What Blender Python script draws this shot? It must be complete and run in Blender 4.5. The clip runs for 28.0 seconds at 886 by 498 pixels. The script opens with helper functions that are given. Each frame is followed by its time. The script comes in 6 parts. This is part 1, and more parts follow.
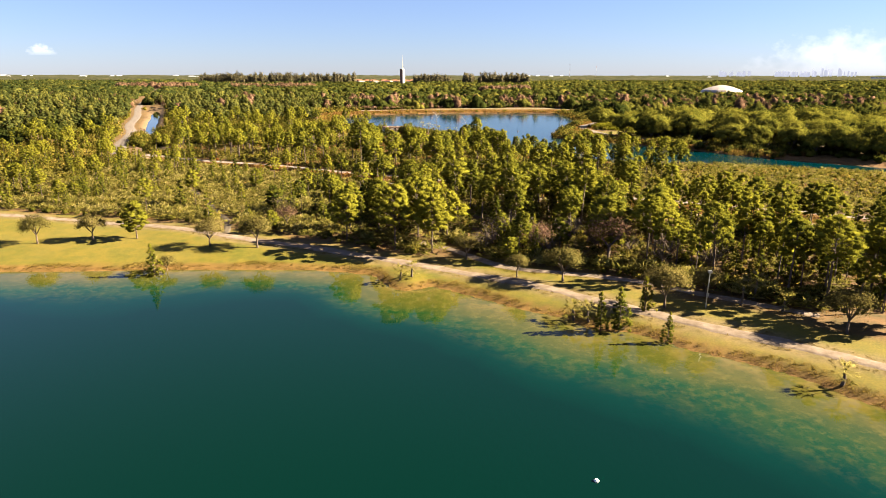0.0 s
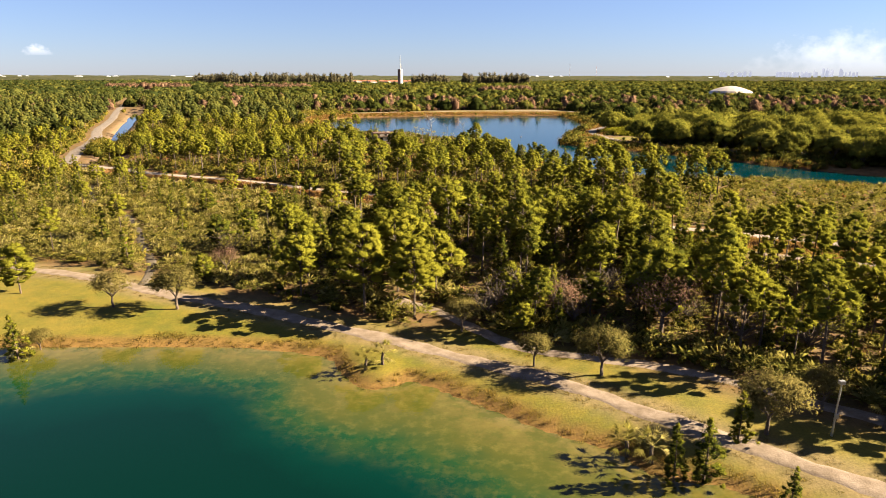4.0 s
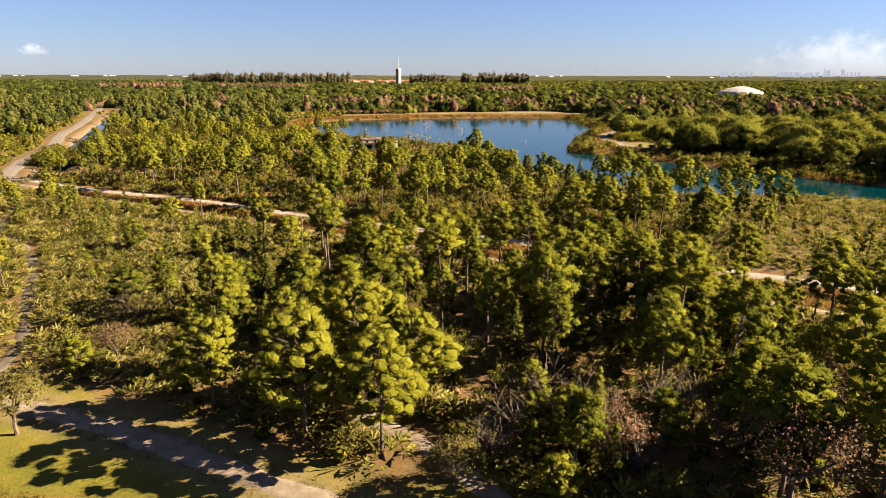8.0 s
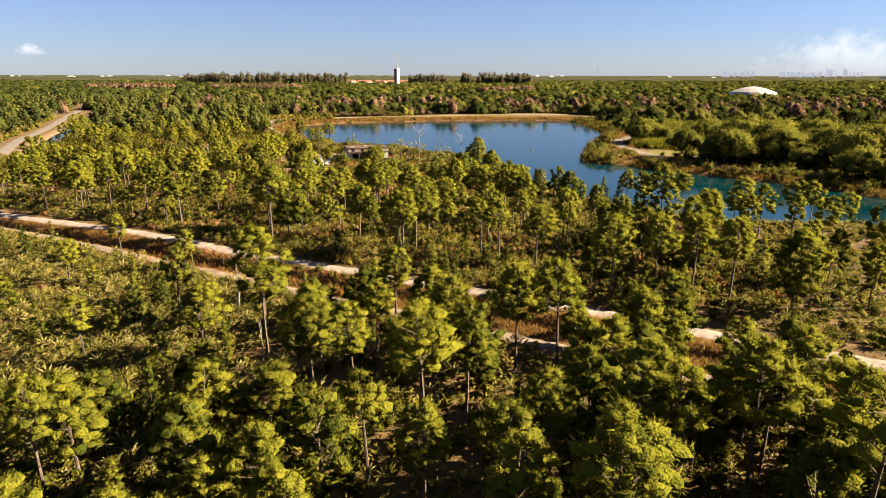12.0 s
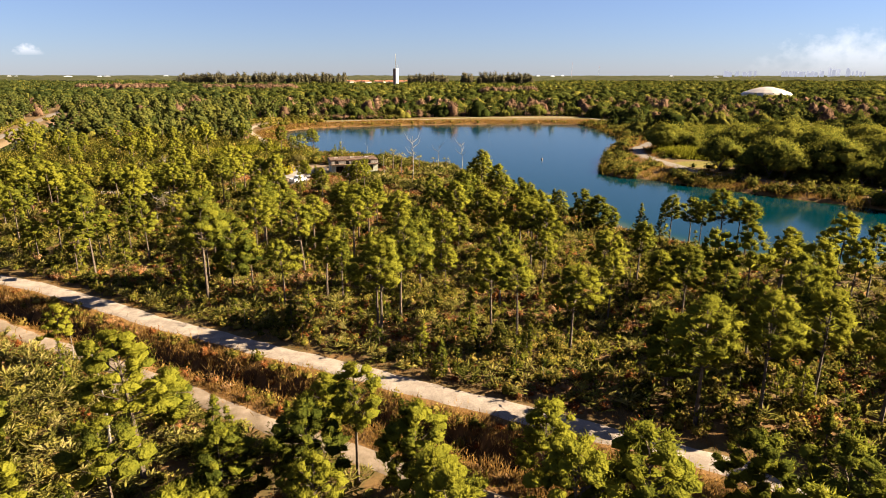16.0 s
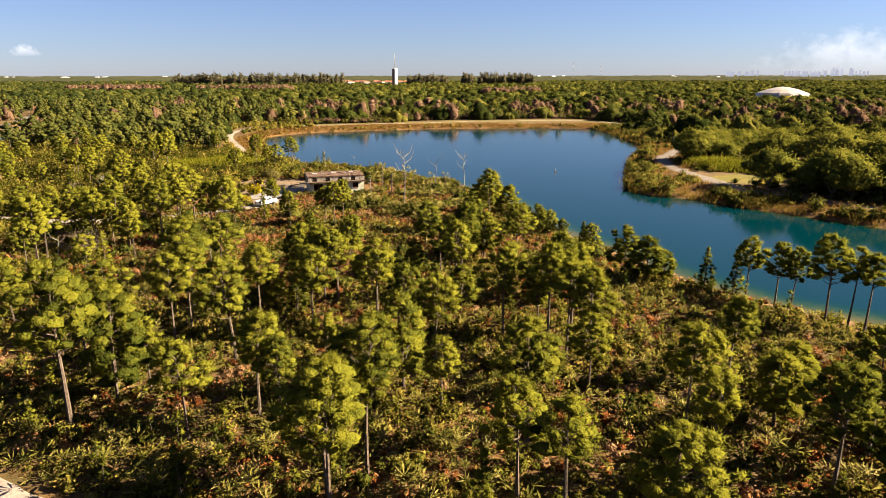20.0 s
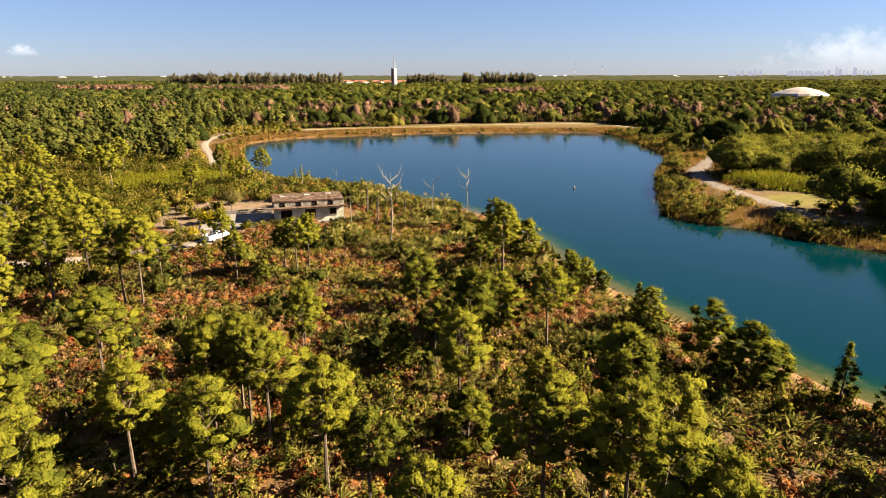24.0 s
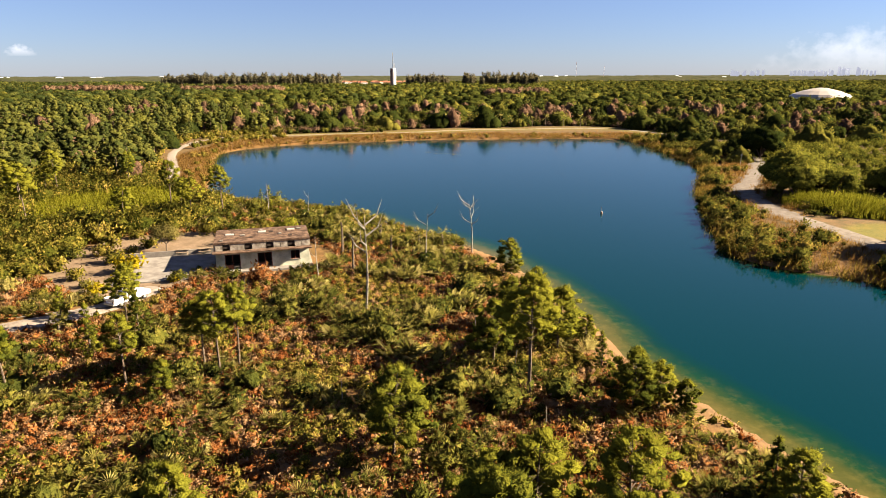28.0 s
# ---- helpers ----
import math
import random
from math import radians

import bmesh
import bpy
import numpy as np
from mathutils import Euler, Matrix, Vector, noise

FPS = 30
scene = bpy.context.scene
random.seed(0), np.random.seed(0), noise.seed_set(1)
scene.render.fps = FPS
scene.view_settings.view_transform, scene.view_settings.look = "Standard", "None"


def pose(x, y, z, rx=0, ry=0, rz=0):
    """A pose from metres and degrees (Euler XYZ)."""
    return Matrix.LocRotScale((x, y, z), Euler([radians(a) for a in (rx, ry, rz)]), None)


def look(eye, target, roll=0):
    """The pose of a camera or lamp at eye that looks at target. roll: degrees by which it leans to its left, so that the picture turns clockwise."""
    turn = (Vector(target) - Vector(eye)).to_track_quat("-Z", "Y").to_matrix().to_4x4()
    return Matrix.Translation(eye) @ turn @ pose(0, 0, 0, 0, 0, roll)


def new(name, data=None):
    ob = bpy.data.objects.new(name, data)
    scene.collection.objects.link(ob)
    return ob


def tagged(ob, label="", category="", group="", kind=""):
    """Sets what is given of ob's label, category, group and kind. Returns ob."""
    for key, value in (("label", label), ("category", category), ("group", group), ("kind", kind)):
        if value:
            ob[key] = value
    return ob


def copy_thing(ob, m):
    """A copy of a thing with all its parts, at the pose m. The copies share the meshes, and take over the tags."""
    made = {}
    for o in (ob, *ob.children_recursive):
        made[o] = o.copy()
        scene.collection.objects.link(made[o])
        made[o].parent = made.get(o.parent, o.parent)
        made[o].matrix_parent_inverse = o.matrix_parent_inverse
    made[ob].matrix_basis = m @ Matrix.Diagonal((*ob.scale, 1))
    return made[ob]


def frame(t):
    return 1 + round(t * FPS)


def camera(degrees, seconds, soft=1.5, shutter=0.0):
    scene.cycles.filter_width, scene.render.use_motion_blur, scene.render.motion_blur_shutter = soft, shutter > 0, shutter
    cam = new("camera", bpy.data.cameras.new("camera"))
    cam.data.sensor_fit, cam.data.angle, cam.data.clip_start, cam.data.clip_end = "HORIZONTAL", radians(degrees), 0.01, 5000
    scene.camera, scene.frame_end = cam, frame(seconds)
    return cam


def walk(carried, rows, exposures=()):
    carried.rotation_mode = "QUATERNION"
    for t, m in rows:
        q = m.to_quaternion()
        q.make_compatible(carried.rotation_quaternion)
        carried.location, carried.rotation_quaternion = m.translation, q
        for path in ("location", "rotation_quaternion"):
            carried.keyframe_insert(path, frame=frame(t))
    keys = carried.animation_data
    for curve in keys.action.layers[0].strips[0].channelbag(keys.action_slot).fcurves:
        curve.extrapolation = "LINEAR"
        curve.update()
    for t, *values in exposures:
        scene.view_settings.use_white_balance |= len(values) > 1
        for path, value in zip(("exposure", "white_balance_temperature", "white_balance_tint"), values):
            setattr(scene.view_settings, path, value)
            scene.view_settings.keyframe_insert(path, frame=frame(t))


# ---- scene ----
cam = camera(70.4, 28.0, 0.85)
METRES, EYE, TILT, LEAN, TURN = 195.0, 28.2, 0.4, -0.3, 0.0
ROWS = [
    (0.0, 0.0, 0.0, 0.0, -0.07, -16.07, 0.23),
    (0.5, 0.0011, 0.018, -0.0002, -0.07, -16.07, 0.24),
    (1.0, 0.0021, 0.0361, -0.0005, -0.08, -16.05, 0.24),
    (1.5, 0.0031, 0.054, -0.0008, -0.1, -16.05, 0.25),
    (2.0, 0.0039, 0.0718, -0.0011, -0.1, -16.05, 0.24),
    (2.5, 0.0048, 0.0895, -0.0014, -0.11, -16.05, 0.22),
    (3.0, 0.0058, 0.1072, -0.0017, -0.12, -16.04, 0.24),
    (3.5, 0.0067, 0.1247, -0.002, -0.13, -16.03, 0.24),
    (5.5, 0.0101, 0.1925, -0.0024, -0.14, -16.06, 0.16),
    (6.0, 0.0109, 0.2096, -0.0028, -0.14, -16.06, 0.17),
    (6.5, 0.0116, 0.227, -0.0031, -0.16, -16.06, 0.17),
    (7.0, 0.0123, 0.2446, -0.0034, -0.16, -16.06, 0.19),
    (7.5, 0.0131, 0.2624, -0.0037, -0.17, -16.06, 0.2),
    (8.0, 0.0137, 0.2804, -0.004, -0.19, -16.05, 0.19),
    (8.5, 0.0146, 0.2986, -0.0043, -0.18, -16.05, 0.2),
    (9.0, 0.0153, 0.3166, -0.0046, -0.21, -16.04, 0.2),
    (9.5, 0.0162, 0.3345, -0.005, -0.21, -16.05, 0.21),
    (10.0, 0.0168, 0.3526, -0.0053, -0.21, -16.06, 0.22),
    (10.5, 0.0172, 0.3706, -0.0056, -0.22, -16.04, 0.22),
    (11.0, 0.018, 0.3884, -0.006, -0.21, -16.05, 0.22),
    (11.5, 0.0187, 0.4064, -0.0064, -0.21, -16.03, 0.23),
    (12.0, 0.0194, 0.4243, -0.0066, -0.2, -16.04, 0.23),
    (12.5, 0.0199, 0.442, -0.0069, -0.19, -16.04, 0.22),
    (14.5, 0.0215, 0.5114, -0.0067, -0.18, -16.09, 0.24),
    (15.0, 0.0219, 0.5295, -0.0069, -0.19, -16.08, 0.25),
    (15.5, 0.0223, 0.5475, -0.0071, -0.18, -16.07, 0.28),
    (16.0, 0.0226, 0.5643, -0.0074, -0.19, -16.05, 0.27),
    (16.5, 0.0231, 0.5822, -0.0076, -0.19, -16.07, 0.29),
    (17.0, 0.0234, 0.6, -0.0078, -0.19, -16.05, 0.29),
    (17.5, 0.0237, 0.6176, -0.008, -0.19, -16.04, 0.28),
    (18.0, 0.0242, 0.6354, -0.0081, -0.19, -16.05, 0.31),
    (18.5, 0.0246, 0.6531, -0.0082, -0.18, -16.05, 0.32),
    (19.0, 0.0247, 0.671, -0.0086, -0.18, -16.05, 0.33),
    (19.5, 0.025, 0.6887, -0.0087, -0.18, -16.05, 0.35),
    (20.0, 0.0255, 0.7069, -0.0092, -0.17, -16.03, 0.37),
    (20.5, 0.0259, 0.7249, -0.0093, -0.17, -16.05, 0.4),
    (21.0, 0.0262, 0.7429, -0.0097, -0.17, -16.06, 0.39),
    (21.5, 0.0263, 0.7612, -0.0099, -0.17, -16.05, 0.41),
    (23.5, 0.0274, 0.8331, -0.0103, -0.14, -16.07, 0.38),
    (24.0, 0.0278, 0.8518, -0.0106, -0.13, -16.05, 0.39),
    (24.5, 0.0283, 0.8704, -0.0109, -0.12, -16.04, 0.41),
    (25.0, 0.0286, 0.8891, -0.011, -0.12, -16.03, 0.4),
    (25.5, 0.0289, 0.9078, -0.0111, -0.1, -16.06, 0.39),
    (26.0, 0.0293, 0.9263, -0.0114, -0.08, -16.06, 0.38),
    (26.5, 0.0296, 0.9446, -0.0114, -0.09, -16.08, 0.39),
    (27.0, 0.0298, 0.9628, -0.0117, -0.09, -16.07, 0.4),
    (27.5, 0.03, 0.981, -0.0121, -0.1, -16.03, 0.4),
    (28.0, 0.0304, 0.9993, -0.0123, -0.1, -16.03, 0.42),
]
walk(cam, [(t, pose(0, 0, EYE, TILT, LEAN, TURN) @ pose(METRES * x, METRES * y, METRES * z, 90 + pitch, roll, yaw)) for t, x, y, z, yaw, pitch, roll in ROWS],
     [(0.0, 3.47), (2.0, 3.42), (3.5, 3.33), (6.0, 3.2), (9.0, 3.15), (28.0, 3.13)])

# ---- light: clear afternoon, sun low on the right-hand side of the flight line ----
SUN_ELEV, SUN_AZ = 28.5, 86.0          # degrees; azimuth clockwise from +y
sun_way = Vector((math.sin(radians(SUN_AZ)) * math.cos(radians(SUN_ELEV)), math.cos(radians(SUN_AZ)) * math.cos(radians(SUN_ELEV)), math.sin(radians(SUN_ELEV))))
world = bpy.data.worlds.new("sky")
scene.world = world
world.use_nodes = True
wn = world.node_tree.nodes
sky = wn.new("ShaderNodeTexSky")
sky.sky_type = "NISHITA"
sky.sun_disc = False
sky.sun_elevation, sky.sun_rotation = radians(SUN_ELEV), radians(SUN_AZ)
sky.air_density, sky.dust_density, sky.ozone_density = 1.0, 0.12, 6.0
wn["Background"].inputs["Strength"].default_value = 0.0475
cool = wn.new("ShaderNodeMix")           # cool tone of the clear sky
cool.data_type, cool.blend_type = "RGBA", "MULTIPLY"
cool.inputs[0].default_value = 1.0
cool.inputs[7].default_value = (0.250, 0.262, 0.345, 1)
world.node_tree.links.new(sky.outputs[0], cool.inputs[6])
haze_veil = wn.new("ShaderNodeMix")      # thin even haze
haze_veil.data_type = "RGBA"
haze_veil.inputs[0].default_value = 0.2
haze_veil.inputs[7].default_value = (1.35, 1.38, 1.68, 1)
world.node_tree.links.new(cool.outputs[2], haze_veil.inputs[6])
world.node_tree.links.new(haze_veil.outputs[2], wn["Background"].inputs["Color"])
sun = new("sun", bpy.data.lights.new("sun", "SUN"))
sun.data.energy, sun.data.angle, sun.data.color = 5.0, radians(0.5), (1.0, 0.835, 0.60)
sun.matrix_world = look((200, 200, 300), Vector((200, 200, 300)) - sun_way)
scene.view_settings.exposure = 3.15

# ---- materials ----
def material(name, rough=0.8, spec=0.3):
    m = bpy.data.materials.new(name)
    m.use_nodes = True
    b = m.node_tree.nodes["Principled BSDF"]
    b.inputs["Roughness"].default_value, b.inputs["Specular IOR Level"].default_value = rough, spec
    return m, m.node_tree.nodes, m.node_tree.links, b


def mixed(nodes, links, fac, a, b):
    """A colour mix; a and b are colours or sockets."""
    n = nodes.new("ShaderNodeMix")
    n.data_type = "RGBA"
    links.new(fac, n.inputs[0])
    for socket, value in ((n.inputs[6], a), (n.inputs[7], b)):
        if isinstance(value, tuple):
            socket.default_value = (*value, 1)
        else:
            links.new(value, socket)
    return n.outputs[2]


def noise_node(nodes, links, scale, detail=4.0, low=0.35, high=0.65, rough=0.6):
    """World-sized noise, stretched to 0..1."""
    g = nodes.new("ShaderNodeNewGeometry")
    n = nodes.new("ShaderNodeTexNoise")
    n.inputs["Scale"].default_value, n.inputs["Detail"].default_value, n.inputs["Roughness"].default_value = scale, detail, rough
    links.new(g.outputs["Position"], n.inputs["Vector"])
    r = nodes.new("ShaderNodeMapRange")
    r.inputs[1].default_value, r.inputs[2].default_value = low, high
    links.new(n.outputs[0], r.inputs[0])
    return r.outputs[0]


def maths(nodes, links, op, a, b):
    n = nodes.new("ShaderNodeMath")
    n.operation = op
    n.use_clamp = op in ("ADD", "SUBTRACT", "MULTIPLY")
    for socket, value in ((n.inputs[0], a), (n.inputs[1], b)):
        if isinstance(value, (int, float)):
            socket.default_value = value
        else:
            links.new(value, socket)
    return n.outputs[0]


def attribute(nodes, name):
    n = nodes.new("ShaderNodeAttribute")
    n.attribute_name = name
    return n.outputs["Fac"]


def bumped(nodes, links, b, height, strength, distance):
    n = nodes.new("ShaderNodeBump")
    n.inputs["Strength"].default_value, n.inputs["Distance"].default_value = strength, distance
    links.new(height, n.inputs["Height"])
    links.new(n.outputs[0], b.inputs["Normal"])


def ramp(nodes, links, fac, stops):
    n = nodes.new("ShaderNodeValToRGB")
    while len(n.color_ramp.elements) < len(stops):
        n.color_ramp.elements.new(0.5)
    for e, (p, c) in zip(n.color_ramp.elements, stops):
        e.position, e.color = p, (*c, 1)
    links.new(fac, n.inputs[0])
    return n.outputs[0]


def foliage(name, stops, through_light=0.25, rough=0.55):
    """Leaves: the colour wanders with the tint of the clump and from plant to plant; low-tint cores paint inner shade.
    """
    m, nodes, links, b = material(name, rough, 0.0)
    info = nodes.new("ShaderNodeObjectInfo")
    t = maths(nodes, links, "ADD", maths(nodes, links, "MULTIPLY", attribute(nodes, "tint"), 0.8), maths(nodes, links, "MULTIPLY", info.outputs["Random"], 0.34))
    leafy = noise_node(nodes, links, 1.7, 3.0, 0.3, 0.7, 0.7)
    crown_wide = noise_node(nodes, links, 0.32, 3.0, 0.3, 0.7)
    t = maths(nodes, links, "ADD", t, maths(nodes, links, "MULTIPLY", leafy, 0.28))
    t = maths(nodes, links, "ADD", t, maths(nodes, links, "MULTIPLY", crown_wide, 0.14))
    t = maths(nodes, links, "SUBTRACT", t, 0.26)
    bumped(nodes, links, b, leafy, 0.8, 0.4)
    colour = ramp(nodes, links, t, stops)
    links.new(colour, b.inputs["Base Color"])
    tr = nodes.new("ShaderNodeBsdfTranslucent")
    links.new(colour, tr.inputs["Color"])
    mx = nodes.new("ShaderNodeMixShader")
    mx.inputs[0].default_value = through_light
    links.new(b.outputs[0], mx.inputs[1])
    links.new(tr.outputs[0], mx.inputs[2])
    links.new(mx.outputs[0], nodes["Material Output"].inputs["Surface"])
    return m


def surface(name, a, b_colour, scale, rough=0.85, bump=0.3, fine=9.0, spec=0.25, dark=0.25):
    """A worn solid surface: broad stains between two colours, fine grain, relief."""
    m, nodes, links, b = material(name, rough, spec)
    broad = noise_node(nodes, links, scale)
    grain = noise_node(nodes, links, scale * fine, 3.0, 0.3, 0.7)
    c = mixed(nodes, links, broad, a, b_colour)
    d = mixed(nodes, links, maths(nodes, links, "MULTIPLY", grain, dark), c, tuple(0.35 * v for v in a))
    links.new(d, b.inputs["Base Color"])
    bumped(nodes, links, b, grain, bump, 0.05)
    return m


PINE = foliage("pine_needles", [(0.0, (0.0130, 0.0208, 0.0034)), (0.3, (0.0550, 0.0620, 0.0094)), (0.6, (0.1380, 0.1330, 0.0144)), (1.0, (0.1740, 0.1590, 0.0165))], 0.5)
# Darker, bluer copy of PINE; far haze and shade are in the colour.
PINE_HAZED = foliage("slash_pine_needles", [(0.0, (0.0125, 0.0200, 0.0060)), (0.3, (0.0430, 0.0500, 0.0130)), (0.6, (0.0980, 0.0960, 0.0200)), (1.0, (0.1380, 0.1240, 0.0280))], 0.45)
OAK = foliage("oak_leaves", [(0.0, (0.0420, 0.0400, 0.0120)), (0.5, (0.0980, 0.0830, 0.0230)), (1.0, (0.1550, 0.1200, 0.0420))], 0.34)
BROAD = foliage("broad_leaves", [(0.0, (0.0120, 0.0170, 0.0042)), (0.35, (0.0370, 0.0410, 0.0080)), (0.6, (0.0740, 0.0700, 0.0125)), (0.85, (0.1120, 0.0960, 0.0180)), (1.0, (0.1150, 0.0780, 0.0330))], 0.28)
PALMETTO = foliage("palmetto_fronds", [(0.0, (0.0420, 0.0460, 0.0090)), (0.5, (0.1460, 0.1260, 0.0265)), (0.85, (0.2450, 0.2000, 0.0750)), (1.0, (0.3400, 0.2800, 0.1550))], 0.42, 0.45)
SHRUB = foliage("shrub_leaves", [(0.0, (0.0260, 0.0310, 0.0048)), (0.4, (0.0820, 0.0740, 0.0110)), (0.7, (0.1650, 0.1240, 0.0240)), (0.9, (0.2200, 0.1300, 0.0440)), (1.0, (0.2300, 0.0880, 0.0260))], 0.3)
RUST = foliage("rusty_leaves", [(0.0, (0.0950, 0.0290, 0.0090)), (0.35, (0.1850, 0.0700, 0.0200)), (0.6, (0.1850, 0.1020, 0.0450)), (1.0, (0.2200, 0.1420, 0.0850))], 0.3)
REED = foliage("reed_blades", [(0.0, (0.0495, 0.0409, 0.0066)), (0.5, (0.1089, 0.0779, 0.0132)), (1.0, (0.1650, 0.1056, 0.0290))], 0.25)
DRYGRASS = foliage("dry_grass", [(0.0, (0.0850, 0.0420, 0.0110)), (0.5, (0.1550, 0.0830, 0.0215)), (1.0, (0.2200, 0.1380, 0.0450))], 0.3)
YELLOW = foliage("yellow_leaves", [(0.0, (0.1254, 0.0990, 0.0053)), (1.0, (0.2508, 0.1888, 0.0079))], 0.25)
# Lighter copy of BROAD; the bank's sunlit look is put into the colour.
CANOPY_LIT = foliage("sunny_canopy_leaves", [(0.0, (0.0200, 0.0260, 0.0050)), (0.4, (0.0680, 0.0710, 0.0110)), (0.75, (0.1300, 0.1200, 0.0180)), (1.0, (0.1650, 0.1250, 0.0350))], 0.36)
CASUARINA = foliage("casuarina_needles", [(0.0, (0.0400, 0.0380, 0.0210)), (1.0, (0.1180, 0.1000, 0.0540))], 0.3)
# Greyed leaf green: dimming by distance haze is put into the colour.
PLAIN_HAZED = foliage("plain_treetops", [(0.0, (0.0240, 0.0290, 0.0150)), (0.5, (0.0420, 0.0430, 0.0230)), (1.0, (0.0680, 0.0560, 0.0340))], 0.2)
CANE = foliage("cane_leaves", [(0.0, (0.0420, 0.0480, 0.0048)), (0.5, (0.1140, 0.1140, 0.0096)), (1.0, (0.2040, 0.1800, 0.0168))], 0.2)
LEAFLESS = foliage("leafless_twigs", [(0.0, (0.0650, 0.0380, 0.0230)), (0.5, (0.1350, 0.0800, 0.0500)), (1.0, (0.2000, 0.1320, 0.0860))], 0.2)
BARK = surface("pine_bark", (0.1030, 0.0766, 0.0541), (0.0541, 0.0356, 0.0244), 3.0, 0.9, 0.6)
DEADWOOD = surface("dead_wood", (0.1888, 0.1663, 0.1393), (0.1168, 0.0944, 0.0766), 2.5, 0.85, 0.4)
SAND = surface("white_sand", (0.2050, 0.1710, 0.1420), (0.1300, 0.1040, 0.0830), 0.7, 0.95, 0.4, 8.0, 0.1, 0.35)
DIRT = surface("path_dirt", (0.1650, 0.1280, 0.0960), (0.0980, 0.0720, 0.0480), 0.8, 0.95, 0.35, 10.0, 0.1, 0.3)
GRAVEL = surface("grey_gravel", (0.1350, 0.1130, 0.0950), (0.0800, 0.0650, 0.0530), 0.7, 0.95, 0.3, 14.0, 0.1, 0.25)
# Darker version of DIRT with the trail's shade put into the colour.
TRAIL = surface("shaded_trail", (0.0858, 0.0693, 0.0495), (0.0528, 0.0409, 0.0264), 0.5, 0.95, 0.35, 10.0, 0.1, 0.3)
CONCRETE = surface("weathered_concrete", (0.1750, 0.1560, 0.1380), (0.0950, 0.0820, 0.0710), 0.6, 0.9, 0.25, 9.0, 0.2, 0.3)


def ground_material():
    m, nodes, links, b = material("ground", 0.95, 0.1)
    broad, mid, fine = noise_node(nodes, links, 0.05), noise_node(nodes, links, 0.5, 5.0), noise_node(nodes, links, 5.0, 4.0, 0.3, 0.7)
    litter = mixed(nodes, links, mid, (0.1150, 0.0620, 0.0240), (0.0560, 0.0400, 0.0130))
    litter = mixed(nodes, links, maths(nodes, links, "MULTIPLY", broad, 0.4), litter, (0.0850, 0.0530, 0.0220))
    grass = mixed(nodes, links, mid, (0.1020, 0.0800, 0.0085), (0.0620, 0.0620, 0.0062))
    grass = mixed(nodes, links, maths(nodes, links, "MULTIPLY", broad, 0.45), grass, (0.1346, 0.0964, 0.0224))
    dry = mixed(nodes, links, mid, (0.1500, 0.0760, 0.0250), (0.0900, 0.0450, 0.0140))
    bare = mixed(nodes, links, mid, (0.1584, 0.1089, 0.0713), (0.0990, 0.0673, 0.0409))
    c = mixed(nodes, links, attribute(nodes, "lawn"), litter, grass)
    c = mixed(nodes, links, attribute(nodes, "dry"), c, dry)
    c = mixed(nodes, links, attribute(nodes, "bare"), c, bare)
    # Near-black of the shaded ditch walls, painted into the ground colour.
    c = mixed(nodes, links, attribute(nodes, "muck"), c, (0.0110, 0.0075, 0.0040))
    c = mixed(nodes, links, maths(nodes, links, "MULTIPLY", fine, 0.4), c, (0.0132, 0.0132, 0.0046))
    links.new(c, b.inputs["Base Color"])
    bumped(nodes, links, b, fine, 0.3, 0.06)
    return m


def water_material(name, deep, mid, gloss, rough):
    """Still lake water over a pale bottom: sand in the shallows, green where it falls away, dark in the deep."""
    m, nodes, links, b = material(name, rough, gloss)
    b.inputs["IOR"].default_value = 1.33
    wander = noise_node(nodes, links, 0.12, 5.0, 0.25, 0.75)
    d = maths(nodes, links, "ADD", attribute(nodes, "depth"), maths(nodes, links, "MULTIPLY", maths(nodes, links, "SUBTRACT", wander, 0.4), 0.22))
    c = ramp(nodes, links, d, [(0.0, (0.0780, 0.0600, 0.0230)), (0.10, (0.0580, 0.0470, 0.0110)), (0.28, (0.0300, 0.0320, 0.0055)), (0.45, (0.0040, 0.0200, 0.0056)), (0.68, mid), (1.0, deep)])
    weed = noise_node(nodes, links, 0.35, 8.0, 0.44, 0.58, 0.7)
    bed = noise_node(nodes, links, 0.9, 8.0, 0.48, 0.66, 0.7)
    c = mixed(nodes, links, maths(nodes, links, "MULTIPLY", bed, maths(nodes, links, "SUBTRACT", 0.7, attribute(nodes, "depth"))), c, (0.0720, 0.0620, 0.0140))
    shoal = maths(nodes, links, "MULTIPLY", weed, maths(nodes, links, "SUBTRACT", 0.75, attribute(nodes, "depth")))
    c = mixed(nodes, links, shoal, c, (0.0230, 0.0290, 0.0046))
    links.new(c, b.inputs["Base Color"])
    ripple = noise_node(nodes, links, 1.6, 2.0, 0.2, 0.8)
    breeze = maths(nodes, links, "ADD", maths(nodes, links, "MULTIPLY", noise_node(nodes, links, 0.018, 3.0, 0.47, 0.56), 0.85), 0.15)
    bumped(nodes, links, b, maths(nodes, links, "MULTIPLY", ripple, breeze), 0.22, 0.03)
    return m


GROUND = ground_material()
# The blue lake's body colour partly stands in for reflected sky; gloss is low.
WATER_GREEN, WATER_BLUE = water_material("green_lake_water", (0.0, 0.0066, 0.0040), (0.0, 0.0106, 0.0064), 0.26, 0.03), water_material("blue_lake_water", (0.0, 0.0116, 0.0162), (0.0006, 0.0140, 0.0088), 0.18, 0.09)
CANALWATER = surface("canal_water", (0.0040, 0.0050, 0.0045), (0.0060, 0.0070, 0.0055), 0.5, 0.03, 0.01, 9.0, 0.5)
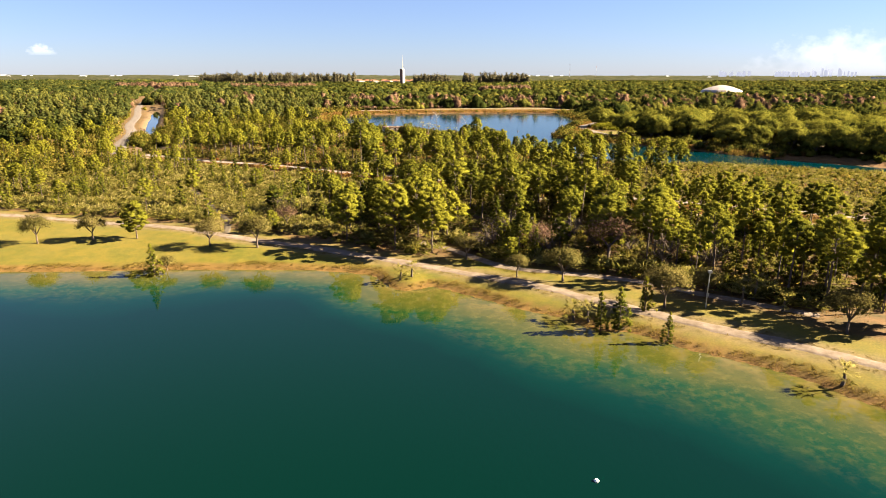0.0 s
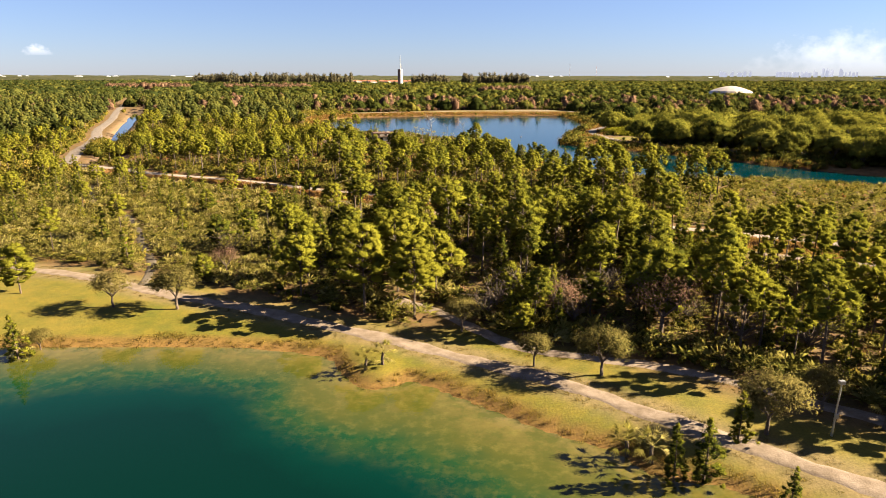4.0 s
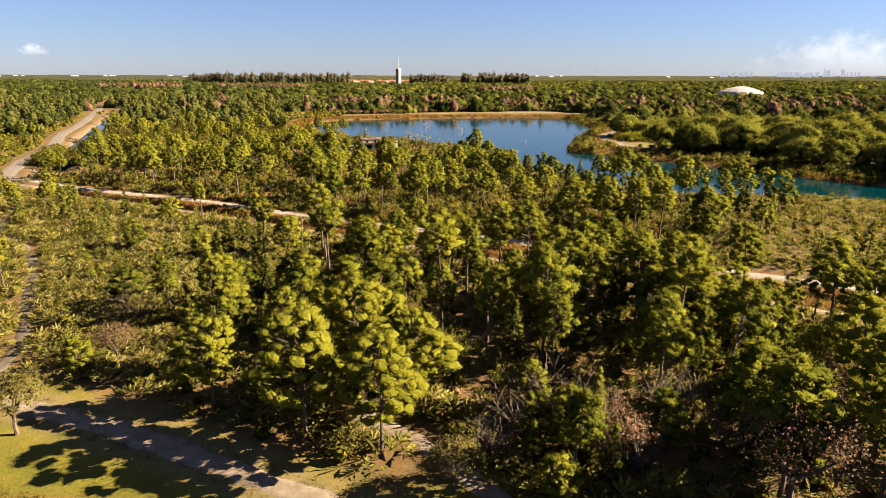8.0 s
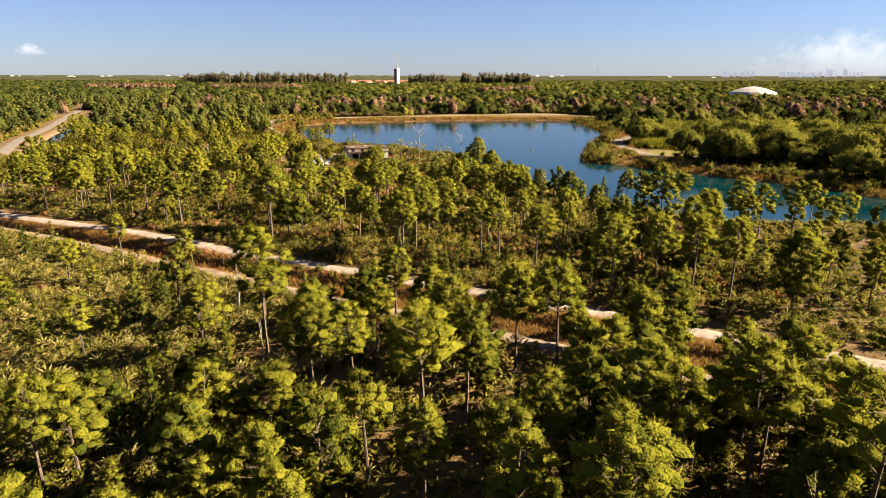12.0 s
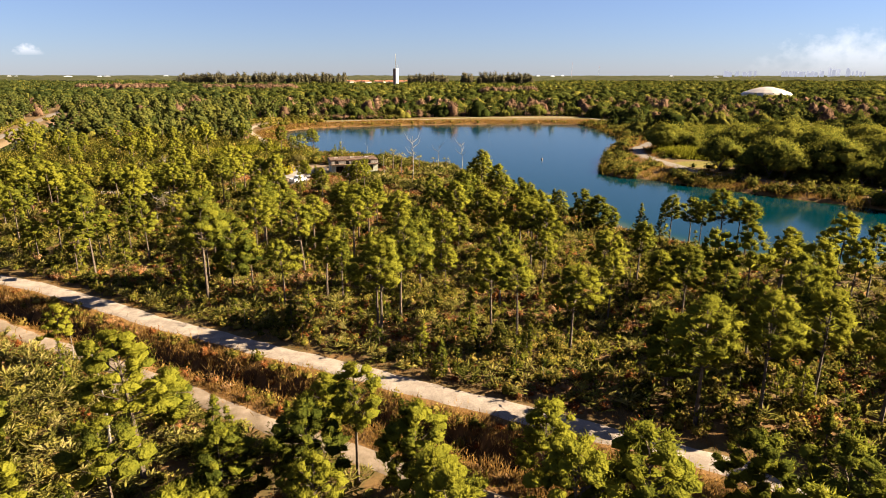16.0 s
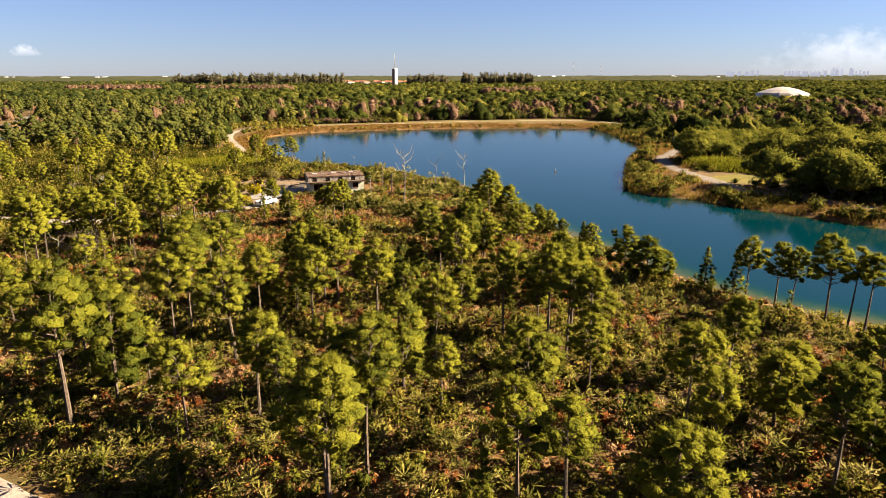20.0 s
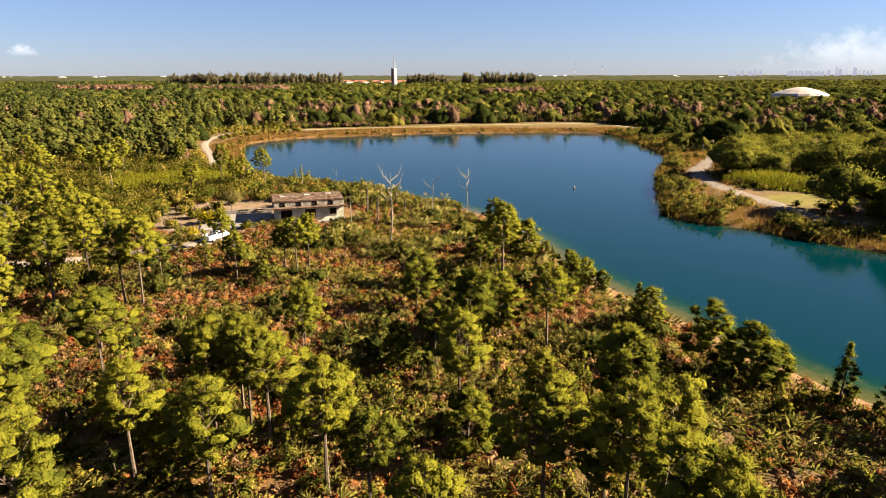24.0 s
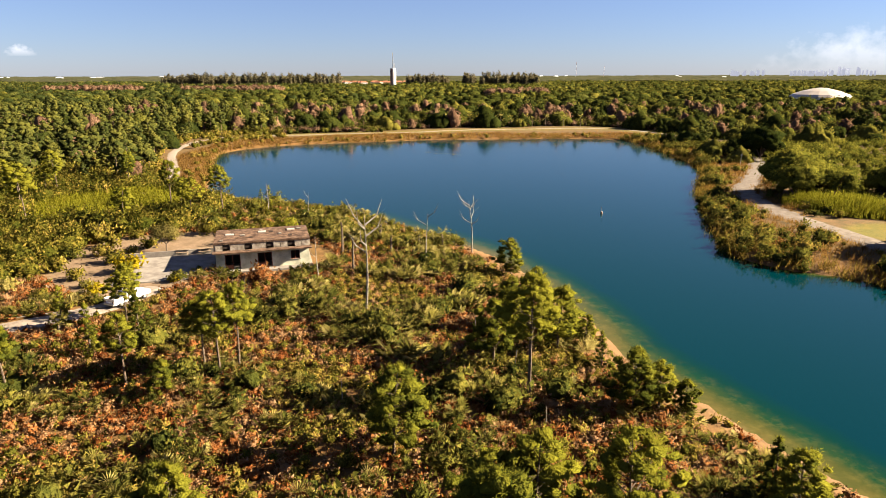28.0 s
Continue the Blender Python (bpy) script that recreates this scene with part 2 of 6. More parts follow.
DITCHWATER = surface("brown_ditch_water", (0.0030, 0.0026, 0.0018), (0.0060, 0.0045, 0.0026), 0.5, 0.08, 0.02, 9.0, 0.18)

# ---- the plan: shores, roads and the lie of the land ----
def smooth_line(points, steps=6, closed=False):
    """A Catmull-Rom line through the points."""
    p = np.array(points, float)
    n = len(p)
    out = []
    for i in range(n if closed else n - 1):
        a, b, c, d = (p[(i + k) % n] if closed else p[min(max(i + k, 0), n - 1)] for k in (-1, 0, 1, 2))
        for s in range(steps):
            t = s / steps
            out.append(0.5 * (2 * b + (c - a) * t + (2 * a - 5 * b + 4 * c - d) * t * t + (3 * b - a - 3 * c + d) * t ** 3))
    if not closed:
        out.append(p[-1])
    return np.array(out)


def line_distance(x, y, line, closed=False):
    """Distance of points to a line."""
    best = np.full(np.shape(x), 1e9)
    ends = np.roll(line, -1, axis=0) if closed else line[1:]
    for (ax, ay), (bx, by) in zip(line, ends):
        dx, dy = bx - ax, by - ay
        t = np.clip(((x - ax) * dx + (y - ay) * dy) / (dx * dx + dy * dy + 1e-9), 0, 1)
        best = np.minimum(best, (x - ax - t * dx) ** 2 + (y - ay - t * dy) ** 2)
    return np.sqrt(best)


def inside(x, y, line):
    odd = np.zeros(np.shape(x), bool)
    for (ax, ay), (bx, by) in zip(line, np.roll(line, -1, axis=0)):
        if ay != by:
            odd ^= ((ay > y) != (by > y)) & (x < (bx - ax) * (y - ay) / (by - ay) + ax)
    return odd


def signed(x, y, line):
    """Distance from the shore, positive on the water."""
    return np.where(inside(x, y, line), 1, -1) * line_distance(x, y, line, True)


def step(v, a, b):
    t = np.clip((v - a) / (b - a), 0, 1)
    return t * t * (3 - 2 * t)


NEAR_LAKE = smooth_line([(-260, 70), (-130, 86), (-65, 88), (-40, 89), (-21, 89), (-13, 87.6), (-9.5, 86), (-8, 83), (-5.5, 80), (-3, 80.4), (-1, 81.4), (5, 77), (10, 73), (15, 70),
                         (17, 67), (22, 65.5), (26, 61.5), (31, 58), (35, 54.5), (39, 49), (55, 36), (85, 10), (120, -40), (110, -160), (-60, -200), (-260, -150)], 5, True)
FAR_LAKE = smooth_line([(-49, 340), (-60, 375), (-70, 405), (-71, 424), (-57, 443), (-27, 455), (1, 464), (34, 466), (59, 468), (82, 461), (85, 433), (84, 403), (82, 378), (67, 342), (60, 322),
                        (54, 300), (51, 289), (55, 281), (63, 276), (70, 266), (77, 259), (86, 249), (96, 240), (108, 222), (125, 205), (142, 188), (138, 174), (110, 186), (91, 195), (76, 198), (65, 198),
                        (57, 201), (47, 208), (42, 214), (37, 222), (34, 230), (30, 238), (27.5, 244), (24, 252), (22.5, 262), (19, 275), (12, 290), (-3, 308), (-15, 321), (-28, 327), (-39, 331)], 5, True)
ROAD = smooth_line([(-108, 216), (-88, 204), (-64, 193), (-44, 184), (-26, 173.6), (-8, 164), (7, 156), (19, 150.2), (25, 147), (43, 137), (49, 134), (75, 120), (120, 98), (180, 69), (280, 20)])
TRACK = smooth_line([(-104, 208), (-66, 186), (-34, 167.5), (-27, 164), (-18, 158.5), (-8, 152.3), (10, 142.5), (35, 129), (60, 115), (110, 90), (170, 61), (280, 8)])
DITCH = smooth_line([(-90, 200.5), (-62, 187), (-40, 175), (-24, 166.5), (-6, 157), (10, 148.5), (30, 138), (60, 121.5), (110, 95), (170, 66), (280, 13)])
GREY_ROAD = smooth_line([(-104, 205), (-112, 219), (-126, 249), (-143, 293), (-164, 335), (-196, 412), (-246, 522), (-313, 685), (-520, 1190)])
CANAL = smooth_line([(-104, 225), (-133, 290), (-157, 345), (-190, 425), (-236, 530)])
SHORE_PATH = smooth_line([(-150, 128), (-95, 121), (-68, 115), (-46, 108), (-36, 103), (-26, 99), (-16, 95), (-8, 91), (0, 86.6), (6, 83), (11, 80), (16, 76), (19, 73.5), (22, 71), (26, 68), (29, 65.5), (34, 62), (45, 53), (62, 40), (100, 8), (138, -42), (150, -150)])
SIDE_PATH = smooth_line([(-4, 100), (1, 96), (3.5, 93), (6, 90), (10, 86), (17, 83.2), (21, 82), (27, 79), (44, 67)])
LEFT_TRAIL = smooth_line([(-84, 180), (-72, 158), (-62, 149), (-53, 137), (-46, 124), (-40, 114), (-37, 104)])
BANK_ROAD = smooth_line([(104, 470), (111, 428), (99, 380), (84, 352), (75, 337), (70.5, 315), (72.5, 294), (76, 279), (84, 271), (93, 260), (120, 246), (180, 240)])
FAR_ROAD = smooth_line([(-60, 345), (-68, 368), (-84, 405), (-90, 432), (-86, 457), (-68, 470), (-30, 478), (0, 487), (54, 500), (90, 494), (104, 470)])
DRIVE = smooth_line([(-110, 262), (-70, 250), (-50, 251), (-38, 257), (-32, 263), (-30, 270)])
LANES = [(ROAD, 1.9), (TRACK, 1.35), (GREY_ROAD, 2.6), (SHORE_PATH, 1.1), (SIDE_PATH, 0.9), (LEFT_TRAIL, 0.5), (BANK_ROAD, 1.5), (FAR_ROAD, 1.4), (DRIVE, 1.6)]
YARD = smooth_line([(-31, 264), (-27, 272), (-26, 282), (-29, 296), (-38, 297), (-47, 292), (-49, 280), (-44, 270), (-37, 266)], 4, True)


def swell(x, y):
    return 0.12 * np.sin(x * 0.11 + 1.3 * np.sin(y * 0.05)) + 0.10 * np.sin(y * 0.13 + 0.7 * np.sin(x * 0.07)) + 0.05 * np.sin(x * 0.31 + y * 0.27)


def land(x, y):
    """Height of the ground."""
    x, y = np.asarray(x, float), np.asarray(y, float)
    near = (np.abs(x) < 270) & (y < 560)
    d = np.full(x.shape, -200.0)
    d[near] = np.maximum(signed(x[near], y[near], NEAR_LAKE), signed(x[near], y[near], FAR_LAKE))
    s = np.maximum(-d, 0)
    z = 0.32 * step(s, 0, 0.9) + 1.18 * (1 - np.exp(-s / 6.0)) + swell(x, y) * step(s, 1, 12)
    z = np.where(d > 0, -np.minimum(0.16 * d, 3.5), z)
    far = np.hypot(x, y - 200)
    z[near] -= 2.4 * np.exp(-(line_distance(x[near], y[near], DITCH) / 1.6) ** 6) * (s[near] > 0)
    z[near] -= 2.3 * np.exp(-(line_distance(x[near], y[near], CANAL) / 3.0) ** 2)
    return z - 0.6 * step(far, 1500, 5000)


def mesh_object(name, verts, faces, mat, parent=None, smooth=False, normals=None, **layers):
    """One mesh from arrays; faces all with the same number of corners. layers: values per vertex."""
    verts, faces = np.asarray(verts, np.float32), np.asarray(faces, np.int32)
    me = bpy.data.meshes.new(name)
    me.vertices.add(len(verts))
    me.vertices.foreach_set("co", verts.ravel())
    n = faces.shape[1]
    me.loops.add(faces.size)
    me.loops.foreach_set("vertex_index", faces.ravel())
    me.polygons.add(len(faces))
    me.polygons.foreach_set("loop_start", np.arange(0, faces.size, n, dtype=np.int32))
    me.polygons.foreach_set("loop_total", np.full(len(faces), n, np.int32))
    me.polygons.foreach_set("use_smooth", np.full(len(faces), smooth))
    for key, values in layers.items():
        me.attributes.new(key, "FLOAT", "POINT").data.foreach_set("value", np.asarray(values, np.float32).ravel())
    if normals is not None:
        me.attributes.new("custom_normal", "FLOAT_VECTOR", "POINT").data.foreach_set("vector", np.asarray(normals, np.float32).ravel())
    me.materials.append(mat)
    me.update(calc_edges=True)
    ob = new(name, me)
    if parent is not None:
        ob.parent = parent
    return ob


def stretch_axis(fine_a, fine_b, pitch, low, high):
    """Even steps between fine_a and fine_b, growing steps outside."""
    mid = list(np.arange(fine_a, fine_b + pitch / 2, pitch))
    for end, sign in ((high, 1), (low, -1)):
        s, at = pitch, mid[-1] if sign > 0 else mid[0]
        more = []
        while (end - at) * sign > 0:
            s *= 1.17
            at += sign * s
            more.append(at)
        mid = mid + more if sign > 0 else more[::-1] + mid
    return np.array(mid)


def grid_faces(nx, ny):
    i = (np.arange(ny - 1)[:, None] * nx + np.arange(nx - 1)[None, :]).ravel()
    return np.stack([i, i + 1, i + nx + 1, i + nx], 1)


gx, gy = np.meshgrid(stretch_axis(-185, 105, 0.95, -5600, 5600), np.concatenate([stretch_axis(46, 98, 1.1, -700, 98.5), stretch_axis(99.5, 208, 0.95, 99.5, 208), stretch_axis(210, 470, 1.5, 210, 5600)]))
gx, gy = gx.ravel(), gy.ravel()
gz = land(gx, gy)
close = (np.abs(gx) < 270) & (gy < 560)
shore_1, shore_2 = np.full(gx.shape, 300.0), np.full(gx.shape, 300.0)
shore_1[close], shore_2[close] = -signed(gx[close], gy[close], NEAR_LAKE), -signed(gx[close], gy[close], FAR_LAKE)
track_d, ditch_d = (line_distance(gx, gy, l) for l in (TRACK, DITCH))
path_d, far_d, bank_d = (line_distance(gx, gy, l) for l in (SHORE_PATH, FAR_ROAD, BANK_ROAD))
wob = 0.5 + 0.25 * np.sin(gx * 0.45 + np.sin(gy * 0.3)) + 0.25 * np.sin(gy * 0.52 + np.sin(gx * 0.37))
north = gy - np.interp(gx, SHORE_PATH[:, 0], SHORE_PATH[:, 1])
lawn = step(-north, -6 + 3 * wob - 6 * step(gx, -4, 8), -3 + 2 * wob - 4 * step(gx, -4, 8)) * (gy > 20) * (shore_1 < 40)
lawn = np.maximum(lawn, step(-far_d, -9, -4) * (gy > 470) * 0.8)
lawn = np.maximum(lawn, (1 - step(np.hypot((gx - 83) / 10, (gy - 296) / 7), 0.8, 1.1)))
dry = np.maximum(step(-ditch_d, -6.5, -4.5) * 0.9, step(-shore_1, -1.5 - wob, -0.5) * 0.8 * (shore_1 < 30))
dry = np.maximum(dry, step(-shore_2, -7 - 4 * wob, -3) * 0.9 * (shore_2 < 60))
dry = np.maximum(dry, (0.35 + 0.6 * wob) * 0.85 * step(gy, 215, 235) * (gy < 300) * (np.abs(gx) < 50))
dry = np.maximum(dry, step(np.sin(gx * 0.09 + 2 * np.sin(gy * 0.05)) * np.sin(gy * 0.11 + 1.0), 0.35, 0.8) * 0.7 * (gy > 150) * (gy < 240) * (np.abs(gx) < 60))
dry *= step(np.hypot((gx - 81) / 6, (gy - 296) / 6), 0.85, 1.15)
bare = np.maximum(inside(gx, gy, YARD) * 1.0, step(-np.hypot((gx + 94) / 13, (gy - 222) / 10), -1.1, -0.8))
bare = np.maximum(bare, step(-line_distance(gx, gy, CANAL), -6.5, -3.5) * 0.6)
bare = np.maximum(bare, step(-shore_2, -4.0, -0.8) * 0.3 * (gy < 300) * (gx < 60))
bare = np.maximum(bare, step(-path_d, -2.6 - wob, -1.2) * 0.55)
nx_ground = len(stretch_axis(-185, 105, 0.95, -5600, 5600))
# The mask close to DITCH paints the shade of the cut.
ground = mesh_object("ground", np.stack([gx, gy, gz], 1), grid_faces(nx_ground, len(gx) // nx_ground), GROUND, None, True, None, muck=step(-ditch_d, -1.7, -1.3), lawn=np.clip(lawn, 0, 1), dry=np.clip(dry, 0, 1), bare=np.clip(bare, 0, 1))
tagged(ground, "flat sandy ground with dry grass, lawn and pine litter", "ground", kind="structure")


def water_sheet(name, label, xs, ys, shore, reach):
    x, y = (v.ravel() for v in np.meshgrid(xs, ys))
    d = signed(x, y, shore)
    keep = d > -6
    faces = grid_faces(len(xs), len(ys))
    faces = faces[keep[faces].any(1)]
    used, faces = np.unique(faces, return_inverse=True)
    faces = faces.reshape(-1, 4)
    x, y, d = x[used], y[used], d[used]
    ob = mesh_object(name, np.stack([x, y, np.zeros_like(x)], 1), faces, WATER_GREEN if name == "water_near" else WATER_BLUE, None, True, None, depth=np.clip(d / reach(x, y), 0, 1.2))
    return tagged(ob, label, "lake", kind="structure")


water_sheet("water_near", "deep green lake water with a sandy shallow edge", stretch_axis(-80, 60, 1.5, -300, 130), stretch_axis(30, 95, 1.5, -230, 100), NEAR_LAKE,
            lambda x, y: 17 + 1.5 * step(x, -14, 14) + 3 * np.sin(x * 0.13 + y * 0.1))
water_sheet("water_far", "blue-green quarry lake with a pale shore line", stretch_axis(-80, 145, 2.0, -82, 147), stretch_axis(170, 475, 2.0, 168, 477), FAR_LAKE,
            lambda x, y: 2.2 + 4.8 * step(np.interp(y, [190, 225, 262, 330], [100, 62, 38, 20]) - x, -8, 4) * step(-y, -335, -320))


def lane(name, line, half, mat, label, lift=0.05, wobble=0.25, category="road"):
    """A flat strip along a line, with uneven edges, a little above the ground."""
    seg = np.hypot(*np.diff(line, axis=0).T)
    at = np.concatenate([[0], np.cumsum(seg)])
    s = np.arange(0, at[-1], 0.9)
    x, y = np.interp(s, at, line[:, 0]), np.interp(s, at, line[:, 1])
    tx, ty = np.gradient(x), np.gradient(y)
    n = np.hypot(tx, ty)
    across = np.linspace(-1, 1, 7)
    ragged = [1 + wobble * (np.sin(s * f + p) * 0.5 + np.sin(s * f * 2.7 + p) * 0.35 + np.sin(s * f * 6.1) * 0.25) for f, p in ((0.42, 0.3), (0.37, 2.1))]
    verts = []
    for a in across:
        w = half * a * (ragged[0] if a < 0 else ragged[1])
        verts.append(np.stack([x - ty / n * w, y + tx / n * w], 1))
    v = np.stack(verts, 1).reshape(-1, 2)
    z = land(v[:, 0], v[:, 1]) + lift - (lift + 0.05) * np.tile(np.abs(across) ** 6, len(s))
    ob = mesh_object(name, np.column_stack([v, z]), grid_faces(7, len(s)), mat, None, True)
    return tagged(ob, label, category, kind="structure")


lane("road_main", ROAD, 1.5, SAND, "pale sandy service road between pines", 0.09, 0.16)
lane("road_track", TRACK, 1.05, DIRT, "worn grey gravel track beside the ditch", 0.09, 0.2)
lane("road_grey", GREY_ROAD, 2.6, GRAVEL, "straight pale grey gravel road through the woods", 0.10, 0.08)
lane("path_shore", SHORE_PATH, 1.1, DIRT, "sandy footpath along the lake shore", 0.08, 0.35, "path")
lane("path_side", SIDE_PATH, 0.9, DIRT, "narrow sandy footpath into the pines", 0.08, 0.3, "path")
lane("path_left", LEFT_TRAIL, 0.7, TRAIL, "narrow trail through the palmettos", 0.08, 0.25, "path")
lane("road_bank", BANK_ROAD, 2.8, GRAVEL, "pale paved park road along the lake bank", 0.09, 0.12)
lane("road_far", FAR_ROAD, 1.5, SAND, "pale sandy road round the far lake shore", 0.09, 0.15)
lane("road_drive", DRIVE, 2.0, SAND, "sandy drive to the old building", 0.09, 0.2)

# ---- plants: shapes ----
def unit(v):
    return v / (np.linalg.norm(v, axis=-1, keepdims=True) + 1e-9)


def face_way(tris):
    return unit(np.cross(tris[:, 1] - tris[:, 0], tris[:, 2] - tris[:, 0]))


def corner_ways(way):
    """One normal a corner, from one a face or one a corner."""
    return way.reshape(-1, 3) if way.ndim == 3 else np.repeat(way, 3, 0)


def ball(level):
    """Triangles of a unit icosphere, as corner indices into its points."""
    g = (1 + 5 ** 0.5) / 2
    pts = unit(np.array([(-1, g, 0), (1, g, 0), (-1, -g, 0), (1, -g, 0), (0, -1, g), (0, 1, g), (0, -1, -g), (0, 1, -g), (g, 0, -1), (g, 0, 1), (-g, 0, -1), (-g, 0, 1)], float))
    tri = []
    for i in range(12):
        for j in range(i + 1, 12):
            for k in range(j + 1, 12):
                if max(np.linalg.norm(pts[i] - pts[j]), np.linalg.norm(pts[j] - pts[k]), np.linalg.norm(pts[i] - pts[k])) < 1.1:
                    tri.append((i, j, k) if np.dot(np.cross(pts[j] - pts[i], pts[k] - pts[i]), pts[i]) > 0 else (i, k, j))
    for _ in range(level):
        pts, known, finer = list(pts), {}, []
        def half(a, b):
            key = (min(a, b), max(a, b))
            if key not in known:
                known[key] = len(pts)
                pts.append(unit(pts[a] + pts[b]))
            return known[key]
        for a, b, c in tri:
            d, e, f = half(a, b), half(b, c), half(c, a)
            finer += [(a, d, f), (d, b, e), (f, e, c), (d, e, f)]
        tri, pts = finer, np.array(pts)
    return np.array(pts), np.array(tri)


BALLS = [ball(0), ball(1), ball(2)]


def lump(rng, centre, radii, level=1, rough=0.15, floor=-2.0):
    """An uneven rounded mass of foliage; what hangs below floor (in radii) is left open. Returns triangles and a normal for each corner."""
    pts, tri = BALLS[level]
    r = np.asarray(radii, float)
    p = pts * (1 + rng.normal(0, rough, (len(pts), 1)))
    way = unit(pts / r + rng.normal(0, 0.25 * rough / max(r), pts.shape))
    tri = tri[p[tri][:, :, 2].mean(1) > floor]
    return (np.asarray(centre, float) + p * r)[tri], way[tri]


class Soup:
    """Triangles of one plant, with a tint and a normal per corner and a material number per face."""

    def __init__(self):
        self.v, self.t, self.m, self.n = [], [], [], []

    def add(self, tris, tint, mat=0, normals=None):
        tris = np.asarray(tris, float)
        self.v.append(tris.reshape(-1, 3))
        self.t.append(np.broadcast_to(np.asarray(tint, float).reshape(-1, 1), (len(tris), 3)).ravel())
        self.m.append(np.full(len(tris), mat))
        self.n.append(corner_ways(face_way(tris) if normals is None else normals))
        return self

    def done(self):
        return np.concatenate(self.v), np.concatenate(self.t), np.concatenate(self.m), np.concatenate(self.n)


def tube(points, radii, sides=6):
    """Triangles of a tapered tube."""
    p, r = np.asarray(points, float), np.asarray(radii, float)
    way = unit(np.gradient(p, axis=0))
    ref = np.where(np.abs(way[:, 2:3]) > 0.9, np.array([[1.0, 0, 0]]), np.array([[0, 0, 1.0]]))
    a = unit(np.cross(way, ref))
    b = np.cross(way, a)
    ang = np.arange(sides) * 2 * np.pi / sides
    ring = p[:, None] + r[:, None, None] * (np.cos(ang)[None, :, None] * a[:, None] + np.sin(ang)[None, :, None] * b[:, None])
    q00, q10 = ring[:-1], ring[1:]
    q01, q11 = np.roll(q00, -1, 1), np.roll(q10, -1, 1)
    return np.concatenate([np.stack([q00, q01, q11], 2).reshape(-1, 3, 3), np.stack([q00, q11, q10], 2).reshape(-1, 3, 3)])


def blades(rng, centres, n, length, width, lift=0.35, spread=0.25, heart=None, round_off=0.8):
    """n thin leaves round each centre, pointing out and somewhat up, wound to face out of the clump and of the crown round heart. Returns triangles and normals."""
    c = np.repeat(np.asarray(centres, float), n, 0)
    way = rng.normal(size=c.shape)
    way[:, 2] += lift * 1.5
    way = unit(way)
    side = unit(np.cross(way, rng.normal(size=c.shape)))
    l = length * rng.uniform(0.6, 1.2, (len(c), 1))
    base = c + rng.normal(size=c.shape) * spread * length
    w = width * rng.uniform(0.7, 1.3, (len(c), 1))
    tris = np.stack([base - side * w * 0.5, base + side * w * 0.5, base + way * l], 1)
    out = unit(tris.mean(1) - c)
    if heart is not None:
        out = unit(0.75 * out + round_off * unit(c - np.asarray(heart, float)))
    out[:, 2] += 0.12
    face = face_way(tris)
    flip = (face * out).sum(1) < 0
    tris[flip] = tris[flip][:, [1, 0, 2]]
    face[flip] *= -1
    return tris, unit(out + 0.35 * face)


def puffs(rng, centres, radii, n, length, width, heart):
    """Rounded tufts: n needles standing out of a ball round each centre, thicker on its upper side."""
    c, r = np.repeat(np.asarray(centres, float), n, 0), np.repeat(np.asarray(radii, float), n)[:, None]
    out = rng.normal(size=c.shape)
    out[:, 2] += 0.35
    out = unit(out)
    way = unit(out + 0.5 * rng.normal(size=c.shape) + np.array([0, 0, 0.45]))
    side = unit(np.cross(way, rng.normal(size=c.shape)))
    base = c + out * r * rng.uniform(0.25, 1.1, (len(c), 1)) * np.array([1.15, 1.15, 0.75])
    w = width * rng.uniform(0.7, 1.3, (len(c), 1))
    tris = np.stack([base - side * w * 0.5, base + side * w * 0.5, base + way * length * rng.uniform(0.55, 1.2, (len(c), 1))], 1)
    face = face_way(tris)
    flip = (face * out).sum(1) < 0
    tris[flip] = tris[flip][:, [1, 0, 2]]
    face[flip] *= -1
    return tris, unit(0.6 * out + 0.8 * unit(c - heart) + 0.15 * face)


PINE_STYLES = {"tall": (0.52, 0.265, 0.42), "umbrella": (0.42, 0.36, 0.36), "cone": (0.08, 0.22, 0.8), "sparse": (0.62, 0.21, 0.4), "bushy": (0.26, 0.33, 0.45)}
PINE_HUES = {"umbrella": 0.8, "cone": 0.42, "bushy": 0.46}


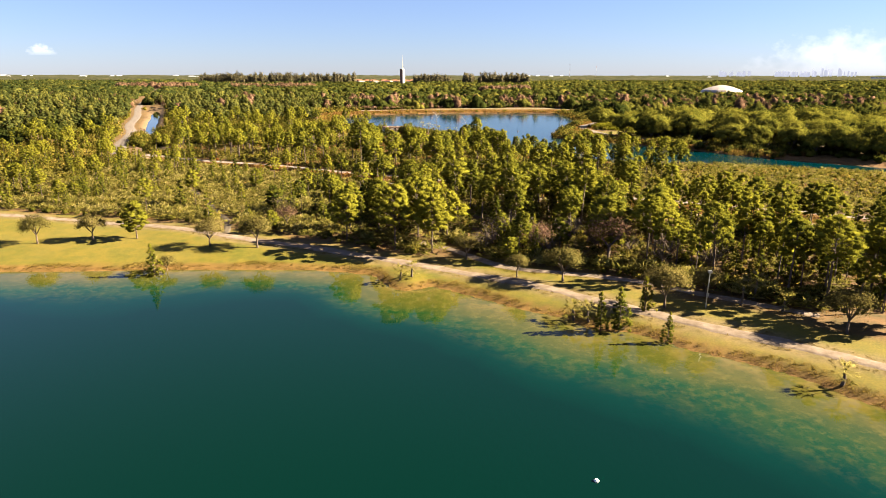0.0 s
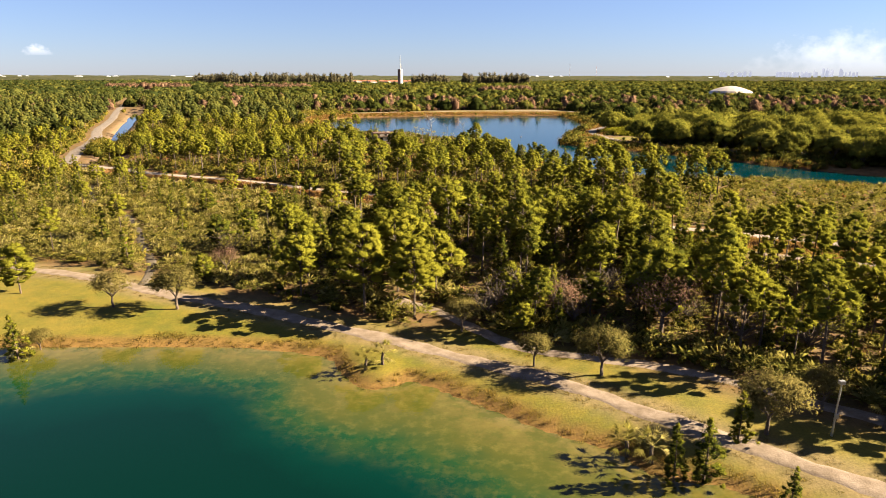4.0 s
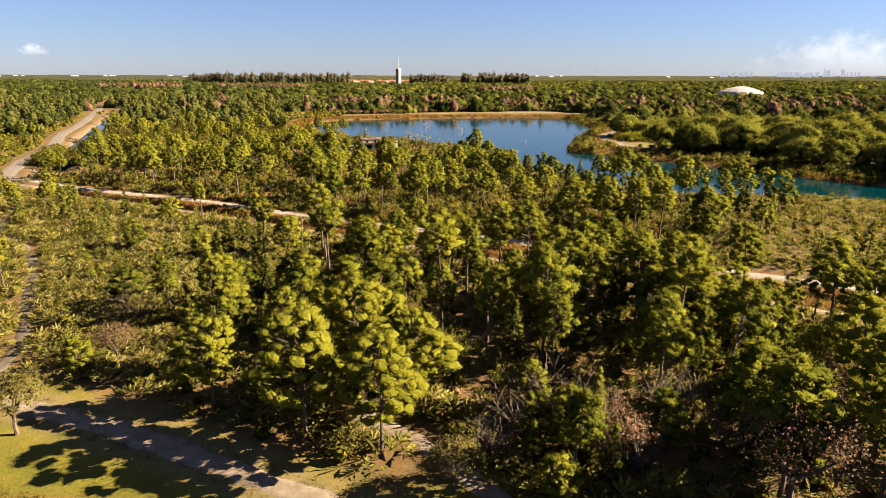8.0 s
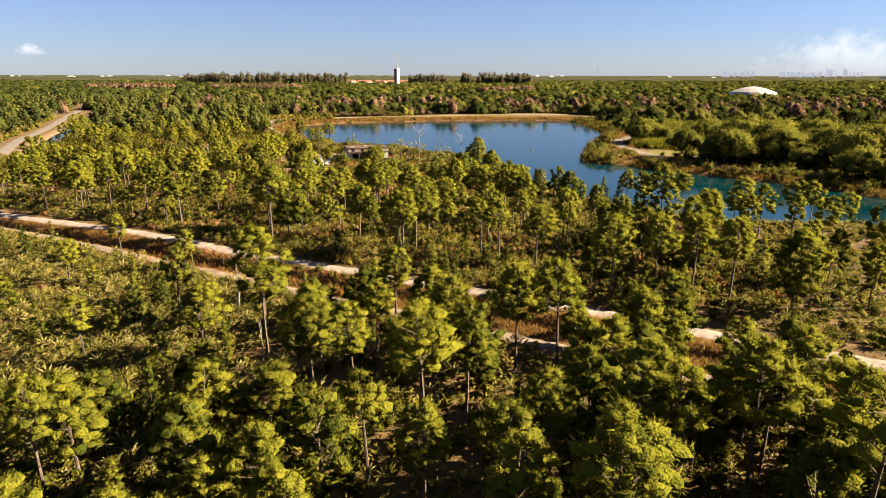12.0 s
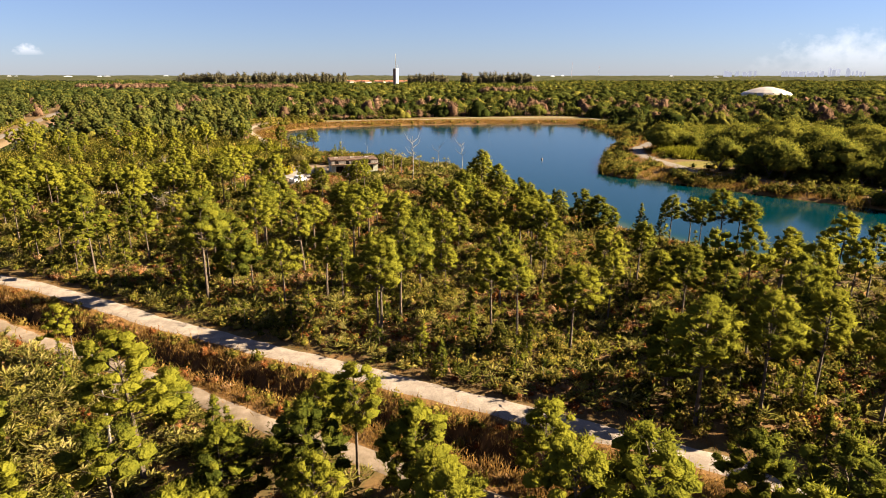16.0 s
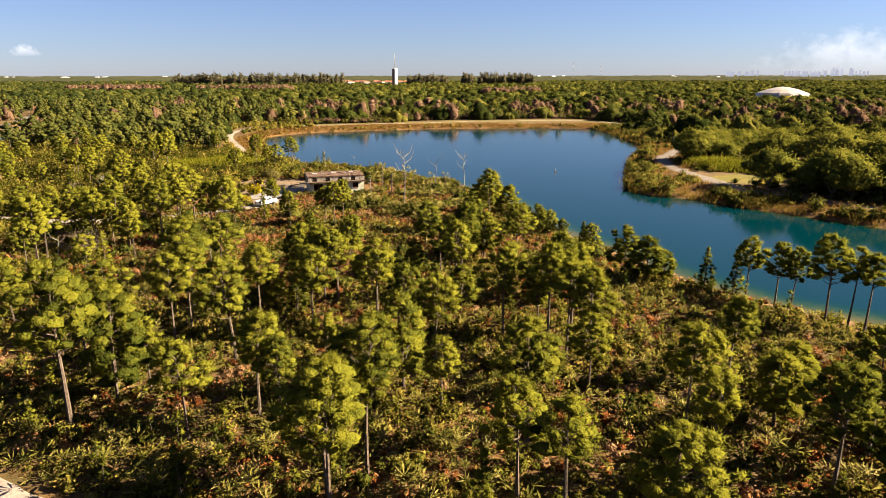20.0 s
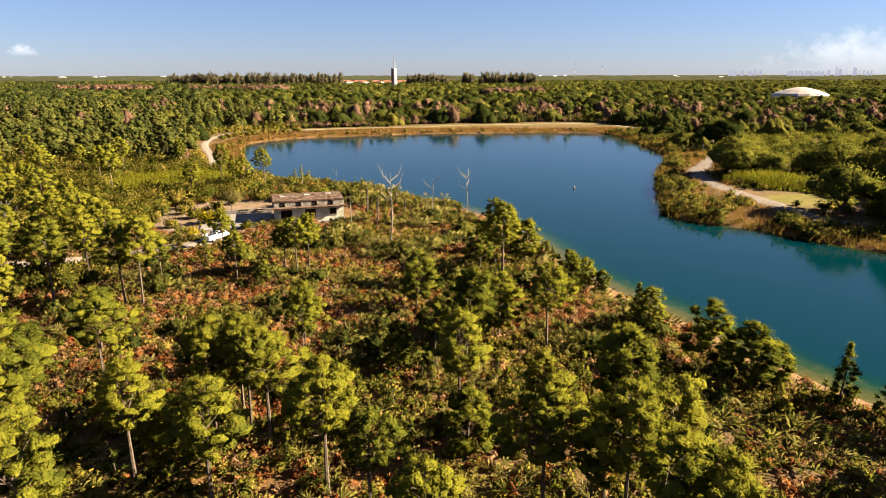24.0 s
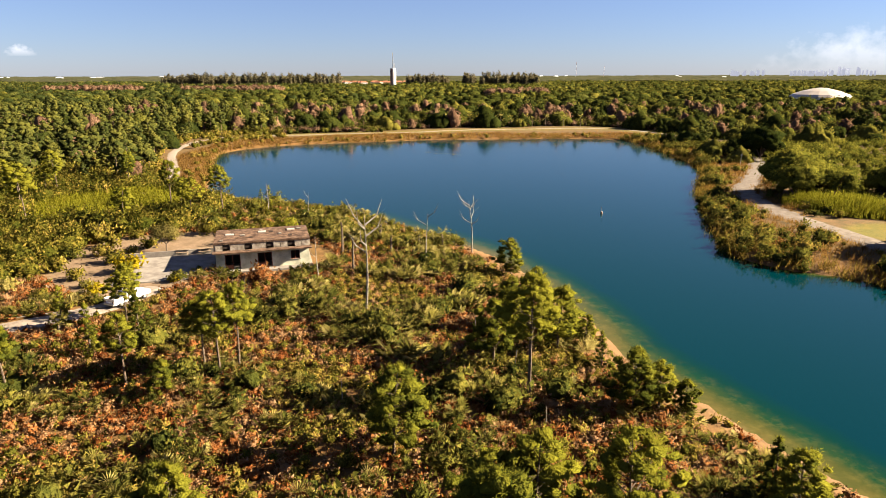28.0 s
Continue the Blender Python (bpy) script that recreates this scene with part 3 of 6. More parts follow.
def pine_shape(seed, h, style, tufts=60, n=74, length=0.26, width=0.045, puff=0.5, sides=6, core=0.7):
    """Slash pine: bare stem, rising limbs, and a rounded open crown of needle tufts at the ends of the branches. Returns stem, limb and crown triangles."""
    rng = np.random.default_rng(seed)
    low, reach, power = PINE_STYLES[style]
    us = np.linspace(0, 1, 7)
    bend = rng.normal(size=2) * 0.035 * h
    spine = np.stack([bend[0] * us ** 2 + 0.006 * h * np.sin(us * 5 + seed), bend[1] * us ** 2, us * h * 0.95], 1)
    trunk = tube(spine, 0.0135 * h * (1.05 - us) + 0.02, sides)
    limb_tris, centres, radii, tints = [], [], [], []
    lean_a, lean_b, lean_c = rng.uniform(0, 6.28, 3)
    wide = lambda f: (1 - f) ** power * (1 if style == "cone" else min(1.0, 0.6 + 1.7 * f))
    share = np.cumsum([wide(f) + 0.12 for f in np.linspace(0, 0.99, 50)])
    for i in range(tufts):
        f = float(np.interp((i + rng.uniform(0, 1)) / tufts * share[-1], share, np.linspace(0, 0.99, 50)))
        az = i * 2.4 + rng.uniform(-0.6, 0.6)
        lobe = 1 + 0.24 * math.sin(az + lean_a + 2 * f) + 0.18 * math.sin(2 * az + lean_b) + 0.12 * math.sin(9 * f + lean_c)
        l = reach * h * wide(f) * lobe * rng.uniform(0.35, 1.0) ** 0.6
        z = h * (low + (0.97 - low) * f)
        tip = np.array([np.interp(z / h, us, spine[:, 0]) + math.cos(az) * l, np.interp(z / h, us, spine[:, 1]) + math.sin(az) * l, z + 0.1 * l])
        u = max(low * 0.9, z / h - 0.35 * l / h)
        root = np.array([np.interp(u, us, spine[:, k]) for k in range(3)])
        if i % 2 == 0:
            limb_tris.append(tube([root, (root + tip) / 2 - np.array([0, 0, 0.05 * l]), tip], [0.0045 * h, 0.003 * h, 0.008], 3))
        centres.append(tip)
        radii.append(puff * rng.uniform(0.7, 1.3))
        tints.append(np.clip(rng.normal(PINE_HUES.get(style, 0.54), 0.12), 0, 1))
    centres += [spine[-1], spine[-1] + np.array([0, 0, 0.5 * puff])]
    radii += [0.8 * puff, 0.5 * puff]
    tints += [0.6, 0.66]
    heart = np.array((spine[5, 0], spine[5, 1], h * (low * 0.55 + 0.25)))
    crown, way = puffs(rng, centres, radii, n, length, width, heart)
    tint = np.clip(np.repeat(np.array(tints), n) + rng.normal(0, 0.07, len(crown)), 0, 1)
    crown, way, tint = [crown], [np.repeat(way[:, None], 3, 1)], [tint]
    for c, r, t in zip(centres, radii, tints):
        a, b = lump(rng, c, core * r * np.array([1.15, 1.15, 0.7]), 0, 0.25)
        crown.append(a)
        way.append(unit(b + 0.8 * unit(c - heart)))
        tint.append(np.full(len(a), t))
    return trunk, np.concatenate(limb_tris), np.concatenate(crown), np.concatenate(tint), np.concatenate(way)


def oak_shape(seed, h, spread, clusters=46, n=30, leaf=0.22, low=0.35, core=0.17, hue=0.55):
    """Small round-headed broadleaf tree on a forked stem."""
    rng = np.random.default_rng(seed)
    fork = np.array([0, 0, h * low * 0.8])
    wood = [tube([(0, 0, 0), fork * 0.5 + rng.normal(size=3) * 0.05, fork], [0.035 * h, 0.026 * h, 0.022 * h], 7)]
    centres, tints = [], []
    for i in range(7):
        az = i * 0.9 * 2.4
        tip = np.array([math.cos(az) * spread * 0.6, math.sin(az) * spread * 0.6, h * rng.uniform(0.6, 0.85)])
        wood.append(tube([fork, (fork + tip) / 2 + rng.normal(size=3) * 0.1, tip], [0.016 * h, 0.01 * h, 0.004 * h], 5))
    for i in range(clusters):
        d = unit(rng.normal(size=3))
        d[2] = abs(d[2]) * 1.0 - 0.25
        r = rng.uniform(0.55, 1.0)
        centres.append(np.array([d[0] * spread * r, d[1] * spread * r, h * (low + (1 - low) * 0.45) + d[2] * h * (1 - low) * 0.55 * r]))
        tints.append(np.clip(rng.normal(hue, 0.2), 0, 1))
    c, way = blades(rng, centres, n, leaf * 1.6, leaf, 0.1, spread * 0.075 / leaf, (0, 0, h * 0.4), 1.1)
    tint = [np.clip(np.repeat(np.array(tints), n) + rng.normal(0, 0.05, len(c)), 0, 1)]
    c, way = [c], [np.repeat(way[:, None], 3, 1)]
    heart = np.array((0, 0, h * 0.4))
    # Inner lumps take 0.8 of the tint: shade within the crown, painted in.
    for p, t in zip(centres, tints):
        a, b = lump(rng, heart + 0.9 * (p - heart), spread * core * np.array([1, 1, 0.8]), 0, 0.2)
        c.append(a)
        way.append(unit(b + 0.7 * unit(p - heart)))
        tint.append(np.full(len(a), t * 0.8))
    return wood[0], np.concatenate(wood[1:]), np.concatenate(c), np.concatenate(tint), np.concatenate(way)


def canopy_shape(seed, h, spread, clusters, n, leaf, low=0.25, flat=1.0, stem=True, lobes=4, level=1):
    """Crown of a tree seen from afar: clumps of leaves on an uneven dome, and a stem."""
    rng = np.random.default_rng(seed)
    s = Soup()
    centres = []
    for i in range(clusters):
        d = unit(rng.normal(size=3))
        d[2] = abs(d[2])
        r = rng.uniform(0.7, 1.08)
        centres.append((d[0] * spread * r, d[1] * spread * r, h * low + d[2] * h * (1 - low) * r * flat))
    tints = np.clip(rng.normal(0.5, 0.22, clusters), 0, 1)
    b, way = blades(rng, centres, n, leaf, leaf * 0.75, 0.25, 0.55, (0, 0, h * low), 2.2)
    s.add(b, np.clip(np.repeat(tints, n) + rng.normal(0, 0.08, len(b)), 0, 1), 0, way)
    # Lobes tinted below the leaves: inner crown shade put into the colour.
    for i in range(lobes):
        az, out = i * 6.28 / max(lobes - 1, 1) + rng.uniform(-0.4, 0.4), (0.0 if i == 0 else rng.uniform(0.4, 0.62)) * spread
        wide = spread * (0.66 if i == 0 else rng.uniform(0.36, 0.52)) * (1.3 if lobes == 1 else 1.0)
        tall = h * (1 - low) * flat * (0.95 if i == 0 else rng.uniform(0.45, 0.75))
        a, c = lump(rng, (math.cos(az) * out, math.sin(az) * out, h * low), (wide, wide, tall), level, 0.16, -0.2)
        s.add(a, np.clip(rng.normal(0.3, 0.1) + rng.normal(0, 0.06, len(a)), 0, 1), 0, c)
    if stem:
        s.add(tube([(0, 0, 0), (0, 0, h * 0.8)], [0.018 * h, 0.006 * h], 3), 0.5, 1)
    return s.done()


def pine_soup(seed, h, style, **kw):
    trunk, limbs, crown, tint, way = pine_shape(seed, h, style, **kw)
    return Soup().add(crown, tint, 0, way).add(trunk, 0.5, 1).done()


def palmetto_soup(seed, fans=8, ribs=5, reach=1.0):
    """Saw palmetto clump: fans of stiff pleated blades on short stalks."""
    rng = np.random.default_rng(seed)
    s = Soup()
    for i in range(fans):
        az, el = rng.uniform(0, 6.28), rng.uniform(0.25, 1.2)
        out = np.array([math.cos(az) * math.cos(el), math.sin(az) * math.cos(el), math.sin(el)])
        base = out * rng.uniform(0.35, 0.8) + np.array([*(rng.normal(size=2) * 0.35), 0.1])
        across = unit(np.cross(out, (0, 0, 1.0)))
        up = np.cross(across, out)
        l = rng.uniform(0.55, 0.85) * reach
        tris = []
        for k in range(ribs):
            a = (k / (ribs - 1) - 0.5) * 2.5
            a0, a1 = a - 0.65 / ribs, a + 0.65 / ribs
            d = out * math.cos(a) + across * math.sin(a) - up * 0.25 * abs(a) * 0.5
            d0 = out * math.cos(a0) + across * math.sin(a0)
            d1 = out * math.cos(a1) + across * math.sin(a1)
            tris.append([base, base + d0 * l * 0.62 + up * 0.05, base + d * l])
            tris.append([base, base + d * l, base + d1 * l * 0.62 - up * 0.05])
        tris = np.array(tris)
        face = face_way(tris)
        flip = face[:, 2] < 0
        tris[flip] = tris[flip][:, [1, 0, 2]]
        face[flip] *= -1
        s.add(tris, np.clip(rng.normal(0.5, 0.24), 0, 1), 0, unit(face + 0.5 * out + np.array([0, 0, 0.3])))
    return s.done()


def shrub_soup(seed, clusters=12, n=7, leaf=0.18, wide=0.75, tall=1.0):
    rng = np.random.default_rng(seed)
    d = unit(rng.normal(size=(clusters, 3)))
    c = np.stack([d[:, 0] * wide, d[:, 1] * wide, tall * (0.45 + 0.5 * np.abs(d[:, 2]))], 1) * rng.uniform(0.6, 1.1, (clusters, 1))
    b, way = blades(rng, c, n, leaf * 1.5, leaf, 0.4, 0.7, (0, 0, tall * 0.3))
    tint = np.clip(np.repeat(rng.normal(0.5, 0.16, clusters), n) + rng.normal(0, 0.1, len(b)), 0, 1)
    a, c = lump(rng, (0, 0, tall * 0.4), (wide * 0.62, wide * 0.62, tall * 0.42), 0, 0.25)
    # Low-tint core paints the shade inside the bush into its colour.
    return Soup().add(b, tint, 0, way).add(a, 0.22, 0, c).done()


def grass_soup(seed, n=12, tall=0.7, wide=0.35, width=0.06):
    rng = np.random.default_rng(seed)
    base = np.stack([rng.normal(0, wide * 0.5, n), rng.normal(0, wide * 0.5, n), np.zeros(n)], 1)
    way = np.stack([rng.normal(0, 0.35, n), rng.normal(0, 0.35, n), np.ones(n)], 1)
    side = unit(np.cross(way, rng.normal(size=(n, 3)))) * width
    t = np.stack([base - side, base + side, base + way * tall * rng.uniform(0.6, 1.2, (n, 1))], 1)
    face = face_way(t)
    flip = face[:, 2] < 0
    t[flip] = t[flip][:, [1, 0, 2]]
    return Soup().add(t, np.clip(rng.normal(0.5, 0.2, n), 0, 1), 0, unit(np.abs(face) * 0.3 * np.sign(face_way(t)) + np.array([0, 0, 0.8]))).done()


def soup_object(name, v, t, m, n, mats, parent=None):
    ob = mesh_object(name, v, np.arange(len(v)).reshape(-1, 3), mats[0], parent, True, n, tint=t)
    for extra in mats[1:]:
        ob.data.materials.append(extra)
    if len(mats) > 1:
        ob.data.polygons.foreach_set("material_index", np.asarray(m, np.int32))
    return ob


def scatter(name, shapes, places, mats, label, category, seed=0, vary=0.13, base=0.0):
    """One joined mesh of many alike plants. places: rows of x, y, scale; they stand on the ground."""
    rng = np.random.default_rng(seed)
    places = np.asarray(places, float)
    z = land(places[:, 0], places[:, 1]) - 0.05
    pick, turn, shift = rng.integers(0, len(shapes), len(places)), rng.uniform(0, 6.28, len(places)), rng.normal(base, vary, len(places))
    vs, ts, ms, ns = [], [], [], []
    for k, (v, t, m, n) in enumerate(shapes):
        who = np.where(pick == k)[0]
        if not len(who):
            continue
        c, s = np.cos(turn[who])[:, None], np.sin(turn[who])[:, None]
        size = places[who, 2][:, None]
        tall = size * rng.uniform(0.85, 1.15, (len(who), 1))
        x = (v[None, :, 0] * c - v[None, :, 1] * s) * size + places[who, 0][:, None]
        y = (v[None, :, 0] * s + v[None, :, 1] * c) * size + places[who, 1][:, None]
        vs.append(np.stack([x, y, v[None, :, 2] * tall + z[who][:, None]], 2).reshape(-1, 3))
        ts.append(np.clip(t[None, :] + shift[who][:, None], 0, 1).ravel())
        ms.append(np.tile(m, len(who)))
        ns.append(np.stack([n[None, :, 0] * c - n[None, :, 1] * s, n[None, :, 0] * s + n[None, :, 1] * c, np.broadcast_to(n[None, :, 2], x.shape)], 2).reshape(-1, 3))
    ob = soup_object(name, np.concatenate(vs), np.concatenate(ts), np.concatenate(ms), np.concatenate(ns), mats)
    return tagged(ob, label, category, kind="stuff")


def thing(name, label, category, group=""):
    return tagged(new(name), label, category, group)


def part(name, tris, mat, parent, tint=None, label="", way=None):
    tris = np.asarray(tris, float).reshape(-1, 3)
    ob = mesh_object(name, tris, np.arange(len(tris)).reshape(-1, 3), mat, parent, way is not None, None if way is None else corner_ways(way), tint=np.repeat(tint, 3) if tint is not None else np.full(len(tris), 0.5))
    return tagged(ob, label) if label else ob


def tree_thing(name, label, category, group, shape, leaf_mat, bark_mat=None):
    trunk, limbs, crown, tint, way = shape
    ob = thing(name, label, category, group)
    part("trunk", trunk, bark_mat or BARK, ob)
    tagged(part("branchwork", limbs, bark_mat or BARK, ob), kind="stuff")
    part("crown", crown, leaf_mat, ob, tint, "", way)
    return ob


def jitter_grid(rng, x0, x1, y0, y1, gap):
    """Points about gap apart."""
    x, y = np.meshgrid(np.arange(x0, x1, gap), np.arange(y0, y1, gap))
    p = np.stack([x.ravel(), y.ravel()], 1)
    p[:, 0] += (np.floor((p[:, 1] - y0) / gap) % 2) * gap * 0.5
    return p + rng.uniform(-0.48, 0.48, p.shape) * gap


def off_lanes(p, extra=0.6):
    ok = np.ones(len(p), bool)
    for line, half in LANES:
        ok &= line_distance(p[:, 0], p[:, 1], line) > half + extra
    return ok


def dry_land(p, margin=0.8):
    ok = np.ones(len(p), bool)
    q = (np.abs(p[:, 0]) < 270) & (p[:, 1] < 560)
    d = np.maximum(signed(p[q, 0], p[q, 1], NEAR_LAKE), signed(p[q, 0], p[q, 1], FAR_LAKE))
    ok[q] = d < -margin
    return ok


def in_view(p, slack=25):
    return np.abs(p[:, 0] - 3) < 0.74 * (p[:, 1] + 5) + slack


def lane_y(line, x):
    """y of a line that runs across, at x."""
    order = np.argsort(line[:, 0])
    return np.interp(x, line[order, 0], line[order, 1])


# ---- pines that stand alone or in front, each a thing: x, y, height ----
PINES_POINT = [(15.2, 275.6, 5.3), (17.1, 265.0, 4.4), (17.0, 250.7, 6.8), (13.0, 254.9, 6.0), (20.2, 252.8, 3.4), (20.9, 239.1, 5.5), (23.1, 239.6, 4.6), (25.1, 239.3, 3.4), (26.6, 225.9, 5.3), (2.5, 233.3, 7.1), (11.1, 224.8, 7.1), (8.4, 224.8, 6.2), (-21.0, 243.3, 6.9), (-17.2, 241.4, 3.6), (-29.8, 241.4, 7.2), (-12.5, 247.0, 8.4), (-15.6, 247.0, 7.1), (-13.8, 245.7, 8.3), (-36.6, 314.4, 9.2), (-47.9, 317.7, 9.7)]
PINES_CLEARING = [(29.5, 218.0, 7.0), (30.8, 213.2, 6.7), (33.4, 214.0, 4.8), (22.1, 243.0, 4.3), (18.8, 207.3, 8.4), (-6.7, 216.3, 8.7), (-8.7, 207.5, 9.7), (-10.9, 206.4, 9.9), (10.9, 226.8, 5.3), (-28.9, 233.9, 11.0), (-30.9, 233.9, 10.2), (1.5, 216.9, 5.3), (-13.5, 203.9, 5.2), (7.1, 203.9, 5.6)]
PINES_SHORE = [(-22.5, 203.3, 11.5), (-8.2, 197.9, 9.8), (37.6, 211.7, 6.1), (40.2, 209.6, 5.8), (42.1, 210.0, 8.1), (44.0, 207.0, 8.2), (45.0, 205.2, 8.0), (46.2, 200.6, 10.4), (48.3, 200.1, 9.1), (48.8, 198.1, 9.0), (18.5, 209.1, 8.1), (25.9, 227.5, 5.3), (13.0, 241.4, 10.8), (-23.3, 180.4, 13.7), (-22.8, 186.7, 9.9), (-13.7, 178.8, 8.3), (-9.4, 182.2, 9.1), (0.0, 174.0, 11.5), (9.7, 171.4, 8.9), (-38.9, 233.7, 10.5), (-50.9, 242.7, 8.6), (-6.9, 206.0, 9.5), (-1.8, 200.4, 9.7), (1.1, 198.1, 7.9), (-2.2, 171.5, 9.7)]
PINES_ROADSIDE = [(-1.6, 169.1, 10.7), (-21.6, 195.9, 9.6), (-37.3, 200.9, 4.2), (-9.9, 209.6, 8.9), (29.4, 153.9, 10.7), (23.8, 152.4, 10.8), (41.9, 169.5, 10.6), (-15.0, 145.6, 11.3), (-1.0, 145.6, 8.7)]
PINES_THICKET = [(4.1, 134.2, 9.5), (-6.6, 133.2, 8.9), (37.7, 152.2, 10.6), (37.4, 163.7, 10.7), (15.5, 117.6, 10.6), (23.6, 117.6, 10.7), (18.3, 117.2, 9.5), (7.5, 114.4, 8.6), (-21.2, 116.9, 8.8), (-11.0, 106.6, 8.5), (-16.0, 106.1, 8.9), (-0.9, 105.2, 7.6), (29.7, 123.2, 9.5), (33.5, 124.2, 6.7)]
PINES_DITCH = [(-3.7, 144.0, 7.0), (2.7, 143.2, 7.5), (-8.9, 143.0, 6.0), (11.1, 144.6, 6.5), (25.5, 137.9, 8.5), (-21.4, 183.9, 10.0), (1.8, 185.4, 9.0), (33.6, 184.0, 5.5), (17.0, 139.6, 5.0), (33.1, 170.4, 8.0), (33.4, 164.8, 8.0), (37.0, 161.0, 8.5), (30.2, 180.2, 6.5)]
PINES_FRONT = [(-15.7, 100.4, 8.2), (-7.5, 96.4, 10.5), (-1.6, 94.9, 9.4), (12.2, 108.5, 11.8), (24.7, 109.1, 12.2), (-4.0, 102.6, 10.6), (0.8, 100.7, 8.9), (2.7, 120.6, 11.7), (-6.4, 128.1, 10.0), (7.0, 109.1, 9.5)]
PINES_STAND = [(-8.1, 123.6, 6.5), (23.6, 142.7, 7.9), (42.9, 148.2, 10.2), (-20.2, 119.0, 8.0), (-13.0, 122.5, 7.0), (-11.7, 116.3, 7.5), (-6.2, 112.7, 8.0), (-3.3, 115.2, 9.0), (13.9, 120.9, 8.5), (18.6, 125.2, 8.5), (25.4, 122.5, 9.0), (4.3, 137.8, 7.5), (14.5, 113.3, 6.0), (26.5, 115.2, 7.0), (7.1, 130.7, 5.0),
               (15.4, 126.9, 8.0), (21.8, 134.4, 8.0), (30.6, 126.4, 8.5), (21.4, 106.0, 7.0), (15.1, 108.6, 6.0), (27.8, 112.1, 7.0), (30.5, 111.9, 6.5), (-4.5, 109.1, 8.0), (-15.1, 127.8, 6.0), (-20.4, 123.0, 6.0), (-33.3, 122.4, 5.5), (-44.1, 147.1, 5.0), (-29.4, 105.5, 4.0), (24.4, 94.4, 8.5), (9.7, 99.0, 5.0), (12.0, 93.6, 5.5), (10.0, 88.5, 4.0), (27.5, 93.1, 7.0), (18.2, 93.6, 5.5),
               (-15.6, 151.8, 5.5), (-3.7, 149.5, 6.0), (23.5, 158.2, 7.4), (33.7, 161.8, 6.6), (53.4, 194.6, 5.8), (10.6, 247.5, 6.3)]
PINES_YARD = [(-27.2, 256.4, 6.4), (-28.2, 259.2, 6.4), (-33.5, 255.6, 4.8), (-24.0, 252.5, 6.0), (-27.0, 249.0, 5.5)]
PINES_LAKESIDE = [(36.3, 80.1, 10.9), (29.8, 87.8, 10.1), (24.8, 89.6, 9.7), (-51.2, 102.1, 6.5), (-41.4, 86.1, 5.4), (18.0, 66.2, 4.9), (20.0, 65.9, 5.6), (24.0, 69.6, 4.6), (24.4, 62.7, 3.7), (46.5, 71.5, 11.0), (43.5, 74.5, 10.2), (51.0, 68.0, 10.5), (52.0, 64.0, 9.5)]

PINE_SHAPES = {}
for style, count, h0 in (("tall", 6, 10.0), ("umbrella", 3, 10.0), ("cone", 4, 6.0), ("sparse", 2, 9.0), ("bushy", 4, 7.0)):
    label = {"tall": "tall slash pine with a bare trunk and tufted crown", "umbrella": "spreading slash pine with a flat bright green crown",
             "cone": "young bushy slash pine, green to the ground", "sparse": "thin slash pine with a sparse crown", "bushy": "dense bushy slash pine with low green limbs"}[style]
    for k in range(count):
        kw = {"tall": dict(tufts=64), "umbrella": dict(tufts=120, puff=0.56, core=0.78), "cone": dict(tufts=56, n=52, length=0.22, width=0.045, puff=0.28),
              "sparse": dict(tufts=26), "bushy": dict(tufts=70, n=62, length=0.24, width=0.05, puff=0.5)}[style]
        proto = tree_thing("pine_tree", label, "pine tree", "slash pines", pine_shape(17 * k + len(style), h0, style, **kw), PINE)
        PINE_SHAPES.setdefault(style, []).append((proto, h0))
        proto.location = (-60 - 6 * k, 128, 0)      # moved to its own place below
tree_rng = np.random.default_rng(5)
used_shapes, pine_spots = set(), []


def plant_pine(x, y, h, style):
    proto, h0 = PINE_SHAPES[style][int(tree_rng.integers(len(PINE_SHAPES[style])))]
    z = float(land(np.array([x]), np.array([y]))[0]) - 0.06
    s = h / h0
    fat = s * float(tree_rng.uniform(0.9, 1.1)) * (1.15 if style == "bushy" and h < 7.5 else 1.0)
    m = Matrix.Translation((x, y, z)) @ Euler((0, 0, float(tree_rng.uniform(0, 6.28)))).to_matrix().to_4x4() @ Matrix.Diagonal((fat, fat, s, 1))
    pine_spots.append((x, y))
    if proto.name in used_shapes:
        return copy_thing(proto, m @ Matrix.Diagonal([1 / v for v in proto.scale] + [1]))
    used_shapes.add(proto.name)
    proto.matrix_basis = m
    return proto


for spots in (PINES_STAND, PINES_YARD, PINES_POINT, PINES_CLEARING, PINES_SHORE, PINES_ROADSIDE, PINES_THICKET, PINES_DITCH, PINES_FRONT, PINES_LAKESIDE):
    for x, y, h in spots:
        style = "cone" if spots is PINES_LAKESIDE and h < 6 else "bushy" if spots in (PINES_DITCH, PINES_STAND) or spots in (PINES_CLEARING, PINES_POINT, PINES_LAKESIDE) and (x > 0 or h < 6 or y < 110) and h < 10 else "cone" if h < 6.2 else ("umbrella" if spots is PINES_FRONT and y < 103 else ("sparse" if tree_rng.uniform() < 0.15 else "tall"))
        plant_pine(x, y, h, style)


def apart_from(p, spots, gap):
    s = np.array(spots)
    return np.array([np.min((s[:, 0] - x) ** 2 + (s[:, 1] - y) ** 2) > gap * gap for x, y in p]) if len(p) else np.zeros(0, bool)


# ---- the woods between the lakes ----
def far_strip(x, y):
    """The open dry strip between the far shore road and the water."""
    return (y > 322) & (y < 474) & (x > np.interp(y, [322, 345, 368, 405, 432, 470], [-50, -62, -72, -88, -94, -94])) & (x < -18)


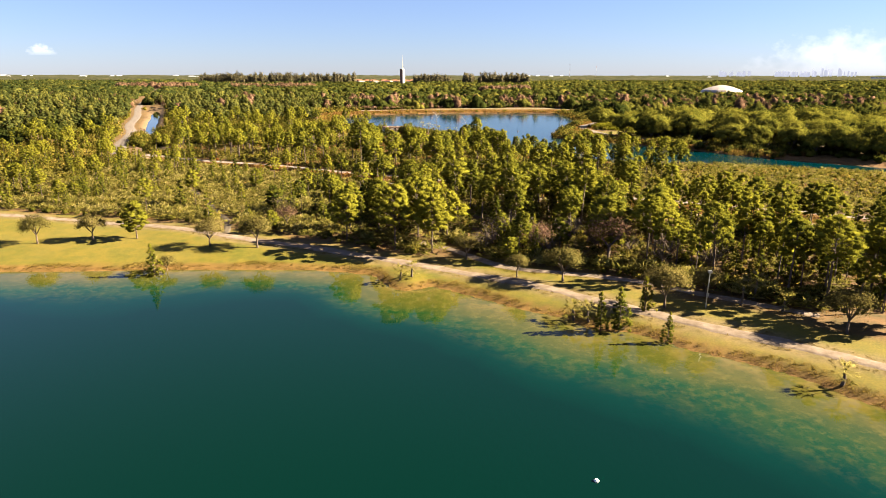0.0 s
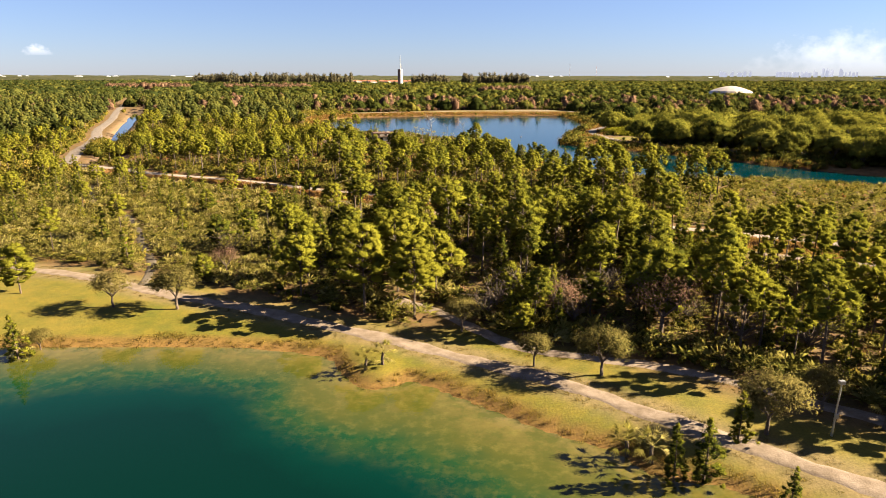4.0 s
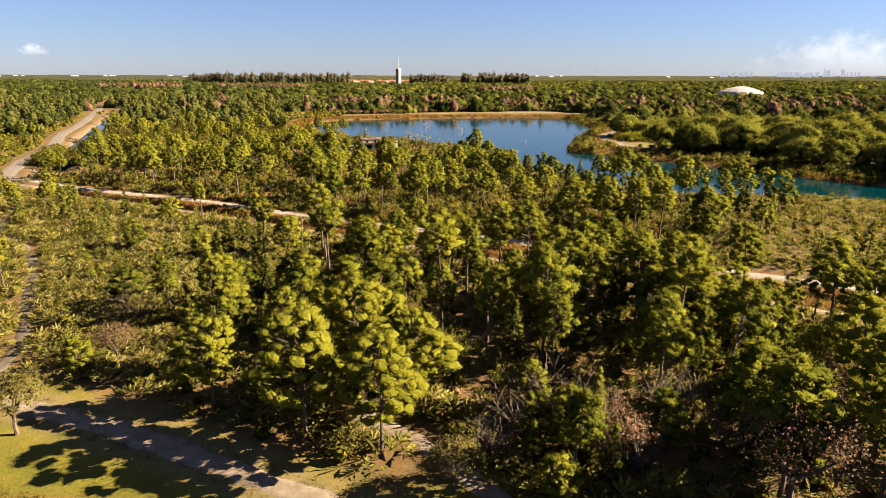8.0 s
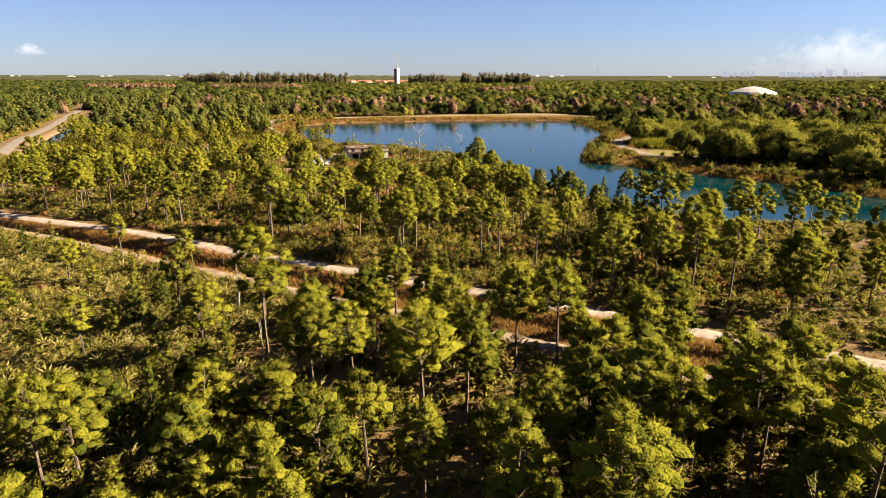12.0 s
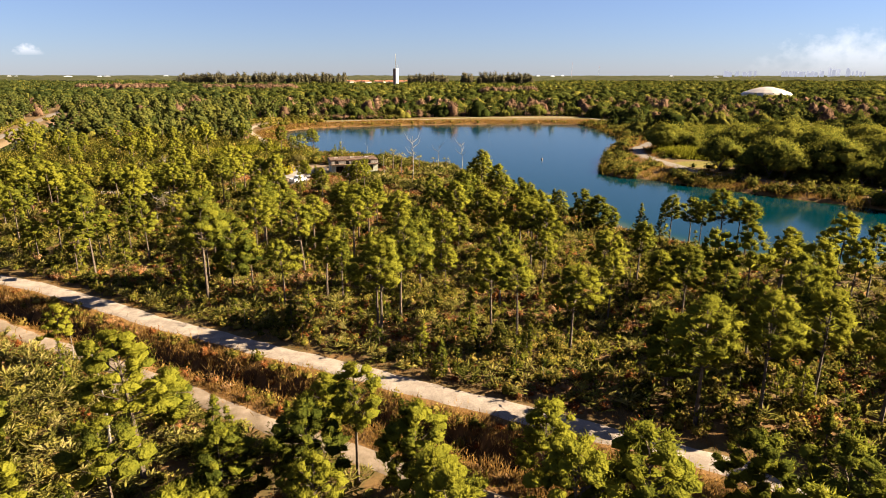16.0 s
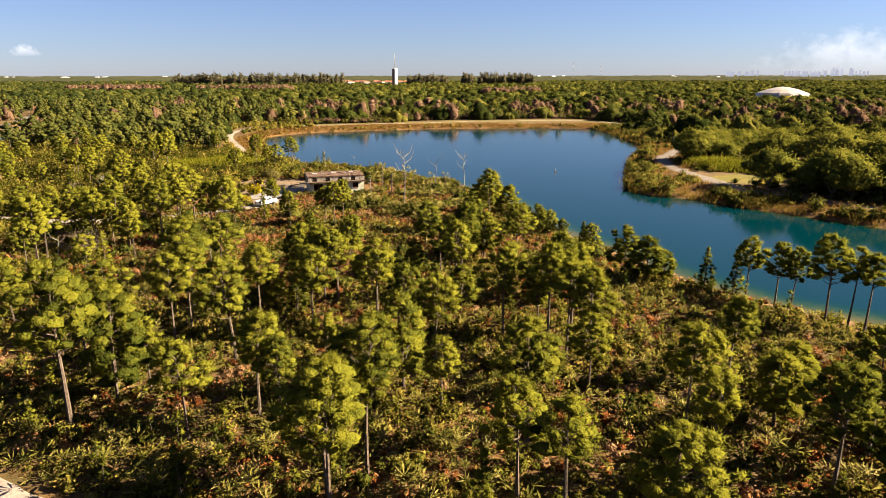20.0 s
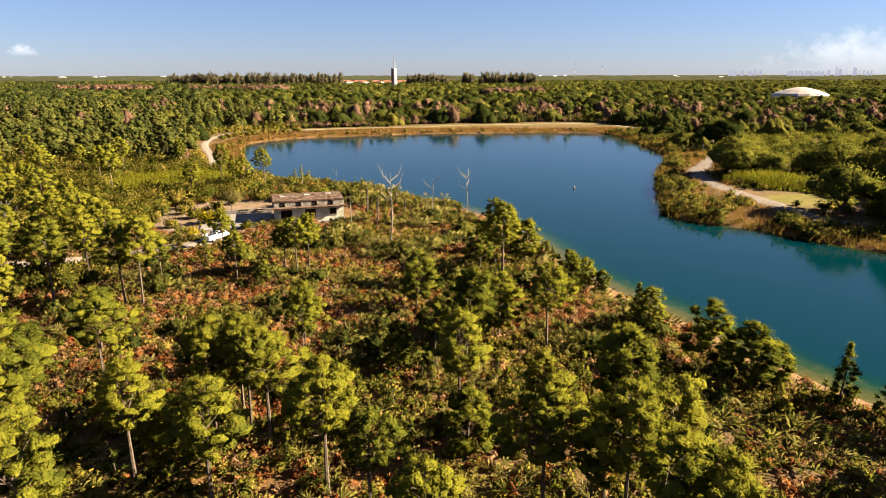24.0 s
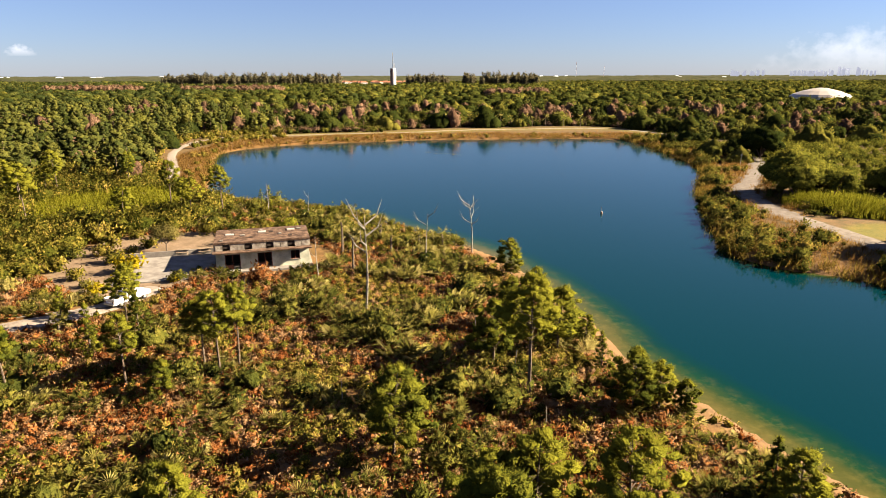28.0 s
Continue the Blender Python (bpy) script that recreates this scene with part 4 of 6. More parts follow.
wood_rng = np.random.default_rng(11)
p = jitter_grid(wood_rng, -160, 175, 66, 345, 3.0)
p = p[off_lanes(p, 1.0) & dry_land(p, 2.0) & in_view(p)]
p = p[apart_from(p, pine_spots, 2.0)]
x, y = p[:, 0], p[:, 1]
path_y, side_y, track_y, road_y = lane_y(SHORE_PATH, x), lane_y(SIDE_PATH, x), lane_y(TRACK, x), lane_y(ROAD, x)
front = (y > np.maximum(path_y + 5 + 7.5 * step(x, -30, -22) * step(-x, -10, -4), np.where(x > 0, side_y + 3, 0))) & (y < track_y - 2.5)
thicket = front & (x > -24) & (y < track_y - 2.5 - 12 * step(-x, 4, 14))
scrub = front & ~thicket
open_wood = (y > road_y + 3) & (x > -36) & (y < 224) & (x < 70) & ~((x > 20) & (y > 188))
left_wood = ~far_strip(x, y) & ~((line_distance(x, y, DRIVE) < 6) & (x > -56)) & (y > road_y + 3) & (x <= -36) & ~inside(x, y, YARD) & (np.hypot((x + 60) / 15, (y - 318) / 17) > 1)
point = (y >= 224) & (x > -36) & (x < 40)
canal_side = line_distance(x, y, CANAL) < 10
chance = thicket * (0.36 + 0.34 * step(x, 10, 20)) + scrub * np.where(x < -70, 0.3, 0.15) + open_wood * 0.12 + left_wood * np.where(y > 246, 0.07, 0.22) + point * 0.015
chance = np.where(canal_side | inside(x, y, YARD) | (np.hypot(x + 18, y - 282) < 12), 0, chance)
chance = np.where(((x > 62) & (y > 225)) | ((x > -26) & (x < 9) & (y < 108)) | ((x > 17) & (x < 31) & (y < 100)), 0, chance)
take = wood_rng.uniform(size=len(p)) < chance
p, thicket, scrub, open_wood = p[take], thicket[take], scrub[take], open_wood[take]
height = np.where(thicket, wood_rng.uniform(4.5, 11.0, len(p)), np.where(scrub, wood_rng.uniform(3.0, 7.5, len(p)), wood_rng.uniform(6.0, 10.5, len(p))))
height = np.where(p[:, 1] > 224, np.minimum(height, np.where(p[:, 0] > -36, 4.0, 99)), height)
height = np.where(thicket & (wood_rng.uniform(size=len(p)) < 0.65 - 0.35 * step(p[:, 0], 12, 22)), wood_rng.uniform(2.5, 5.5, len(p)), height)
height = np.where((open_wood) & (p[:, 1] < lane_y(ROAD, p[:, 0]) + 14), wood_rng.uniform(2.5, 5.5, len(p)), height)
nearness = np.abs(p[:, 0] - 4) + 0.15 * np.abs(p[:, 1] - 150)
order = np.argsort(nearness)
single = 300 - len(pine_spots)
for i in order[:single]:
    plant_pine(p[i, 0], p[i, 1], height[i], "cone" if height[i] < 6.5 else ("sparse" if tree_rng.uniform() < 0.2 else "tall"))
rest = order[single:]
mid_tall = [pine_soup(100 + k, 10.0, "tall", tufts=38, n=34, length=0.30, width=0.075, puff=0.56, sides=4, core=0.74) for k in range(6)]
mid_cone = [pine_soup(120 + k, 6.0, "cone", tufts=26, n=16, length=0.36, width=0.11, puff=0.37, sides=3, core=0.72) for k in range(4)]
big = rest[height[rest] >= 6.5]
small = rest[height[rest] < 6.5]
# Tint lowered here to make up for self-shade the coarse crowns lack.
scatter("pine_wood", mid_tall, np.column_stack([p[big], height[big] / 10.0]), [PINE, BARK], "slash pine wood with bare trunks and tufted crowns", "pine wood", 3, 0.16, -0.1)
scatter("young_pine_wood", mid_cone, np.column_stack([p[small], height[small] / 6.0]), [PINE, BARK], "young bushy pines crowding between the taller ones", "pine wood", 4)

# ---- woods beyond and on both sides ----
far_rng = np.random.default_rng(21)
q = jitter_grid(far_rng, -560, 600, 95, 640, 5.8)
q = q[in_view(q, 10) & off_lanes(q, 2.0) & dry_land(q, 5.0)]
x, y = q[:, 0], q[:, 1]
inner = (x > -160) & (x < 175) & (y < 345)
right_bank = (x > 78) & (y > 225) & (y < 520)
right_bank &= (line_distance(x, y, BANK_ROAD) > 5) & (np.hypot((x - 84) / 11, (y - 296) / 10) > 1) & (signed(x, y, FAR_LAKE) < -10)
keep = ~inner & (line_distance(x, y, CANAL) > 9) & (signed(x, y, FAR_LAKE) < -8) & ~(right_bank & (x < 190) & (y < 430))
keep &= ~((np.abs(x - 22) < 84) & (y > 440) & (y < np.interp(x, FAR_ROAD[::-1, 0] if FAR_ROAD[0, 0] > FAR_ROAD[-1, 0] else FAR_ROAD[:, 0], FAR_ROAD[:, 1]) + 14))
keep &= ~far_strip(x, y) & (far_rng.uniform(size=len(q)) < 0.9)
q = q[keep]
x, y = q[:, 0], q[:, 1]
leafy = far_rng.uniform(size=len(q)) < np.clip(step(x + 0.15 * (y - 300), 10, 90) * (y > 215) + 0.93 * step(y, 460, 500) * step(x, -170, -80), 0.13, 0.96)
size = far_rng.uniform(0.55, 1.2, len(q))
broad_mid = [canopy_shape(200 + k, 6.5, 6.2, 72, 7, 0.55, 0.12, lobes=7) for k in range(6)]
far_pine = [pine_soup(220 + k, 9.0, "tall" if k % 3 else "bushy", tufts=16, n=6, length=0.6, width=0.27, puff=0.88, sides=3, core=0.85) for k in range(7)]
dead = far_rng.uniform(size=len(q)) < np.where(leafy, np.where(y > 440, 0.11, 0.0), 0.035)
thin = far_rng.uniform(size=len(q)) < 0.36
# Negative tint shifts below darken coarse crowns in place of missing self-shade.
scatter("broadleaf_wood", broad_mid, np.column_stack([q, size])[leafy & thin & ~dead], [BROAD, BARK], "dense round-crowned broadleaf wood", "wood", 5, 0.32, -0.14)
scatter("leafless_trees", [canopy_shape(280 + k, 8.0, 4.0, 30, 7, 0.7, 0.2, lobes=3) for k in range(3)], np.column_stack([q, size])[dead], [LEAFLESS, BARK], "scattered leafless brown trees among the pines", "wood", 20, 0.2, -0.2)
scatter("pine_forest", far_pine, np.column_stack([q, size * 0.95])[~leafy & ~dead], [PINE_HAZED, BARK], "wide pine forest seen from above", "pine wood", 6, 0.18, -0.36)
side = np.concatenate([jitter_grid(far_rng, 56, 180, -20, 175, 9.5), jitter_grid(far_rng, -220, -90, 100, 230, 10.0)])
side = side[~in_view(side, 24) & off_lanes(side, 2.0) & dry_land(side, 6) & (side[:, 1] > lane_y(SHORE_PATH, side[:, 0]) + 8)]
scatter("side_pine_wood", far_pine, np.column_stack([side, far_rng.uniform(0.6, 1.1, len(side))]), [PINE, BARK], "pine wood going on beside the road", "pine wood", 18, 0.17, -0.15)
r = np.concatenate([np.stack([far_rng.uniform(-1500, 1550, k), far_rng.uniform(a, b, k)], 1) for a, b, k in ((640, 1000, 5200), (1000, 1400, 5400), (1400, 2000, 6400))])
ring_a = far_rng.uniform(0, 2 * np.pi, 90)
ring_r = far_rng.uniform(24.5, 42, 90)
r = np.concatenate([r, np.stack([302 + np.cos(ring_a) * ring_r, 700 + np.sin(ring_a) * ring_r], 1)])
r = r[in_view(r, 10) & off_lanes(r, 4.0) & (np.hypot(r[:, 0] - 302, r[:, 1] - 700) > 24)]
leafy = far_rng.uniform(size=len(r)) < np.clip(0.2 + step(r[:, 0], -350, -100), 0, 0.95)
broad_far = [canopy_shape(240 + k, 7.5, 8.2, 16, 4, 1.1, 0.2, 0.9, False, 4) for k in range(5)]
dome_far = [canopy_shape(250 + k, 7.5, 8.5, 8, 3, 1.5, 0.2, 0.85, False, 3, 0) for k in range(5)]
size = far_rng.uniform(0.55, 1.15, len(r)) * (1 + 0.15 * np.sin(r[:, 0] * 0.02 + 2 * np.sin(r[:, 1] * 0.013)))
nearer = r[:, 1] < 1000
# Here too the lowered tint replaces shade between and inside crowns.
for shapes, part_of, seed in ((broad_far, nearer, 7), (dome_far, ~nearer, 17)):
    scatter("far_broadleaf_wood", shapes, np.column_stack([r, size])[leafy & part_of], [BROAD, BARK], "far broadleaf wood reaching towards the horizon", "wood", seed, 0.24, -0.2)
    scatter("far_pine_forest", shapes, np.column_stack([r, size])[~leafy & part_of], [PINE_HAZED, BARK], "far pine forest reaching towards the horizon", "pine wood", seed + 1, 0.2, -0.2)
sheet_x, sheet_y = np.meshgrid(np.linspace(-4600, 4600, 240), np.concatenate([np.linspace(1950, 3000, 90), np.linspace(3030, 5300, 70)]))
sheet_z = 6.5 + far_rng.normal(0, 1.5, sheet_x.shape) + 1.5 * np.sin(sheet_x * 0.011 + np.sin(sheet_y * 0.004) * 2)
canopy = mesh_object("far_canopy", np.stack([sheet_x.ravel(), sheet_y.ravel(), sheet_z.ravel()], 1), grid_faces(240, 160), PLAIN_HAZED, None, False, None, tint=far_rng.uniform(0.0, 0.6, sheet_x.size))
tagged(canopy, "treetops of the plain out to the horizon", "wood", kind="stuff")
row = np.concatenate([np.stack([far_rng.uniform(-600, -215, 260), far_rng.uniform(1570, 1640, 260), far_rng.uniform(0.4, 0.86, 260)], 1),
                      np.stack([far_rng.uniform(-70, 20, 70), far_rng.uniform(1560, 1600, 70), far_rng.uniform(0.45, 0.8, 70)], 1),
                      np.stack([far_rng.uniform(52, 210, 110), far_rng.uniform(1560, 1600, 110), far_rng.uniform(0.45, 0.9, 110)], 1)])
needle_tree = [canopy_shape(260 + k, 28.0, 4.6, 40, 7, 3.2, 0.1, lobes=1, level=0) for k in range(4)]
bare_wood = np.concatenate([np.stack([far_rng.uniform(a, b, k), far_rng.uniform(y0, y0 + 50, k), far_rng.uniform(0.6, 1.0, k)], 1) for a, b, y0, k in ((-560, -430, 1100, 150), (-360, -220, 1080, 150), (55, 125, 900, 70))])
scatter("leafless_wood", [canopy_shape(270 + k, 10.0, 6.0, 24, 6, 1.6, 0.2, lobes=2) for k in range(3)], bare_wood, [LEAFLESS, BARK], "reddish-brown leafless cypress stand in the plain", "wood", 19, 0.2, -0.25)
scatter("casuarina_row", needle_tree, row, [CASUARINA, BARK], "tall grey-green casuarina windbreak on the skyline", "tree row", 9)

# ---- undergrowth ----
low_rng = np.random.default_rng(31)
u = np.concatenate([jitter_grid(low_rng, -120, 125, 66, 208, 1.55), jitter_grid(low_rng, -110, 60, 208, 262, 1.3), jitter_grid(low_rng, -110, 60, 262, 345, 1.5)])
u = u[off_lanes(u, 0.5) & dry_land(u, 1.5) & in_view(u, 8)]
u = u[(u[:, 1] < 190) | dry_land(u, 3.6) | (u[:, 1] > 292)]
x, y = u[:, 0], u[:, 1]
path_y, side_y, track_y, road_y = lane_y(SHORE_PATH, x), lane_y(SIDE_PATH, x), lane_y(TRACK, x), lane_y(ROAD, x)
behind = y > np.maximum(path_y + 4.0, np.where(x > -2, side_y + 1.2, 0))
strip = line_distance(x, y, DITCH) < 5.5
bay = ((y > 225) & (x > 60)) | inside(x, y, YARD) | (line_distance(x, y, CANAL) < 7) | (np.hypot(x + 18.5, y - 283) < 9.5)
ok = behind & ~strip & ~bay & ~((line_distance(x, y, DRIVE + np.array([1.5, -1.5])) < 3.8) & (x > -56))
u, x, y = u[ok], x[ok], y[ok]
dice = low_rng.uniform(size=len(u))
grove = 0.5 + 0.5 * np.sin(x * 0.17 + 2 * np.sin(y * 0.09)) * np.sin(y * 0.15 + np.sin(x * 0.12))
point_side = step(y, 208, 235)
is_palm = dice < 0.26 + 0.34 * grove - 0.10 * point_side
patchy = np.sin(x * 0.23 + 1.7 * np.sin(y * 0.19 + 1)) * np.sin(y * 0.27 + 1.2 * np.sin(x * 0.16))
is_palm &= (y < 208) | (low_rng.uniform(size=len(u)) < 0.6)
is_palm |= (y > 247) & (dice < 0.5) & (patchy < 0.25)
mounds = np.sin(x * 0.31 + 1.3 * np.sin(y * 0.23)) + np.sin(y * 0.37 + 1.1 * np.sin(x * 0.29 + 2))
is_palm = np.where((y > 214) & (x > -40), (mounds > -0.1) & (dice < 0.7), is_palm)
scrubland = (y < lane_y(TRACK, x) - 2) & (x < -22)
is_palm |= scrubland & (dice < 0.62)
is_rust = (~is_palm) & (dice > 0.985 - 0.04 * step(y, 150, 190) - (0.05 + 0.19 * step(patchy, 0.1, 0.6)) * point_side)
is_shrub = (~is_palm) & (~is_rust) & (dice < 0.86 - 0.26 * point_side)
is_tuft = ~(is_palm | is_rust | is_shrub)
palms = [palmetto_soup(300 + k) for k in range(6)]
shrubs = [shrub_soup(320 + k) for k in range(6)]
size = low_rng.uniform(0.75, 1.3, len(u))
big_palms = [palmetto_soup(310 + k, 12, 9, 0.92) for k in range(6)]
crest = is_palm & (y > 208) & (x > -60)
scatter("palmetto_mounds", big_palms, np.column_stack([u, size * (0.95 + 0.4 * ((y > 248) & (x > -14)))])[crest & (low_rng.uniform(size=len(u)) < 0.72)], [PALMETTO], "large saw palmettos in mounds on the point", "palmetto", 41, 0.22, -0.1)
hollow = (y > 212) & (x > -46) & (mounds > 0.35) & (low_rng.uniform(size=len(u)) < 0.13)
scatter("dark_shrubs", shrubs, np.column_stack([u, low_rng.uniform(1.1, 2.3, len(u))])[hollow], [BROAD], "dark green rounded shrubs between the palmettos", "shrubs", 42, 0.2, 0.02)
is_palm &= ~crest
scatter("palmetto_thicket", palms, np.column_stack([u, size])[is_palm], [PALMETTO], "saw palmetto undergrowth with pale fan leaves", "palmetto", 11)
west = jitter_grid(low_rng, -92, -8, 106, 205, 1.35)
west = west[off_lanes(west, 0.6) & in_view(west, 8) & (west[:, 1] < lane_y(TRACK, west[:, 0]) - 2.2) & (west[:, 1] > lane_y(SHORE_PATH, west[:, 0]) + 6.0) & (line_distance(west[:, 0], west[:, 1], DITCH) > 5.0)]
west = west[low_rng.uniform(size=len(west)) < 0.75 * step(-west[:, 0], 6, 22)]
scatter("palmetto_scrub", palms, np.column_stack([west, low_rng.uniform(0.8, 1.35, len(west))]), [PALMETTO], "open scrub of pale yellow-green saw palmettos", "palmetto", 40, 0.2, 0.08)
edge_palms = jitter_grid(low_rng, -14, 46, 62, 112, 1.7)
gap_side = edge_palms[:, 1] - np.maximum(lane_y(SHORE_PATH, edge_palms[:, 0]) + 6.0, np.where(edge_palms[:, 0] > 0, lane_y(SIDE_PATH, edge_palms[:, 0]) + 1.6, 0))
edge_palms = edge_palms[(gap_side > 0) & (gap_side < 5.5) & off_lanes(edge_palms, 0.8)]
scatter("palmetto_edge", palms, np.column_stack([edge_palms, low_rng.uniform(1.2, 1.8, len(edge_palms))]), [PALMETTO], "large saw palmettos along the edge of the wood", "palmetto", 38, 0.2, 0.08)
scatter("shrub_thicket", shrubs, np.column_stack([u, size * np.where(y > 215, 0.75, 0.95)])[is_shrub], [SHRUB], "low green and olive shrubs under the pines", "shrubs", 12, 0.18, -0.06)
v = jitter_grid(low_rng, -130, -38, 240, 352, 2.2)
v = v[off_lanes(v, 1.5) & dry_land(v, 5) & ~inside(v[:, 0], v[:, 1], YARD) & (np.hypot((v[:, 0] + 60) / 15, (v[:, 1] - 318) / 17) > 1) & (np.hypot(v[:, 0] + 46, v[:, 1] - 262) > 9)]
v = np.concatenate([v, [q for q in jitter_grid(low_rng, -38, 10, 286, 330, 2.0) if math.hypot(q[0] + 18.5, q[1] - 283) > 10 and not (q[0] < -26 and q[1] < 297)]])
v = v[dry_land(v, 1.2) & (line_distance(v[:, 0], v[:, 1] + 3.0, DRIVE) > 5.0)]
vines = [shrub_soup(350 + k, 26, 8, 0.115, 0.85, 1.0) for k in range(4)]
scatter("vine_thicket", vines, np.column_stack([v, np.where(v[:, 0] > -38, low_rng.uniform(0.7, 1.3, len(v)), low_rng.uniform(1.6, 3.4, len(v)))]), [SHRUB], "tall dense yellow-green shrub thicket", "shrubs", 15, 0.16, 0.02)
floor_rng = np.random.default_rng(33)
w = np.concatenate([jitter_grid(floor_rng, -230, -60, 330, 520, 3.4), jitter_grid(floor_rng, -190, -100, 170, 330, 2.8)])
w = w[off_lanes(w, 2.0) & dry_land(w, 12) & (line_distance(w[:, 0], w[:, 1], CANAL) > 7) & in_view(w, 5)]
scatter("forest_floor_shrubs", shrubs, np.column_stack([w, floor_rng.uniform(1.3, 2.6, len(w))]), [SHRUB], "olive undergrowth between the pines of the forest", "shrubs", 43, 0.22, -0.12)
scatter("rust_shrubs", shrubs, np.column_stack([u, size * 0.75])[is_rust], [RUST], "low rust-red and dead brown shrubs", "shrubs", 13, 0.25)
lb = np.concatenate([jitter_grid(low_rng, -48, 46, 152, 210, 1.3), jitter_grid(low_rng, -48, 46, 210, 300, 1.0)])
lb = lb[off_lanes(lb, 0.4) & (dry_land(lb, 4.2) | (lb[:, 1] < 205) | (dry_land(lb, 1.2) & (low_rng.uniform(size=len(lb)) < 0.16))) & ~inside(lb[:, 0], lb[:, 1], YARD) & (np.hypot(lb[:, 0] + 18.5, lb[:, 1] - 283) > 8.5)]
brush = [shrub_soup(360 + k, 8, 5, 0.15, 0.55, 0.55) for k in range(5)]
pale = (np.sin(lb[:, 0] * 0.2 + 2) * np.sin(lb[:, 1] * 0.23 + np.sin(lb[:, 0] * 0.13)) + low_rng.normal(0, 0.22, len(lb))) > np.where(lb[:, 1] > 205, -0.36, 0.12)
scatter("dead_brush", brush, np.column_stack([lb, low_rng.uniform(0.7, 1.3, len(lb))])[pale], [RUST], "low tangle of dead tan and rust brush", "shrubs", 16, 0.34, 0.05)
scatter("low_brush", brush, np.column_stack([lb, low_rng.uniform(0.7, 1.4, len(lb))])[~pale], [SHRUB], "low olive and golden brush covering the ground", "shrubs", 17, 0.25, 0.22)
young = jitter_grid(low_rng, -48, 52, 150, 218, 3.0)
young = young[off_lanes(young, 1.0) & dry_land(young, 5.0) & (young[:, 1] > lane_y(ROAD, young[:, 0]) + 2.5) & (low_rng.uniform(size=len(young)) < 0.75)]
saplings = [pine_soup(140 + k, 6.0, "cone", tufts=9, n=14, length=0.75, width=0.2, puff=0.4, sides=3, core=0.8) for k in range(4)]
scatter("pine_saplings", saplings, np.column_stack([young, low_rng.uniform(0.22, 0.5, len(young))]), [PINE, BARK], "upright young pine saplings among the palmettos", "pine saplings", 39, 0.2, 0.1)
wisps = [grass_soup(340 + k, 26, 0.5, 0.8, 0.022) for k in range(4)]
scatter("wild_grass", wisps, np.column_stack([u, size * 1.1])[is_tuft], [DRYGRASS], "tufts of dry tawny grass between the palmettos", "grass", 14, 0.25)

# ---- solid shapes ----
def box_mesh(bm, x0, x1, y0, y1, z0, z1, bevel=0.0):
    v = [bm.verts.new((x, y, z)) for z in (z0, z1) for y in (y0, y1) for x in (x0, x1)]
    for f in ((0, 2, 3, 1), (4, 5, 7, 6), (0, 1, 5, 4), (2, 6, 7, 3), (0, 4, 6, 2), (1, 3, 7, 5)):
        bm.faces.new([v[i] for i in f])
    if bevel:
        bmesh.ops.bevel(bm, geom=[e for e in bm.edges if any(w in v for w in e.verts)], offset=bevel, segments=2, affect="EDGES")


def solid(name, bm, mat, parent, label="", smooth=False):
    me = bpy.data.meshes.new(name)
    bmesh.ops.recalc_face_normals(bm, faces=bm.faces)
    bm.to_mesh(me)
    bm.free()
    me.materials.append(mat)
    for f in me.polygons:
        f.use_smooth = smooth
    ob = new(name, me)
    if parent is not None:
        ob.parent = parent
    return tagged(ob, label) if label else ob


def box(name, mat, parent, x0, x1, y0, y1, z0, z1, bevel=0.02, label=""):
    bm = bmesh.new()
    box_mesh(bm, x0, x1, y0, y1, z0, z1, bevel)
    return solid(name, bm, mat, parent, label)


def pipe(name, mat, parent, points, radii, sides=8, label=""):
    return part(name, tube(points, radii, sides), mat, parent, None, label)


def stand(ob, x, y, turn=0.0, size=1.0, sink=0.04):
    """Set a thing on the ground."""
    z = float(land(np.array([x]), np.array([y]))[0]) - sink
    ob.matrix_basis = pose(x, y, z, 0, 0, turn) @ Matrix.Diagonal((size, size, size, 1))
    return ob


def flat(name, colour, rough=0.6, spec=0.4, metal=0.0, wear=0.25, scale=2.0):
    m, nodes, links, b = material(name, rough, spec)
    n = noise_node(nodes, links, scale, 5.0)
    links.new(mixed(nodes, links, maths(nodes, links, "MULTIPLY", n, wear), colour, tuple(v * 0.45 for v in colour)), b.inputs["Base Color"])
    b.inputs["Metallic"].default_value = metal
    return m


WALL = flat("pale_green_plaster", (0.420, 0.415, 0.320), 0.85, 0.2, 0, 0.7, 0.9)
FASCIA = surface("stained_fascia", (0.340, 0.300, 0.250), (0.080, 0.055, 0.040), 1.3, 0.9, 0.4, 5.0, 0.15, 0.6)
ROOFING = surface("roof_litter", (0.032, 0.018, 0.012), (0.150, 0.095, 0.065), 1.1, 0.95, 0.7, 6.0, 0.1, 0.6)
DARK = flat("dark_interior", (0.03, 0.022, 0.018), 0.9, 0.1)
FRAME_RED = flat("rusty_frame", (0.140, 0.049, 0.028), 0.8, 0.2)
WHITE = flat("white_paint", (0.546, 0.532, 0.504), 0.45, 0.4, 0, 0.12)
CAR_WHITE = flat("white_car_paint", (0.560, 0.560, 0.546), 0.25, 0.5, 0, 0.06)
GLASS = flat("dark_glass", (0.015, 0.018, 0.02), 0.08, 0.6, 0, 0.0)
RUBBER = flat("black_rubber", (0.02, 0.02, 0.02), 0.9, 0.2)
METAL = flat("galvanised_steel", (0.364, 0.364, 0.350), 0.4, 0.5, 0.8, 0.3)
PLANK = flat("weathered_plank", (0.143, 0.105, 0.071), 0.85, 0.2, 0, 0.5, 3.0)
ROCK = surface("limestone", (0.219, 0.176, 0.133), (0.133, 0.100, 0.073), 1.2, 0.95, 0.8, 6.0, 0.1, 0.4)
